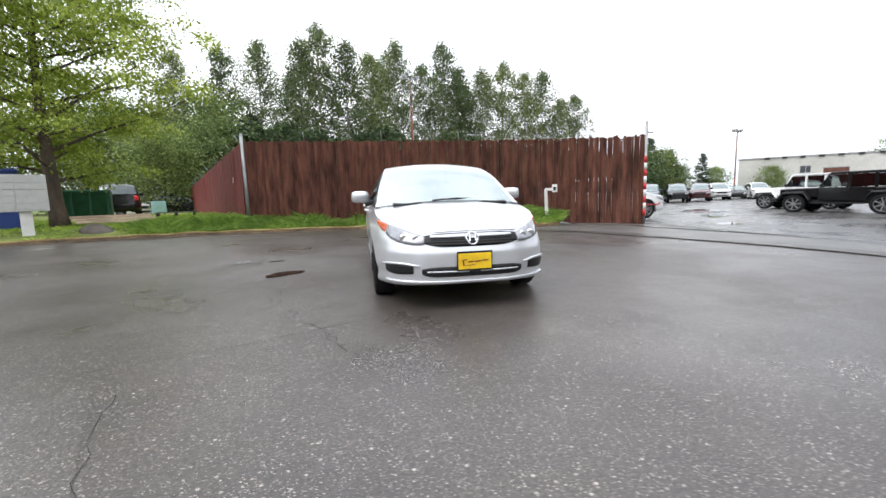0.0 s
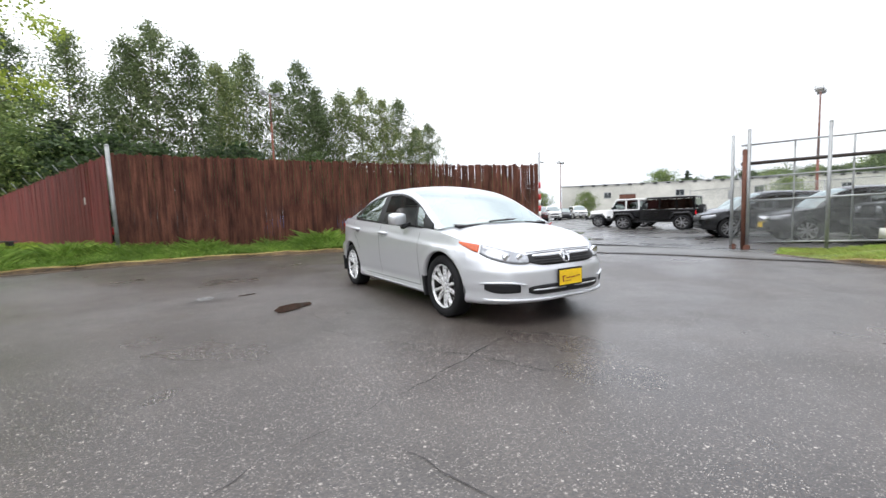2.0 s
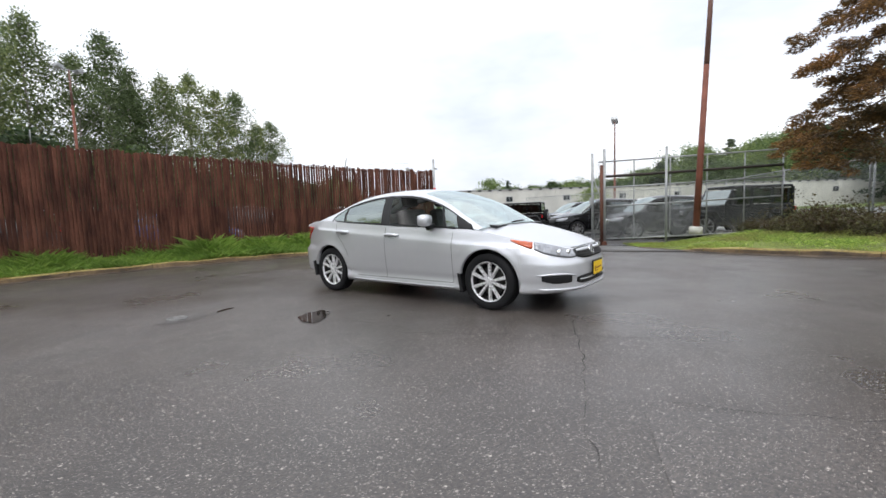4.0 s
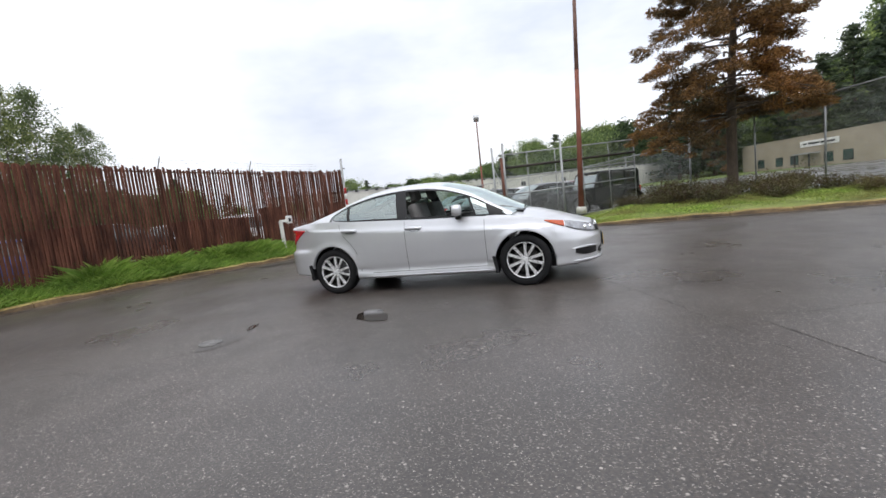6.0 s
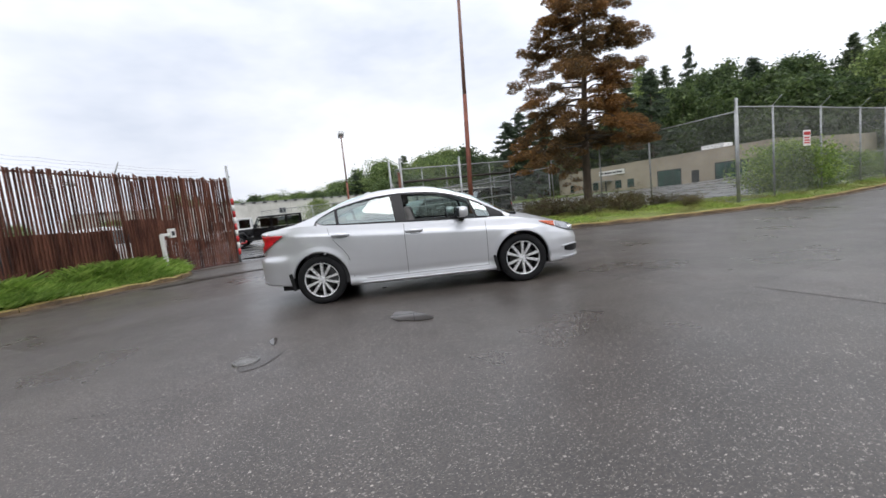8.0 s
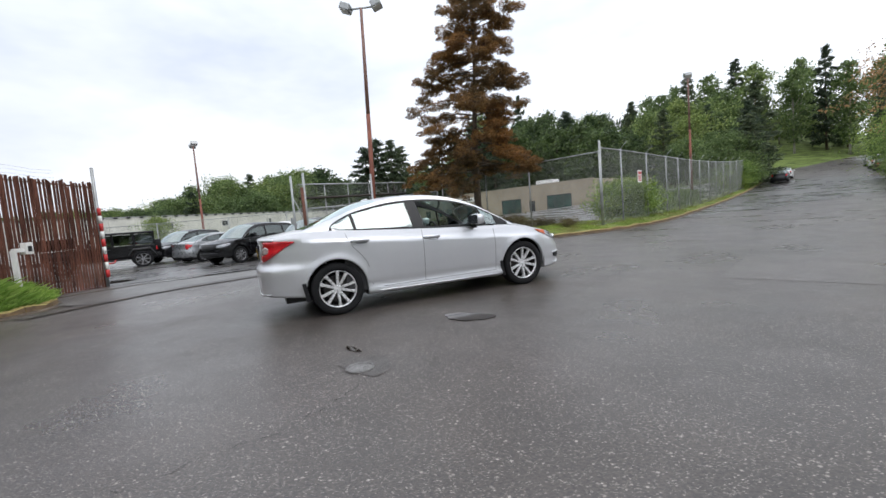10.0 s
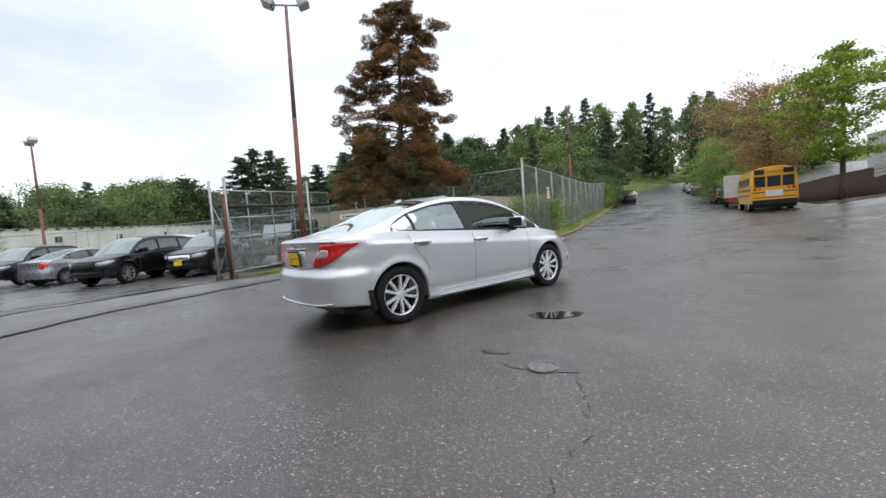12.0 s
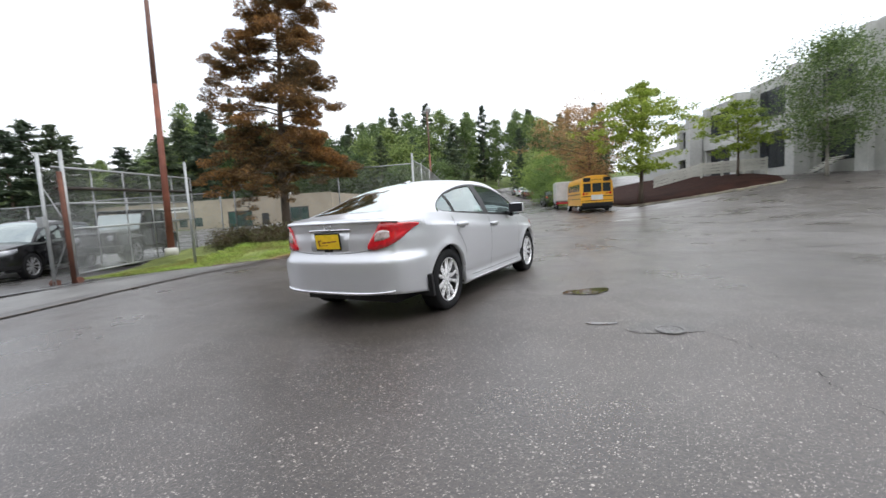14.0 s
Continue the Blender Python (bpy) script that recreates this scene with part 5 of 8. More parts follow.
M_TINT = glass_material("dark_car_glass", (0.12, 0.14, 0.14), 0.03, 0.88)
M_TINT_SCREEN = glass_material("dark_car_screen", (0.16, 0.20, 0.20), 0.03, 0.66)


class Shell:
    """The outer skin of a car, nose at -y: a plan outline, top line, insets by height, and three lines of the cabin."""

    def __init__(self, plan, ztop, front, side, rear, sill, wheels, arch, belt, rail, centre, wheel_z, slope=0.0):
        self.plan, self.ztop, self.front, self.side, self.rear = plan, ztop, front, side, rear
        self.sill, self.wheels, self.arch = sill, wheels, arch
        self.belt, self.rail, self.centre, self.wheel_z = belt, rail, centre, wheel_z
        self.n = len(plan) - 1
        self.slope = slope
        self.q_rows = [(k / 8, smooth_curve(plan, k / 8)) for k in range(self.n * 8 + 1)]

    def q_of_y(self, y):
        a, b = 0.0, float(self.n)
        for _ in range(26):
            m = (a + b) / 2
            a, b = (m, b) if smooth_curve(self.plan, m)[1] < y else (a, m)
        return (a + b) / 2

    def q_of_x(self, x, rear=False):
        a, b = (float(self.n), self.n - 4.0) if rear else (0.0, 4.0)
        for _ in range(26):
            m = (a + b) / 2
            a, b = (m, b) if smooth_curve(self.plan, m)[0] < x else (a, m)
        return (a + b) / 2

    def top(self, q):
        return table(self.ztop, smooth_curve(self.plan, q)[1])

    def bottom(self, q):
        y = smooth_curve(self.plan, q)[1]
        z = table(self.sill, y)
        for yc in self.wheels:
            if abs(y - yc) < self.arch:
                z = max(z, self.wheel_z + math.sqrt(self.arch ** 2 - (y - yc) ** 2))
        return z

    def skin(self, q, z, off=0.0):
        """The place on the skin (right half, x > 0) at outline position q and height z."""
        p = smooth_curve(self.plan, q)
        e = 0.02
        d = smooth_curve(self.plan, min(self.n, q + e)) - smooth_curve(self.plan, max(0, q - e))
        d /= np.linalg.norm(d)
        nrm = np.array((d[1], -d[0]))
        y = p[1]
        wf, wr = ease(self.plan[0][1] + 0.78, self.plan[0][1] + 0.15, y), ease(self.plan[-1][1] - 0.72, self.plan[-1][1] - 0.2, y)
        s = table(self.side, z - self.slope * y * ease(0.55, 0.75, z))
        inset = s * (1 - wf) * (1 - wr) + table(self.front, z) * wf + table(self.rear, z) * wr
        for yc in self.wheels:
            r = math.hypot(y - yc, z - self.wheel_z)
            inset -= 0.016 * math.exp(-((r - self.arch) / 0.06) ** 2)
        inset -= off
        x = max(0.0, p[0] - nrm[0] * inset) if 0.01 < q < self.n - 0.01 else 0.0
        return Vector((x, y - nrm[1] * inset, z))

    def cabin(self, t, v):
        """Side of the cabin: t along (0 to 8), v from belt to roof rail."""
        b, r = smooth_curve(self.belt, t), smooth_curve(self.rail, t)
        p = b + (r - b) * v
        return Vector((p[0] + 0.022 * math.sin(math.pi * v) * min(1, (r[2] - b[2]) / 0.2), p[1], p[2]))

    def over(self, t, w):
        """Top of the cabin: from roof rail (w = 0) to the middle (w = 1)."""
        r, c = smooth_curve(self.rail, t), smooth_curve(self.centre, t)
        k = 1 - (1 - w) ** 2.2
        return Vector((r[0] * (1 - w), r[1] + (c[1] - r[1]) * k, r[2] + (c[2] - r[2]) * k))


def grid_bm(rows, mirror=False, both=False):
    """Faces over rows of points; both: also the mirrored half."""
    bm = bmesh.new()
    for sgn in ((1, -1) if both else ((-1,) if mirror else (1,))):
        vs = [[bm.verts.new((p[0] * sgn, p[1], p[2])) for p in r] for r in rows]
        for r0, r1 in zip(vs, vs[1:]):
            for k in range(len(r0) - 1):
                q = (r0[k], r0[k + 1], r1[k + 1], r1[k]) if sgn > 0 else (r0[k], r1[k], r1[k + 1], r0[k + 1])
                bm.faces.new(q)
    bmesh.ops.remove_doubles(bm, verts=bm.verts[:], dist=0.0006)
    bmesh.ops.dissolve_degenerate(bm, edges=bm.edges[:], dist=0.0004)
    return bm


def thick(bm, t):
    """Give a sheet thickness."""
    bmesh.ops.solidify(bm, geom=bm.faces[:], thickness=t)
    return bm


def skin_patch(sh, stations, off, rows=4, fine=5, lift_edges=True):
    """A raised piece on the skin between a lower and an upper line: stations of (q, z low, z high)."""
    out = []
    n = (len(stations) - 1) * fine
    for i in range(n + 1):
        q, z0, z1 = smooth_curve(stations, i / fine)
        line = [sh.skin(q, z0, -0.006)]
        line += [sh.skin(q, z0 + (z1 - z0) * k / rows, off) for k in range(rows + 1)]
        line.append(sh.skin(q, z1, -0.006))
        if i in (0, n) and 1e-6 < q < sh.n - 1e-6:
            line = [sh.skin(q, z0 + (z1 - z0) * min(1, max(0, (k - 1) / rows)), -0.006) for k in range(rows + 3)]
        out.append(line)
    return out


def strip(sh, pts, width, off=0.003):
    """A thin strip along points (q, z) of the skin."""
    rows = []
    for i, (q, z) in enumerate(pts):
        a, b = pts[max(0, i - 1)], pts[min(len(pts) - 1, i + 1)]
        pa, pb = sh.skin(*a), sh.skin(*b)
        d = (pb - pa).normalized()
        p = sh.skin(q, z, off)
        o = sh.skin(q, z, off + 0.05) - p
        s = d.cross(o.normalized()) * width / 2
        rows.append([p + s, p - s])
    return rows


def wheel(parent, x, y, z, r, width, side, spokes=10, label="", dark=False):
    """Tyre, rim with spokes, hub and disc. side: -1 or 1."""
    root = new("wheel")
    root.parent = parent
    root.matrix_basis = Matrix.Translation((x, y, z)) @ Matrix.Rotation(math.pi if side < 0 else 0, 4, "Z")
    rim = r * 0.70
    alloy = M_ALLOY_DULL if dark else M_ALLOY

    def lathe(profile, n=40):
        bm = bmesh.new()
        rings = [[bm.verts.new((px, pr * math.cos(k * math.tau / n), pr * math.sin(k * math.tau / n))) for k in range(n)] for px, pr in profile]
        for a, b in zip(rings, rings[1:]):
            for k in range(n):
                bm.faces.new((a[k], a[(k + 1) % n], b[(k + 1) % n], b[k]))
        bmesh.ops.recalc_face_normals(bm, faces=bm.faces[:])
        return bm
    w = width / 2
    part("tyre", lathe([(w * 0.72, rim * 0.98), (w * 0.95, rim * 1.06), (w * 1.0, r * 0.86), (w * 0.92, r * 0.965), (w * 0.75, r), (-w * 0.75, r), (-w, r * 0.92), (-w, rim)]), M_TYRE, root, "black rubber tyre", True)
    part("rim", lathe([(w * 0.62, rim * 0.955), (w * 0.78, rim * 0.965), (w * 0.86, rim * 0.99), (w * 0.86, rim * 1.02), (w * 0.74, rim * 1.0), (w * 0.62, rim * 0.955)]), alloy, root, "" if dark else "bright alloy rim", True)
    bm = bmesh.new()
    for k in range(spokes):
        pair = k // 2 * (math.tau / (spokes / 2)) + (0.27 if k % 2 else -0.27) if spokes == 10 else k * math.tau / spokes
        vs = []
        for rr, hw, xo, th in ((rim * 0.14, rim * 0.080, w * 0.60, 0.022), (rim * 0.50, rim * 0.084, w * 0.74, 0.026), (rim * 0.78, rim * 0.090, w * 0.76, 0.026), (rim * 0.97, rim * 0.112, w * 0.74, 0.025)):
            tw = 0.55 if (spokes == 10 and rr < rim * 0.2) else 1.0
            a = pair * 1.0
            if spokes == 10:
                mid_a = k // 2 * (math.tau / 5)
                a = mid_a + (pair - mid_a) * (1.0 if rr > rim * 0.2 else 0.7)
            c, s = math.cos(a), math.sin(a)
            vs.append([bm.verts.new((xx, rr * c - t_ * s, rr * s + t_ * c)) for xx, t_ in ((xo - th, -hw), (xo, -hw * 0.62), (xo, hw * 0.62), (xo - th, hw))])
        for a_, b_ in zip(vs, vs[1:]):
            for i in range(4):
                bm.faces.new((a_[i], a_[(i + 1) % 4], b_[(i + 1) % 4], b_[i]))
    bmesh.ops.recalc_face_normals(bm, faces=bm.faces[:])
    part("spokes", bm, alloy, root)
    # dark barrel and closing inner disc paint the shade behind the spokes
    part("rim_barrel", lathe([(w * 0.62, rim * 0.952), (w * 0.2, rim * 0.92), (-w * 0.9, rim * 0.94)]), M_DISC, root, "rim barrel with its shade painted in", True)
    part("hub_cap", lathe([(w * 0.45, rim * 0.22), (w * 0.66, rim * 0.21), (w * 0.70, rim * 0.12), (w * 0.70, 0.001)], 20), alloy, root)
    part("brake_disc", lathe([(w * 0.1, rim * 0.05), (w * 0.1, rim * 0.72), (-w * 0.1, rim * 0.72)], 24), M_DISC, root, "dark brake disc")
    part("inner_well", lathe([(-w * 0.2, 0.001), (-w * 0.2, rim * 0.93)], 24), M_TYRE, root)
    return root


def car_body(root, sh, mat, detail, glass, open_front=False, spans=None):
    """Skin panels, bonnet, boot lid, cabin and glass of a car, as parts of root."""
    qs = {float(v) for v in np.linspace(0, sh.n, 30 if detail else 22)}
    for yc in sh.wheels:
        m = 18 if detail else 10
        for k in range(m + 1):
            y = yc - sh.arch * math.cos(math.pi * k / m) * 0.9995
            qs.add(sh.q_of_y(y))
        qs.add(sh.q_of_y(yc - sh.arch - 0.004))
        qs.add(sh.q_of_y(yc + sh.arch + 0.004))
    cuts = spans["cuts"]
    for y in cuts:
        qs.add(sh.q_of_y(y))
    qs = sorted(qs)
    qs = [q for i, q in enumerate(qs) if i == 0 or q - qs[i - 1] > 1e-4]
    vrow = tuple(k / 26 for k in range(27)) if detail else (0, 0.1, 0.22, 0.36, 0.5, 0.64, 0.76, 0.87, 0.95, 1)
    rows = []
    for q in qs:
        z0, z1 = sh.bottom(q), sh.top(q)
        rows.append([sh.skin(q, z0, -0.05) + Vector((0, 0, 0.0))] + [sh.skin(q, z0 + (z1 - z0) * v) for v in vrow])
    names = spans["names"]
    for sgn in (1, -1):
        for (ya, yb), nm in zip(zip([-9] + cuts, cuts + [9]), names):
            block = [r for q, r in zip(qs, rows) if ya - 1e-3 <= smooth_curve(sh.plan, q)[1] <= yb + 1e-3]
            if len(block) > 1:
                part(nm, grid_bm(block, mirror=sgn < 0), mat, root, "", True)
    # bonnet and boot lid
    def lid(name, q0, q1, crown, n=14):
        lines = []
        for i in range(n + 1):
            q = q0 + (q1 - q0) * i / n
            e = sh.skin(q, sh.top(q))
            b = table(crown, e.y)
            lines.append([Vector((e.x * (1 - k / 8), e.y, e.z + b * (1 - (1 - k / 8) ** 2.4))) for k in range(9)])
        return part(name, grid_bm(lines, both=True), mat, root, "", True)
    lid("bonnet", 0.02, sh.q_of_y(spans["cowl"]), spans["bonnet_crown"])
    lid("boot_lid", sh.q_of_y(spans["deck"]), sh.n - 0.02, spans["boot_crown"], 10)
    # cabin sides
    g = spans["glass"]
    t0, t1 = g[0][0], g[-1][1]
    lo, hi = spans["v_low"], spans["v_high"]

    def vlo(t):
        return table(lo, t)

    def vhi(t):
        return table(hi, t)
    ts = sorted({0.0, 8.0, *np.linspace(0, 8, 65), *[x for a, b in g for x in (a, b)]})
    for sgn in (1, -1):
        def emit(name, tl, fa, fb, m_, off=0.0, n=3, label=""):
            lines = [[sh.cabin(t, fa(t) + (fb(t) - fa(t)) * k / n) + Vector((off, 0, 0)) for k in range(n + 1)] for t in tl]
            return part(name, grid_bm(lines, mirror=sgn < 0), m_, root, label, True)
        emit("sill_trim", [t for t in ts if t0 <= t <= t1], lambda t: max(0.0, vlo(t) - 0.06), vlo, M_BLACK, 0.004, 1)
        emit("window_trim", [t for t in ts if t0 <= t <= t1], lambda t: vhi(t) - 0.045, lambda t: vhi(t) + 0.012, M_BLACK, 0.004, 1, "black window surround")
        emit("quarter_corner", [t for t in ts if t1 - 0.9 <= t <= t1], lambda t: 0.0, lambda t: max(0.0, vlo(t) - 0.06), mat, 0.0, 2)
        emit("roof_rail", ts, lambda t: vhi(t) if t0 <= t <= t1 else 0.0, lambda t: 1.0, mat, 0.0, 3)
        if "sail" in spans:
            emit("mirror_sail", [t for t in ts if t0 <= t <= spans["sail"]], vlo, vhi, M_BLACK, 0.003, 2, "black mirror sail panel")
        last = t0
        for i, (a, b) in enumerate(g):
            if a > last + 1e-3:
                emit("pillar", [t for t in ts if last - 1e-6 <= t <= a + 1e-6], vlo, vhi, M_BLACK, 0.003, 2, "black window pillar")
            last = b
            if open_front and i == 1 and sgn < 0:
                continue
            emit("side_window", [t for t in ts if a - 1e-6 <= t <= b + 1e-6], vlo, vhi, glass, -0.006, 3, "tinted side window").visible_shadow = False
    # roof and screens
    wa, wb = spans["screens"]

    def top_piece(name, tl, w0, m_, label="", off=0.0, w1=1.0):
        lines = [[sh.over(t, w0 + (w1 - w0) * k / 7) + Vector((0, 0, off)) for k in range(8)] for t in tl]
        return part(name, grid_bm(lines, both=True), m_, root, label, True)
    top_piece("roof", [t for t in sorted({*ts, wa, wb}) if wa <= t <= wb], 0.0, mat)
    for nm, a, b, gm in (("windshield", 0.0, wa, M_WINDSHIELD if detail else M_TINT_SCREEN), ("rear_window", wb, 8.0, M_REAR_GLASS if detail else glass)):
        tl = [t for t in sorted({*ts, wa, wb}) if a <= t <= b]
        top_piece(nm, tl, 0.065, gm, "sloping glass").visible_shadow = False
        for sgn in (1, -1):
            lines = [[sh.over(t, 0.065 * k / 2) for k in range(3)] for t in tl]
            part("screen_pillar", grid_bm(lines, mirror=sgn < 0), mat, root, "", True)
    # wheel wells and floor
    for yc in sh.wheels:
        for sgn in (1, -1):
            bm = bmesh.new()
            ra = sh.arch + 0.012
            xs_ = (0.45, 0.82 * max(p[0] for p in sh.plan) + 0.11)
            rings = [[bm.verts.new((sgn * xx, yc + ra * math.cos(a), sh.wheel_z + ra * math.sin(a))) for a in np.linspace(-0.25, math.pi + 0.25, 18)] for xx in xs_]
            for k in range(17):
                bm.faces.new((rings[0][k], rings[0][k + 1], rings[1][k + 1], rings[1][k]))
            part("wheel_well", bm, M_BLACK, root, "dark wheel well")
    y0, y1 = sh.plan[0][1], sh.plan[-1][1]
    wmax = max(p[0] for p in sh.plan)
    bm = bmesh.new()
    zf = sh.sill[0][1] + 0.02
    w0_, w1_ = sh.wheels[0], sh.wheels[1]
    add_box(bm, -wmax + 0.12, wmax - 0.12, w0_ + sh.arch, w1_ - sh.arch, zf - 0.06, zf + 0.06)
    # unseen middle boxes, set wide and low to block light under the car
    add_box(bm, -0.58, 0.58, y0 + 0.3, y1 - 0.3, zf - 0.07, zf + 0.08)
    add_box(bm, -0.30, 0.30, w0_ + sh.arch, w1_ + 0.2, zf - 0.10, zf - 0.05)
    add_box(bm, -0.55, 0.55, y0 + 0.2, y0 + 0.5, zf, zf + 0.2)
    part("underbody", bm, M_BLACK, root)
    # cabin: floor, dash, seats
    bf, bb = sh.belt[0][1], sh.belt[-1][1]
    zb = table([(y, z) for x, y, z in sh.belt], 0.0)
    part("dashboard", box(-wmax + 0.12, wmax - 0.12, bf + 0.05, bf + 0.6, zb - 0.3, zb - 0.015, bevel=0.05), M_DASH, root)
    part("door_lining", box(-wmax + 0.06, -wmax + 0.1, bf + 0.3, bb - 0.5, zf, zb - 0.03), M_DASH, root)
    part("door_lining", box(wmax - 0.1, wmax - 0.06, bf + 0.3, bb - 0.5, zf, zb - 0.03), M_DASH, root)
    part("parcel_shelf", box(-wmax + 0.15, wmax - 0.15, bb - 0.72, bb - 0.05, zb - 0.05, zb + 0.01, bevel=0.01), M_DASH, root)
    seat_h = zb - zf
    for sx in (-0.36, 0.36):
        st = part("front_seat", box(-0.25, 0.25, -0.3, 0.25, 0, 0.2, bevel=0.06, m=pose(sx, -0.25, zf + 0.18)), M_CLOTH, root, "grey cloth front seat")
        part("seat_back", box(-0.25, 0.25, -0.07, 0.08, 0, 0.62, bevel=0.06, m=pose(sx, 0.02, zf + 0.3, -14)), M_CLOTH, st)
        part("headrest", box(-0.13, 0.13, -0.05, 0.05, 0, 0.2, bevel=0.045, m=pose(sx, 0.17, zf + 0.94, -10)), M_CLOTH, st)
    rs = part("rear_seat", box(-0.62, 0.62, 0.55, 1.05, zf + 0.16, zf + 0.36, bevel=0.06), M_CLOTH, root, "grey cloth rear bench")
    part("seat_back", box(-0.62, 0.62, -0.08, 0.08, 0, 0.6, bevel=0.06, m=pose(0, 1.05, zf + 0.28, -20)), M_CLOTH, rs)
    sw = part("steering_wheel", tube([(0.36 + 0.18 * math.cos(a), bf + 0.72 + 0.05 * math.sin(a), zb - 0.1 + 0.17 * math.sin(a)) for a in np.linspace(0, math.tau, 21)], 0.016, 6), M_DASH, root, "dark steering wheel")


SEDAN_SPANS = dict(
    cuts=[-1.72, -0.87, 0.20, 0.98, 1.74], names=["front_bumper", "front_wing", "front_door", "rear_door", "rear_wing", "rear_bumper"],
    cowl=-1.16, deck=1.62, bonnet_crown=[(-2.3, 0.0), (-2.05, 0.015), (-1.6, 0.065), (-1.1, 0.085)], boot_crown=[(1.3, 0.05), (1.7, 0.035), (2.1, 0.012), (2.3, 0)],
    glass=[(0.5, 1.9), (2.0, 4.15), (4.5, 6.22), (6.32, 7.02)],
    v_low=[(0.5, 0.06), (6.3, 0.06), (6.75, 0.07), (6.9, 0.13), (7.02, 0.36)], v_high=[(0.5, 0.80), (1.5, 0.88), (6.2, 0.89), (6.6, 0.82), (6.85, 0.70), (7.02, 0.46)], screens=(2.9, 5.35), sail=1.36)
SEDAN = Shell(
    plan=[(0.0, -2.25), (0.34, -2.235), (0.60, -2.13), (0.755, -1.95), (0.832, -1.70), (0.862, -1.36), (0.872, -1.0), (0.875, -0.5), (0.876, 0.0), (0.876, 0.5), (0.873, 1.0), (0.862, 1.40), (0.832, 1.75), (0.765, 2.0), (0.62, 2.15), (0.35, 2.21), (0.0, 2.225)],
    ztop=[(-2.25, 0.685), (-2.13, 0.70), (-1.95, 0.735), (-1.7, 0.785), (-1.36, 0.855), (-1.0, 0.905), (0.0, 0.945), (1.0, 1.0), (1.4, 1.028), (1.75, 1.028), (2.0, 1.005), (2.225, 0.995)],
    front=[(0.14, 0.15), (0.19, 0.08), (0.235, 0.02), (0.28, 0.012), (0.40, 0.0), (0.50, 0.004), (0.56, 0.025), (0.62, 0.05), (0.69, 0.10), (0.78, 0.13), (0.9, 0.18)],
    side=[(0.14, 0.10), (0.19, 0.05), (0.225, 0.022), (0.27, 0.030), (0.325, 0.042), (0.355, 0.030), (0.42, 0.020), (0.58, 0.004), (0.68, 0.0), (0.76, 0.002), (0.805, 0.004), (0.825, 0.018), (0.88, 0.034), (0.94, 0.050), (1.0, 0.075), (1.05, 0.10)],
    rear=[(0.18, 0.10), (0.24, 0.04), (0.34, 0.015), (0.46, 0.006), (0.56, 0.0), (0.605, 0.002), (0.635, 0.018), (0.665, 0.044), (0.70, 0.052), (0.80, 0.058), (0.90, 0.072), (0.955, 0.056), (0.99, 0.078), (1.05, 0.12)],
    sill=[(-2.25, 0.232), (-1.9, 0.21), (-1.0, 0.19), (1.0, 0.20), (1.8, 0.275), (2.225, 0.312)], wheels=(-1.335, 1.335), arch=0.368,
    belt=[(0.80, -1.20, 0.892), (0.815, -1.0, 0.906), (0.822, -0.75, 0.916), (0.826, -0.38, 0.928), (0.826, 0.08, 0.948), (0.822, 0.52, 0.972), (0.808, 0.95, 0.998), (0.77, 1.32, 1.024), (0.705, 1.72, 1.028)],
    rail=[(0.79, -1.22, 0.902), (0.745, -0.95, 1.055), (0.688, -0.64, 1.225), (0.635, -0.27, 1.345), (0.608, 0.15, 1.385), (0.612, 0.57, 1.362), (0.635, 0.98, 1.275), (0.662, 1.36, 1.145), (0.695, 1.74, 1.034)],
    centre=[(0, -1.34, 0.95), (0, -1.02, 1.11), (0, -0.68, 1.275), (0, -0.22, 1.405), (0, 0.15, 1.432), (0, 0.57, 1.418), (0, 0.95, 1.35), (0, 1.27, 1.222), (0, 1.62, 1.062)],
    wheel_z=0.315, slope=0.066)

car = thing("silver_sedan", "silver four-door sedan with yellow plates parked on wet asphalt", "car")
car_body(car, SEDAN, M_SILVER, True, M_GLASS, True, SEDAN_SPANS)
for wy in (-1.335, 1.335):
    for sgn in (-1, 1):
        wheel(car, sgn * 0.752, wy, 0.317, 0.317, 0.205, sgn)


def both_sides(name, stations, off, mat, label="", rows=4, parent=None):
    for sgn in (1, -1):
        part(name, grid_bm(skin_patch(SEDAN, stations, off, rows), mirror=sgn < 0), mat, parent or car, label, True)


qx, qy = SEDAN.q_of_x, SEDAN.q_of_y
qr = lambda x: SEDAN.q_of_x(x, True)
# lamps
both_sides("headlight", [(qx(0.43), 0.588, 0.650), (qx(0.52), 0.583, 0.678), (qx(0.64), 0.600, 0.706), (qy(-1.98), 0.632, 0.735), (qy(-1.85), 0.680, 0.756)], 0.010, M_CLEARLENS, "clear headlight lens")
both_sides("corner_marker", [(qy(-1.845), 0.684, 0.756), (qy(-1.76), 0.712, 0.768), (qy(-1.68), 0.742, 0.778), (qy(-1.60), 0.778, 0.788)], 0.010, M_AMBER, "amber corner marker")
for sgn in (1, -1):
    for x, rr in ((0.52, 0.030), (0.63, 0.036)):
        p = SEDAN.skin(qx(x), 0.640, 0.006)
        part("headlight_bowl", tube([(sgn * p.x, p.y + 0.03, p.z), (sgn * p.x, p.y - 0.009, p.z - 0.002), (sgn * p.x, p.y - 0.010, p.z - 0.002)], [rr, rr, rr * 0.6], 16), M_CHROME, car, "chrome headlight bowl")
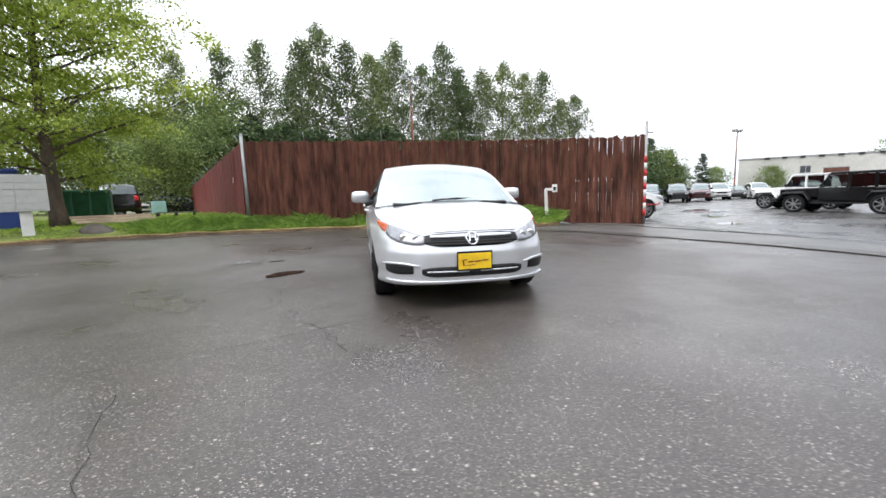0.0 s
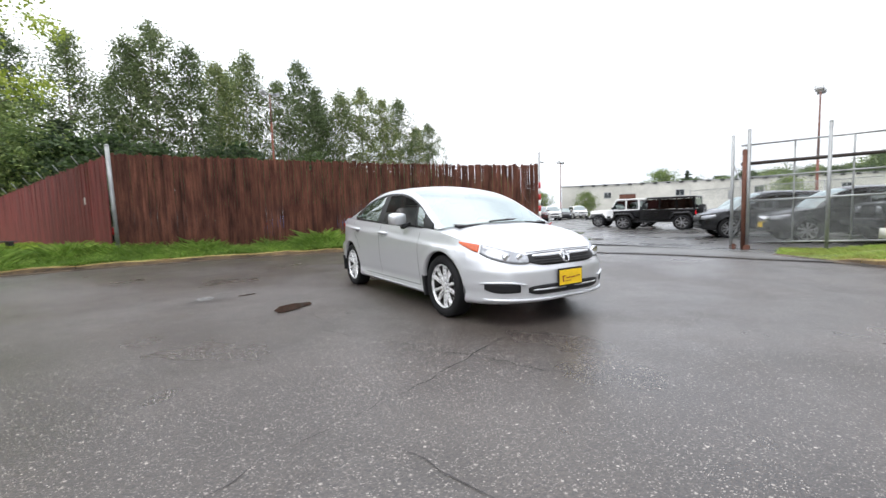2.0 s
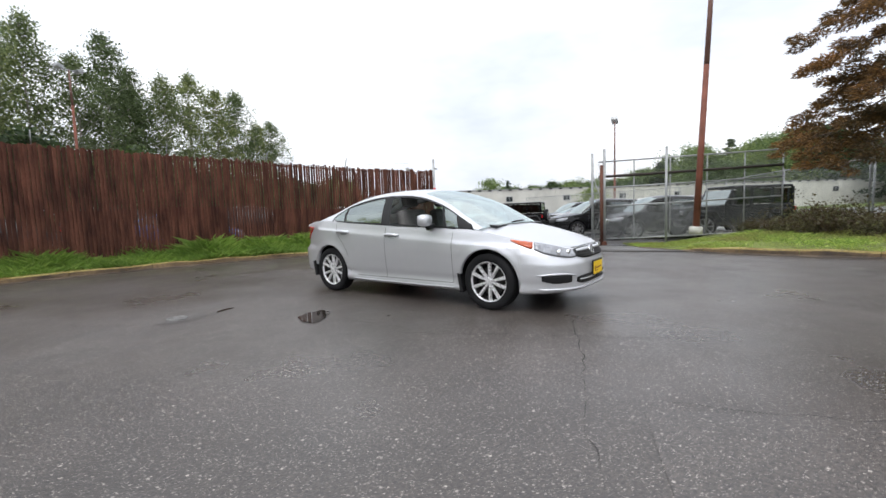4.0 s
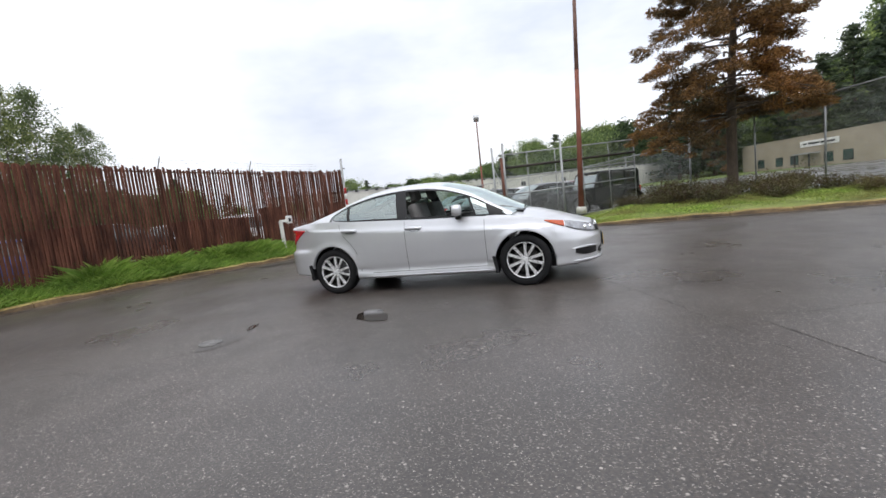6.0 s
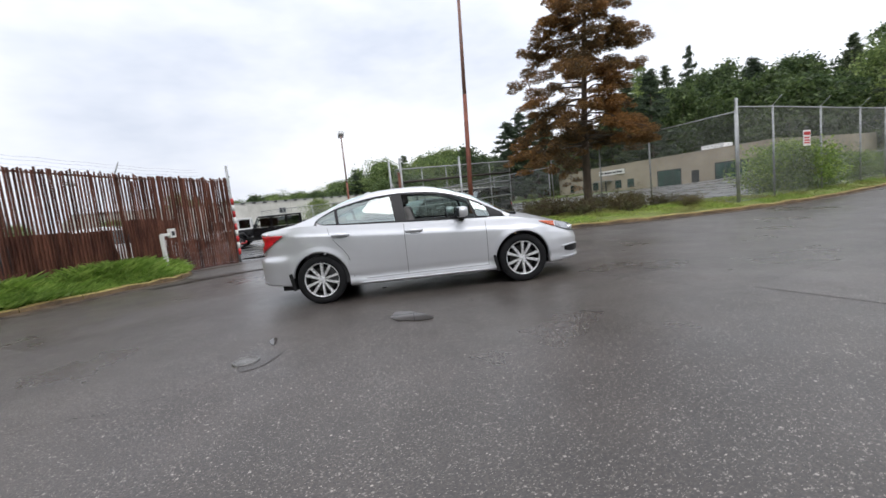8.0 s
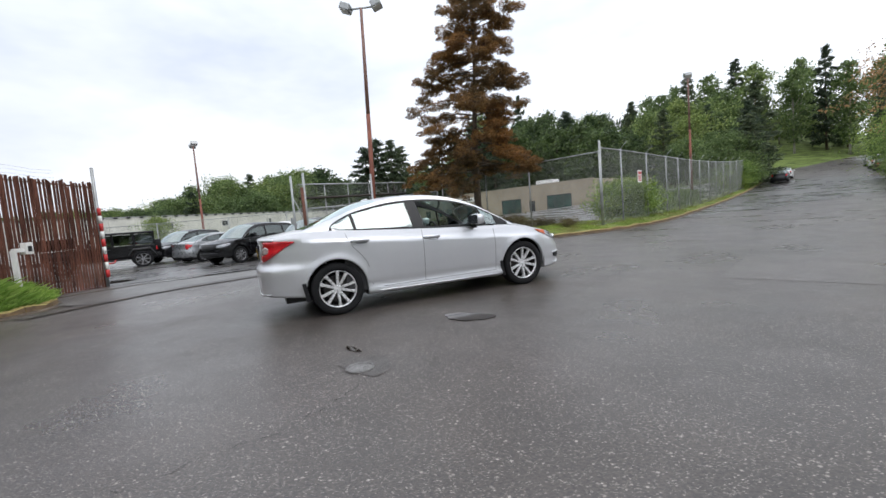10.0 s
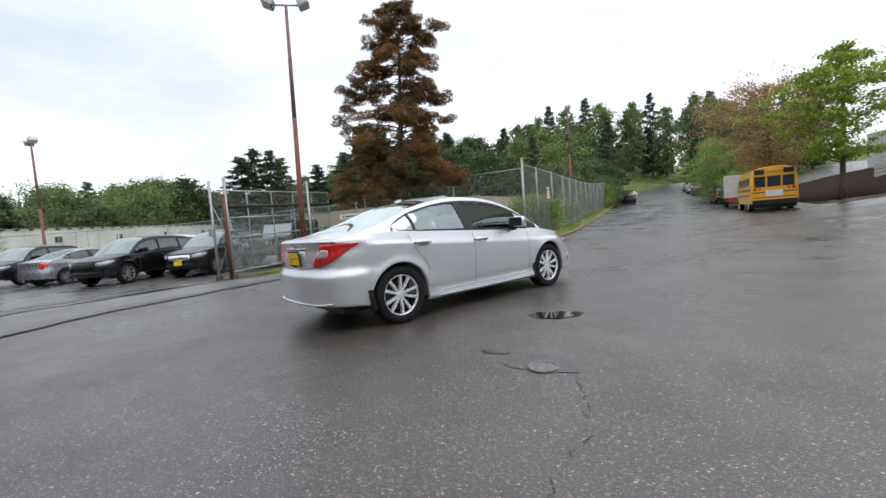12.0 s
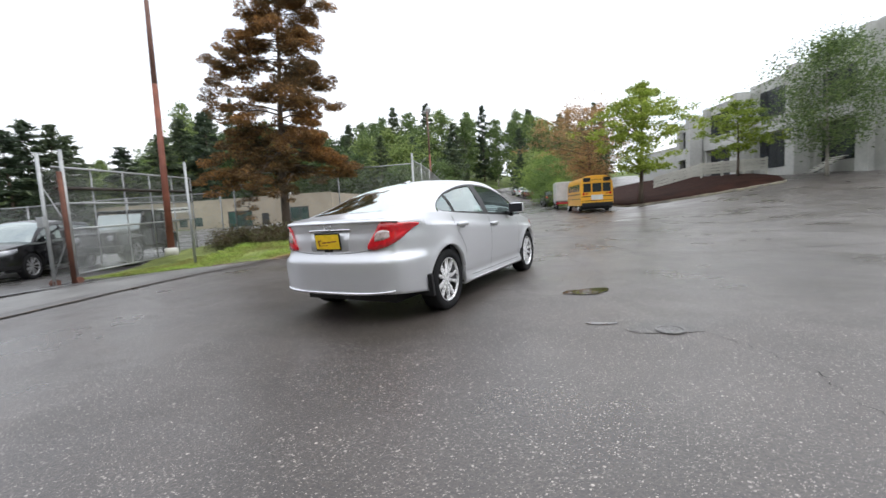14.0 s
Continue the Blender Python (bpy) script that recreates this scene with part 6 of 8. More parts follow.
both_sides("tail_light", [(qr(0.45), 0.722, 0.742), (qr(0.53), 0.712, 0.86), (qr(0.60), 0.724, 0.955), (qr(0.68), 0.748, 0.958), (qy(2.02), 0.800, 0.954), (qy(1.90), 0.872, 0.948), (qy(1.78), 0.930, 0.938)], 0.014, M_REDLENS, "red tail light")
both_sides("reverse_lens", [(qr(0.535), 0.795, 0.835), (qr(0.56), 0.795, 0.875), (qr(0.61), 0.800, 0.892), (qr(0.66), 0.812, 0.888), (qr(0.685), 0.830, 0.870)], 0.0165, M_REVERSE, "clear reversing lens")
# front openings
both_sides("grille", [(0.0, 0.560, 0.676), (qx(0.15), 0.560, 0.675), (qx(0.30), 0.566, 0.672), (qx(0.41), 0.585, 0.664), (qx(0.47), 0.615, 0.655)], 0.006, M_BLACK, "black radiator grille")
both_sides("grille_bar", [(0.0, 0.640, 0.668), (qx(0.2), 0.640, 0.667), (qx(0.40), 0.645, 0.660)], 0.018, M_SILVER, "silver upper grille bar", 2)
for z in (0.578, 0.600, 0.622):
    both_sides("grille_slat", [(0.0, z, z + 0.007), (qx(0.2), z + 0.001, z + 0.008), (qx(0.40), z + 0.004, z + 0.010)], 0.013, M_DISC, "dark grille slat", 1)
both_sides("lower_grille", [(0.0, 0.298, 0.388), (qx(0.2), 0.298, 0.388), (qx(0.38), 0.302, 0.384), (qx(0.46), 0.325, 0.368)], 0.004, M_BLACK, "black lower air intake")
both_sides("intake_bar", [(0.0, 0.338, 0.352), (qx(0.2), 0.338, 0.352), (qx(0.43), 0.342, 0.352)], 0.012, M_SILVER, "silver intake bar", 1)
both_sides("fog_recess", [(qx(0.52), 0.332, 0.408), (qx(0.60), 0.325, 0.410), (qx(0.70), 0.325, 0.410), (qx(0.765), 0.352, 0.404)], 0.004, M_BLACK, "black fog-lamp recess")
both_sides("fog_brow", [(qx(0.47), 0.390, 0.402), (qx(0.60), 0.410, 0.426), (qx(0.72), 0.410, 0.426), (qx(0.785), 0.402, 0.410)], 0.014, M_SILVER, "", 2)
both_sides("front_lip", [(0.0, 0.240, 0.265), (qx(0.3), 0.240, 0.265), (qx(0.6), 0.242, 0.267), (qy(-1.9), 0.246, 0.266)], 0.016, M_SILVER, "", 2)
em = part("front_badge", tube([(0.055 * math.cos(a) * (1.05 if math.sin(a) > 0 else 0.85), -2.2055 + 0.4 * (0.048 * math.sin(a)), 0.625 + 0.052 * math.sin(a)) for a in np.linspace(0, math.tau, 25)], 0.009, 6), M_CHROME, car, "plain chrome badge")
part("badge_bar", box(-0.034, -0.02, -0.01, 0.004, -0.036, 0.036, bevel=0.003, m=pose(0, -2.205, 0.632, -20, 0, 0)), M_CHROME, em)
part("badge_bar", box(0.02, 0.034, -0.01, 0.004, -0.036, 0.036, bevel=0.003, m=pose(0, -2.205, 0.632, -20, 0, 0)), M_CHROME, em)
part("badge_bar", box(-0.03, 0.03, -0.01, 0.004, -0.006, 0.006, bevel=0.003, m=pose(0, -2.205, 0.632, -20, 0, 0)), M_CHROME, em)


def plate(y, z, out, tilt):
    """A yellow dealer plate in a black frame, its lettering as plain bars."""
    m = pose(0, y, z, tilt, 0, 0 if out < 0 else 180)
    pl = part("number_plate", box(-0.158, 0.158, -0.012, 0.0, -0.085, 0.085, bevel=0.004, m=m), M_BLACK, car, "black plate frame with yellow dealer plate")
    part("plate_face", box(-0.148, 0.148, -0.016, -0.012, -0.07, 0.068, bevel=0.001, m=m), M_PLATE, pl, "yellow plate face")
    for xa, xb, za, zb_, r in ((-0.112, -0.098, -0.026, 0.03, 24), (-0.098, -0.07, 0.012, 0.022, 10), (-0.062, -0.012, -0.010, 0.002, 12), (-0.004, 0.052, -0.012, 0.0, 12), (0.06, 0.118, -0.008, 0.003, 9), (-0.11, 0.0, -0.036, -0.031, 6)):
        part("plate_bar", box(xa, xb, -0.0185, -0.0165, za, zb_, bevel=0.0005, m=m @ pose(0, 0, 0, 0, -r / 3, 0)), M_PLATE_INK, pl)
    part("plate_tab", box(-0.05, 0.05, -0.016, -0.004, -0.1, -0.084, bevel=0.003, m=m), M_BLACK, pl)


plate(-2.262, 0.435, -1, 0)
plate(2.175, 0.802, 1, 6)
both_sides("plate_recess", [(SEDAN.n - 0.0, 0.705, 0.905), (qr(0.18), 0.705, 0.905), (qr(0.25), 0.72, 0.895)], 0.002, M_SILVER, "", 2)
both_sides("boot_garnish", [(SEDAN.n - 0.0, 0.897, 0.915), (qr(0.2), 0.897, 0.915), (qr(0.27), 0.899, 0.911)], 0.016, M_CHROME, "chrome boot garnish", 1)
both_sides("boot_lip", [(SEDAN.n - 0.0, 0.968, 0.992), (qr(0.4), 0.968, 0.992), (qr(0.7), 0.962, 0.988), (qy(2.03), 0.955, 0.985)], 0.022, M_SILVER, "", 2)
both_sides("bumper_strip", [(SEDAN.n - 0.0, 0.295, 0.318), (qr(0.4), 0.297, 0.320), (qr(0.62), 0.312, 0.332), (qr(0.70), 0.330, 0.336)], 0.012, M_CHROME, "bright lower bumper strip", 1)
bd = part("rear_badge", tube([(0.042 * math.cos(a), 2.168, 0.938 + 0.03 * math.sin(a)) for a in np.linspace(0, math.tau, 21)], 0.006, 6), M_CHROME, car, "plain chrome badge")
part("badge_bar", box(-0.02, 0.02, 2.164, 2.174, 0.934, 0.942, bevel=0.002), M_CHROME, bd)
# panel gaps
for sgn in (1, -1):
    lines = [[(qy(-0.87), z) for z in steps(0.86, 0.28, 10)], [(qy(0.20), z) for z in steps(0.935, 0.28, 10)],
             [(qy(y), z) for y, z in ((1.19, 0.975), (1.17, 0.90), (1.11, 0.80), (1.02, 0.70), (0.955, 0.60), (0.925, 0.48), (0.915, 0.36), (0.90, 0.30), (0.84, 0.275))],
             [(qy(y), 0.277) for y in steps(0.84, -0.87, 8)], 
             [(qr(x), 0.684 + 0.03 * (x / 0.5) ** 3) for x in steps(0.02, 0.5, 10)],
             [(qx(x), 0.689 - 0.012 * (x / 0.45) ** 2) for x in steps(0.02, 0.45, 10)]]
    for ln in lines:
        part("panel_gap", grid_bm(strip(SEDAN, ln, 0.006), mirror=sgn < 0), M_SEAM, car, "dark panel gap")
    for y, z in ((0.075, 0.828), (1.02, 0.870)):
        def on(dy, dz, off):
            p = SEDAN.skin(qy(y + dy), z + dz, off)
            return (p.x * sgn, p.y, p.z)
        # flat grey patch paints the shade of the handle recess
        cup = part("handle_cup", grid_bm(skin_patch(SEDAN, [(qy(y - 0.095), z - 0.012, z + 0.006), (qy(y - 0.06), z - 0.034, z + 0.020), (qy(y + 0.02), z - 0.036, z + 0.024), (qy(y + 0.065), z - 0.014, z + 0.012)], 0.0015, 2), mirror=sgn < 0), M_CUP_SHADE, car, "grey patch painting the shade behind the handle")
        part("door_handle", tube([on(-0.108, 0.004, -0.004), on(-0.098, 0.005, 0.024), (*on(-0.04, 0.010, 0.036),), (*on(0.04, 0.012, 0.036),), on(0.096, 0.008, 0.026), on(0.110, 0.006, -0.004)], [0.013, 0.018, 0.020, 0.021, 0.020, 0.015], 10), M_SILVER, cup, "silver door handle")
    # mirrors
    mr = part("door_mirror", box(-0.105, 0.10, -0.075, 0.06, -0.062, 0.078, bevel=0.052, m=pose(sgn * 0.955, -0.55, 1.005, 0, 0, -14 * sgn)), M_SILVER, car, "silver door mirror housing", True)
    # near-black pane colour stands for what the mirror would reflect
    part("mirror_glass", box(-0.094, 0.090, 0.052, 0.0635, -0.050, 0.066, bevel=0.005, m=pose(sgn * 0.95, -0.55, 1.005, 0, 0, -14 * sgn)), M_WINDOW_DARK, mr, "mirror glass with its dark reflection painted in")
    part("mirror_foot", box(-0.05, 0.07, -0.03, 0.04, -0.05, 0.0, bevel=0.015, m=pose(sgn * 0.865, -0.56, 0.955, 0, 20 * sgn, 0)), M_BLACK, mr, "black mirror foot")
    for wy, sx in ((-0.962, 1), (1.715, 1)):
        part("mud_flap", box(-0.075, 0.045, -0.03, 0.012, -0.115, 0.11, bevel=0.008, m=pose(sgn * 0.79, wy, 0.325 if wy > 0 else 0.29, -10, 0, 0)), M_BLACK, car, "black mud flap")
    part("sill_strip", grid_bm(skin_patch(SEDAN, [(qy(-0.94), 0.216, 0.232), (qy(0.0), 0.216, 0.232), (qy(0.94), 0.222, 0.238)], 0.007, 2), mirror=sgn < 0), M_SILVER, car, "", True)
# wipers, fin, exhaust
for x0, x1, low in ((-0.20, 0.34, 0.0), (-0.62, -0.16, 0.022)):
    a, b = Vector((x0, -1.325 + x0 * x0 * 0.25, 0.958 - low - x0 * x0 * 0.08)), Vector((x1, -1.29 + x1 * x1 * 0.3, 0.970 - low - x1 * x1 * 0.10))
    wp = part("wiper", tube([a, a.lerp(b, 0.5) + Vector((0, -0.02, 0.012)), b], 0.012, 6), M_BLACK, car, "black wiper arm")
    part("wiper_blade", tube([a.lerp(b, 0.25) + Vector((0, 0.03, 0.018)), b + Vector((0.05, 0.022, 0.006))], 0.008, 5), M_BLACK, wp)
part("roof_fin", box(-0.018, 0.018, -0.05, 0.05, 0, 0.022, bevel=0.010, m=pose(0, 0.72, 1.396, -14)), M_SILVER, car, "small silver roof aerial")
part("cowl_cover", box(-0.62, 0.62, -0.07, 0.08, -0.02, 0.012, bevel=0.008, m=pose(0, -1.27, 0.925, 8)), M_BLACK, car, "black cowl cover")


# ---------------------------------------------------------------- parked vehicles
SUV_SPANS = dict(
    cuts=[-1.75, -0.85, 0.25, 1.0, 1.85], names=["front_bumper", "front_wing", "front_door", "rear_door", "rear_wing", "rear_bumper"],
    cowl=-1.10, deck=1.98, bonnet_crown=[(-2.3, 0.0), (-2.1, 0.02), (-1.6, 0.06), (-1.1, 0.07)], boot_crown=[(1.9, 0.02), (2.4, 0)],
    glass=[(0.5, 1.6), (1.7, 3.95), (4.15, 5.9), (6.05, 7.3)], v_low=[(0.5, 0.06), (7.3, 0.06)], v_high=[(0.5, 0.78), (1.5, 0.84), (7.0, 0.84), (7.3, 0.7)], screens=(2.9, 7.0))
SUV = Shell(
    plan=[(0.0, -2.30), (0.42, -2.28), (0.68, -2.18), (0.82, -1.98), (0.885, -1.70), (0.905, -1.40), (0.91, -1.0), (0.915, -0.5), (0.915, 0.0), (0.915, 0.5), (0.91, 1.0), (0.905, 1.45), (0.88, 1.85), (0.83, 2.14), (0.70, 2.26), (0.4, 2.31), (0.0, 2.32)],
    ztop=[(-2.30, 0.90), (-2.1, 0.93), (-1.7, 0.99), (-1.2, 1.05), (0.0, 1.09), (1.2, 1.13), (1.8, 1.15), (2.32, 1.14)],
    front=[(0.25, 0.12), (0.32, 0.04), (0.45, 0.0), (0.65, 0.0), (0.78, 0.02), (0.88, 0.05), (1.0, 0.12)],
    side=[(0.25, 0.08), (0.35, 0.03), (0.5, 0.018), (0.75, 0.0), (0.95, 0.015), (1.05, 0.035), (1.15, 0.065)],
    rear=[(0.28, 0.08), (0.4, 0.01), (0.6, 0.0), (0.75, 0.03), (0.9, 0.05), (1.14, 0.08)],
    sill=[(-2.3, 0.36), (-1.9, 0.32), (1.9, 0.33), (2.32, 0.38)], wheels=(-1.37, 1.37), arch=0.43,
    belt=[(0.835, -1.13, 1.045), (0.848, -0.95, 1.06), (0.856, -0.70, 1.072), (0.862, -0.35, 1.082), (0.864, 0.1, 1.092), (0.862, 0.6, 1.105), (0.856, 1.2, 1.122), (0.842, 1.75, 1.138), (0.79, 2.16, 1.142)],
    rail=[(0.825, -1.15, 1.055), (0.775, -0.92, 1.26), (0.725, -0.65, 1.46), (0.695, -0.30, 1.60), (0.685, 0.12, 1.66), (0.685, 0.62, 1.66), (0.69, 1.2, 1.63), (0.70, 1.80, 1.56), (0.77, 2.18, 1.16)],
    centre=[(0, -1.30, 1.11), (0, -1.04, 1.32), (0, -0.72, 1.53), (0, -0.30, 1.68), (0, 0.12, 1.735), (0, 0.62, 1.735), (0, 1.2, 1.70), (0, 1.86, 1.62), (0, 2.24, 1.17)],
    wheel_z=0.365)
def off_roader(name, label, mat, x, y, yaw):
    """A square-built four-door off-roader: tub, flat bonnet, flared wings, upright screen, hard top, spare wheel; nose at -y."""
    root = thing(name, label, "car", pose(x, y, land(x, y) + 0.008, 0, 0, yaw), group="parked cars")
    part("tub", box(-0.79, 0.79, -0.62, 2.02, 0.56, 1.14, bevel=0.045), mat, root)
    bm = box(-0.74, 0.74, -2.0, -0.60, 0.70, 1.16, bevel=0.06)
    for v in bm.verts:
        u = (v.co.y + 0.6) / -1.4
        v.co.x *= 1 - 0.17 * u
        if v.co.z > 0.9:
            v.co.z -= 0.05 * u
    part("bonnet", bm, mat, root)
    gr = part("grille", box(-0.62, 0.62, -2.06, -1.99, 0.64, 1.09, bevel=0.03), mat, root)
    for k in range(7):
        part("grille_slot", box(-0.26 + k * 0.08, -0.215 + k * 0.08, -2.068, -2.058, 0.74, 1.02, bevel=0.004), M_BLACK, gr)
    part("front_bumper", box(-0.84, 0.84, -2.32, -2.08, 0.50, 0.68, bevel=0.04), M_BLACK, root, "black plastic bumper")
    part("rear_bumper", box(-0.84, 0.84, 2.02, 2.2, 0.50, 0.68, bevel=0.04), M_BLACK, root, "black plastic bumper")
    part("underbody", box(-0.6, 0.6, -1.95, 2.0, 0.42, 0.6, bevel=0.02), M_BLACK, root)
    part("hard_top", box(-0.70, 0.70, -0.28, 2.02, 1.74, 1.84, bevel=0.04), mat, root)
    part("windscreen", box(-0.66, 0.66, -0.008, 0.008, 0.03, 0.60, bevel=0.004, m=pose(0, -0.56, 1.14, -24, 0, 0)), M_TINT_SCREEN, root, "upright flat windscreen")
    part("tailgate", box(-0.68, 0.68, 2.0, 2.05, 0.62, 1.12, bevel=0.02), mat, root)
    part("rear_window", box(-0.60, 0.60, 1.985, 2.0, 1.20, 1.70, bevel=0.006), M_TINT, root, "dark rear window")
    part("cabin_floor", box(-0.72, 0.72, -0.5, 1.95, 1.02, 1.145), M_DASH, root)
    for sx in (-0.36, 0.36):
        part("front_seat", box(-0.22, 0.22, -0.08, 0.08, 0, 0.5, bevel=0.05, m=pose(sx, 0.25, 1.1, -12, 0, 0)), M_DASH, root, "dark front seat")
    for s_ in (1, -1):
        part("headlight", tube([(s_ * 0.46, -2.04, 0.90), (s_ * 0.46, -2.085, 0.90), (s_ * 0.46, -2.09, 0.90)], [0.10, 0.10, 0.05], 16), M_CLEARLENS, root, "round clear headlight")
        for ya, yb, lift in ((-2.02, -0.86, 0.0), (0.92, 2.0, 0.02)):
            bm = bmesh.new()
            prof = [(ya, 0.66), (ya + 0.18, 0.93 + lift), (yb - 0.22, 0.95 + lift), (yb, 0.62)]
            rows = [[bm.verts.new((s_ * xx, py, pz + dz)) for xx, dz in ((0.60, 0.05), (0.92, 0.03), (0.95, -0.03), (0.93, -0.06), (0.60, -0.03))] for py, pz in prof]
            for r0, r1 in zip(rows, rows[1:]):
                for k in range(5):
                    bm.faces.new((r0[k], r0[(k + 1) % 5], r1[(k + 1) % 5], r1[k]))
            bm.faces.new(rows[0])
            bm.faces.new(rows[-1][::-1])
            bmesh.ops.recalc_face_normals(bm, faces=bm.faces[:])
            part("wing_flare", bm, M_BLACK if mat is not M_WHITECAR else mat, root, "square wheel-arch flare")
        for ya, yb in ((-0.52, 0.36), (0.40, 1.16)):
            d_ = part("door", box(s_ * 0.79 - 0.014, s_ * 0.79 + 0.014, ya, yb, 0.62, 1.135, bevel=0.008), mat, root)
            part("door_handle", box(s_ * 0.815 - 0.014, s_ * 0.815 + 0.014, yb - 0.20, yb - 0.06, 0.98, 1.02, bevel=0.006), M_BLACK, d_)
        for ya, yb in ((-0.20, 0.33), (0.44, 1.12), (1.24, 1.92)):
            part("side_window", box(s_ * 0.735 - 0.006, s_ * 0.735 + 0.006, ya, yb, 1.17, 1.71, bevel=0.003), M_TINT, root, "dark side window")
        for yy in (0.385, 1.18, 1.96):
            part("roof_pillar", box(s_ * 0.735 - 0.03, s_ * 0.735 + 0.03, yy - 0.05, yy + 0.05, 1.13, 1.76, bevel=0.01), mat, root)
        part("screen_pillar", tube([(s_ * 0.70, -0.58, 1.13), (s_ * 0.70, -0.27, 1.77)], 0.035, 6), mat, root)
        part("door_mirror", box(-0.09, 0.09, -0.05, 0.05, -0.08, 0.08, bevel=0.03, m=pose(s_ * 0.93, -0.42, 1.24)), M_BLACK, root, "black square door mirror")
        part("tail_light", box(s_ * 0.74 - 0.06, s_ * 0.74 + 0.06, 2.02, 2.07, 0.82, 1.04, bevel=0.015), M_REDLENS, root, "red tail light")
        part("side_step", box(s_ * 0.80 - 0.07, s_ * 0.80 + 0.07, -0.8, 0.9, 0.42, 0.48, bevel=0.015), M_BLACK, root, "black side step")
        for wy in (-1.42, 1.46):
            wheel(root, s_ * 0.78, wy, 0.41, 0.41, 0.26, s_, 7, dark=True)
    sp_ = wheel(root, 0.0, 2.16, 0.98, 0.39, 0.24, 1, 7, dark=True)
    sp_.name = "spare_wheel"
    sp_.matrix_basis = pose(0.0, 2.17, 0.98, 0, 0, 90)
    return root


def parked_car(name, label, sh, spans, mat, x, y, yaw, r, plate_on=False, dark=True, spokes=10, grille=None):
    """A parked car; yaw: turn of its nose from -y."""
    root = thing(name, label, "car", pose(x, y, land(x, y) + 0.008, 0, 0, yaw), group="parked cars")
    car_body(root, sh, mat, False, M_TINT if dark else M_GLASS, False, spans)
    for wy in sh.wheels:
        for sgn in (-1, 1):
            wheel(root, sgn * (max(p[0] for p in sh.plan) - 0.135), wy, r, r, 0.23, sgn, spokes, dark=True)
    f0, b0 = sh.plan[0][1], sh.plan[-1][1]
    zt = sh.ztop[0][1]

    def both(nm, st, off, m_, lab, rows=3):
        for sgn in (1, -1):
            part(nm, grid_bm(skin_patch(sh, st, off, rows, 3), mirror=sgn < 0), m_, root, lab, True)
    qx_, qy_ = sh.q_of_x, sh.q_of_y
    both("headlight", [(qx_(0.50), zt - 0.17, zt - 0.06), (qx_(0.66), zt - 0.17, zt - 0.03), (qy_(f0 + 0.28), zt - 0.14, zt - 0.01), (qy_(f0 + 0.5), zt - 0.06, zt + 0.01)], 0.012, M_CLEARLENS, "clear headlight")
    both("grille", [(0.0, zt - 0.24, zt - 0.05), (qx_(0.2), zt - 0.24, zt - 0.05), (qx_(0.46), zt - 0.22, zt - 0.06)], 0.008, grille or M_BLACK, "radiator grille")
    both("lower_intake", [(0.0, sh.wheel_z + 0.05, sh.wheel_z + 0.17), (qx_(0.3), sh.wheel_z + 0.05, sh.wheel_z + 0.17), (qx_(0.6), sh.wheel_z + 0.07, sh.wheel_z + 0.15)], 0.006, M_BLACK, "black lower intake")
    zr = sh.ztop[-1][1]
    both("tail_light", [(sh.q_of_x(0.62, True), zr - 0.3, zr - 0.06), (sh.q_of_x(0.74, True), zr - 0.3, zr - 0.05), (qy_(b0 - 0.2), zr - 0.24, zr - 0.07), (qy_(b0 - 0.4), zr - 0.14, zr - 0.09)], 0.012, M_REDLENS, "red tail light")
    for sgn in (1, -1):
        mz = sh.belt[1][2] + 0.12
        part("door_mirror", box(-0.1, 0.1, -0.06, 0.07, -0.08, 0.08, bevel=0.04, m=pose(sgn * (sh.belt[2][0] + 0.12), sh.belt[2][1] + 0.05, mz)), mat, root)
        for y_ in (0.1, 1.0):
            part("door_handle", grid_bm(skin_patch(sh, [(qy_(y_ - 0.1), sh.top(qy_(y_)) - 0.15, sh.top(qy_(y_)) - 0.125), (qy_(y_ + 0.1), sh.top(qy_(y_)) - 0.15, sh.top(qy_(y_)) - 0.125)], 0.03, 2, 3), mirror=sgn < 0), mat, root, "", True)
        for y_ in (spans["cuts"][1], spans["cuts"][2]):
            part("panel_gap", grid_bm(strip(sh, [(qy_(y_), z) for z in steps(sh.top(qy_(y_)) - 0.02, sh.wheel_z + 0.1, 6)], 0.008), mirror=sgn < 0), M_SEAM, root, "dark panel gap")
    if plate_on:
        part("number_plate", box(-0.16, 0.16, f0 - 0.03, f0 - 0.005, zt - 0.42, zt - 0.26, bevel=0.006), M_PLATE, root, "yellow plate")
    return root


M_BLACKPAINT = paint("black_car_paint", (0.006, 0.006, 0.007), 0.0, 0.16, 0.0)
M_DARKGREY = paint("charcoal_car_paint", (0.022, 0.024, 0.026), 0.2, 0.2, 0.1)
M_WHITECAR = paint("white_car_paint", (0.74, 0.74, 0.73), 0.0, 0.3)
M_BLUECAR = paint("slate_blue_car_paint", (0.12, 0.15, 0.19), 0.5, 0.25)
M_MAROON = paint("maroon_car_paint", (0.10, 0.025, 0.025), 0.4, 0.25)
M_GREYCAR = paint("grey_car_paint", (0.30, 0.31, 0.32), 0.6, 0.28)
M_BLUEVAN = paint("blue_van_paint", (0.04, 0.09, 0.28), 0.2, 0.3)

NW = 221
black_boxy = off_roader("boxy_off_roader", "black boxy four-door off-roader parked on the lot", M_BLACKPAINT, 20.0, 9.35, 195)
black_boxy.scale = (1.0, 1.07, 0.97)
off_roader("white_off_roader", "white boxy off-roader parked beside the black one", M_WHITECAR, 22.5, 13.2, 198)
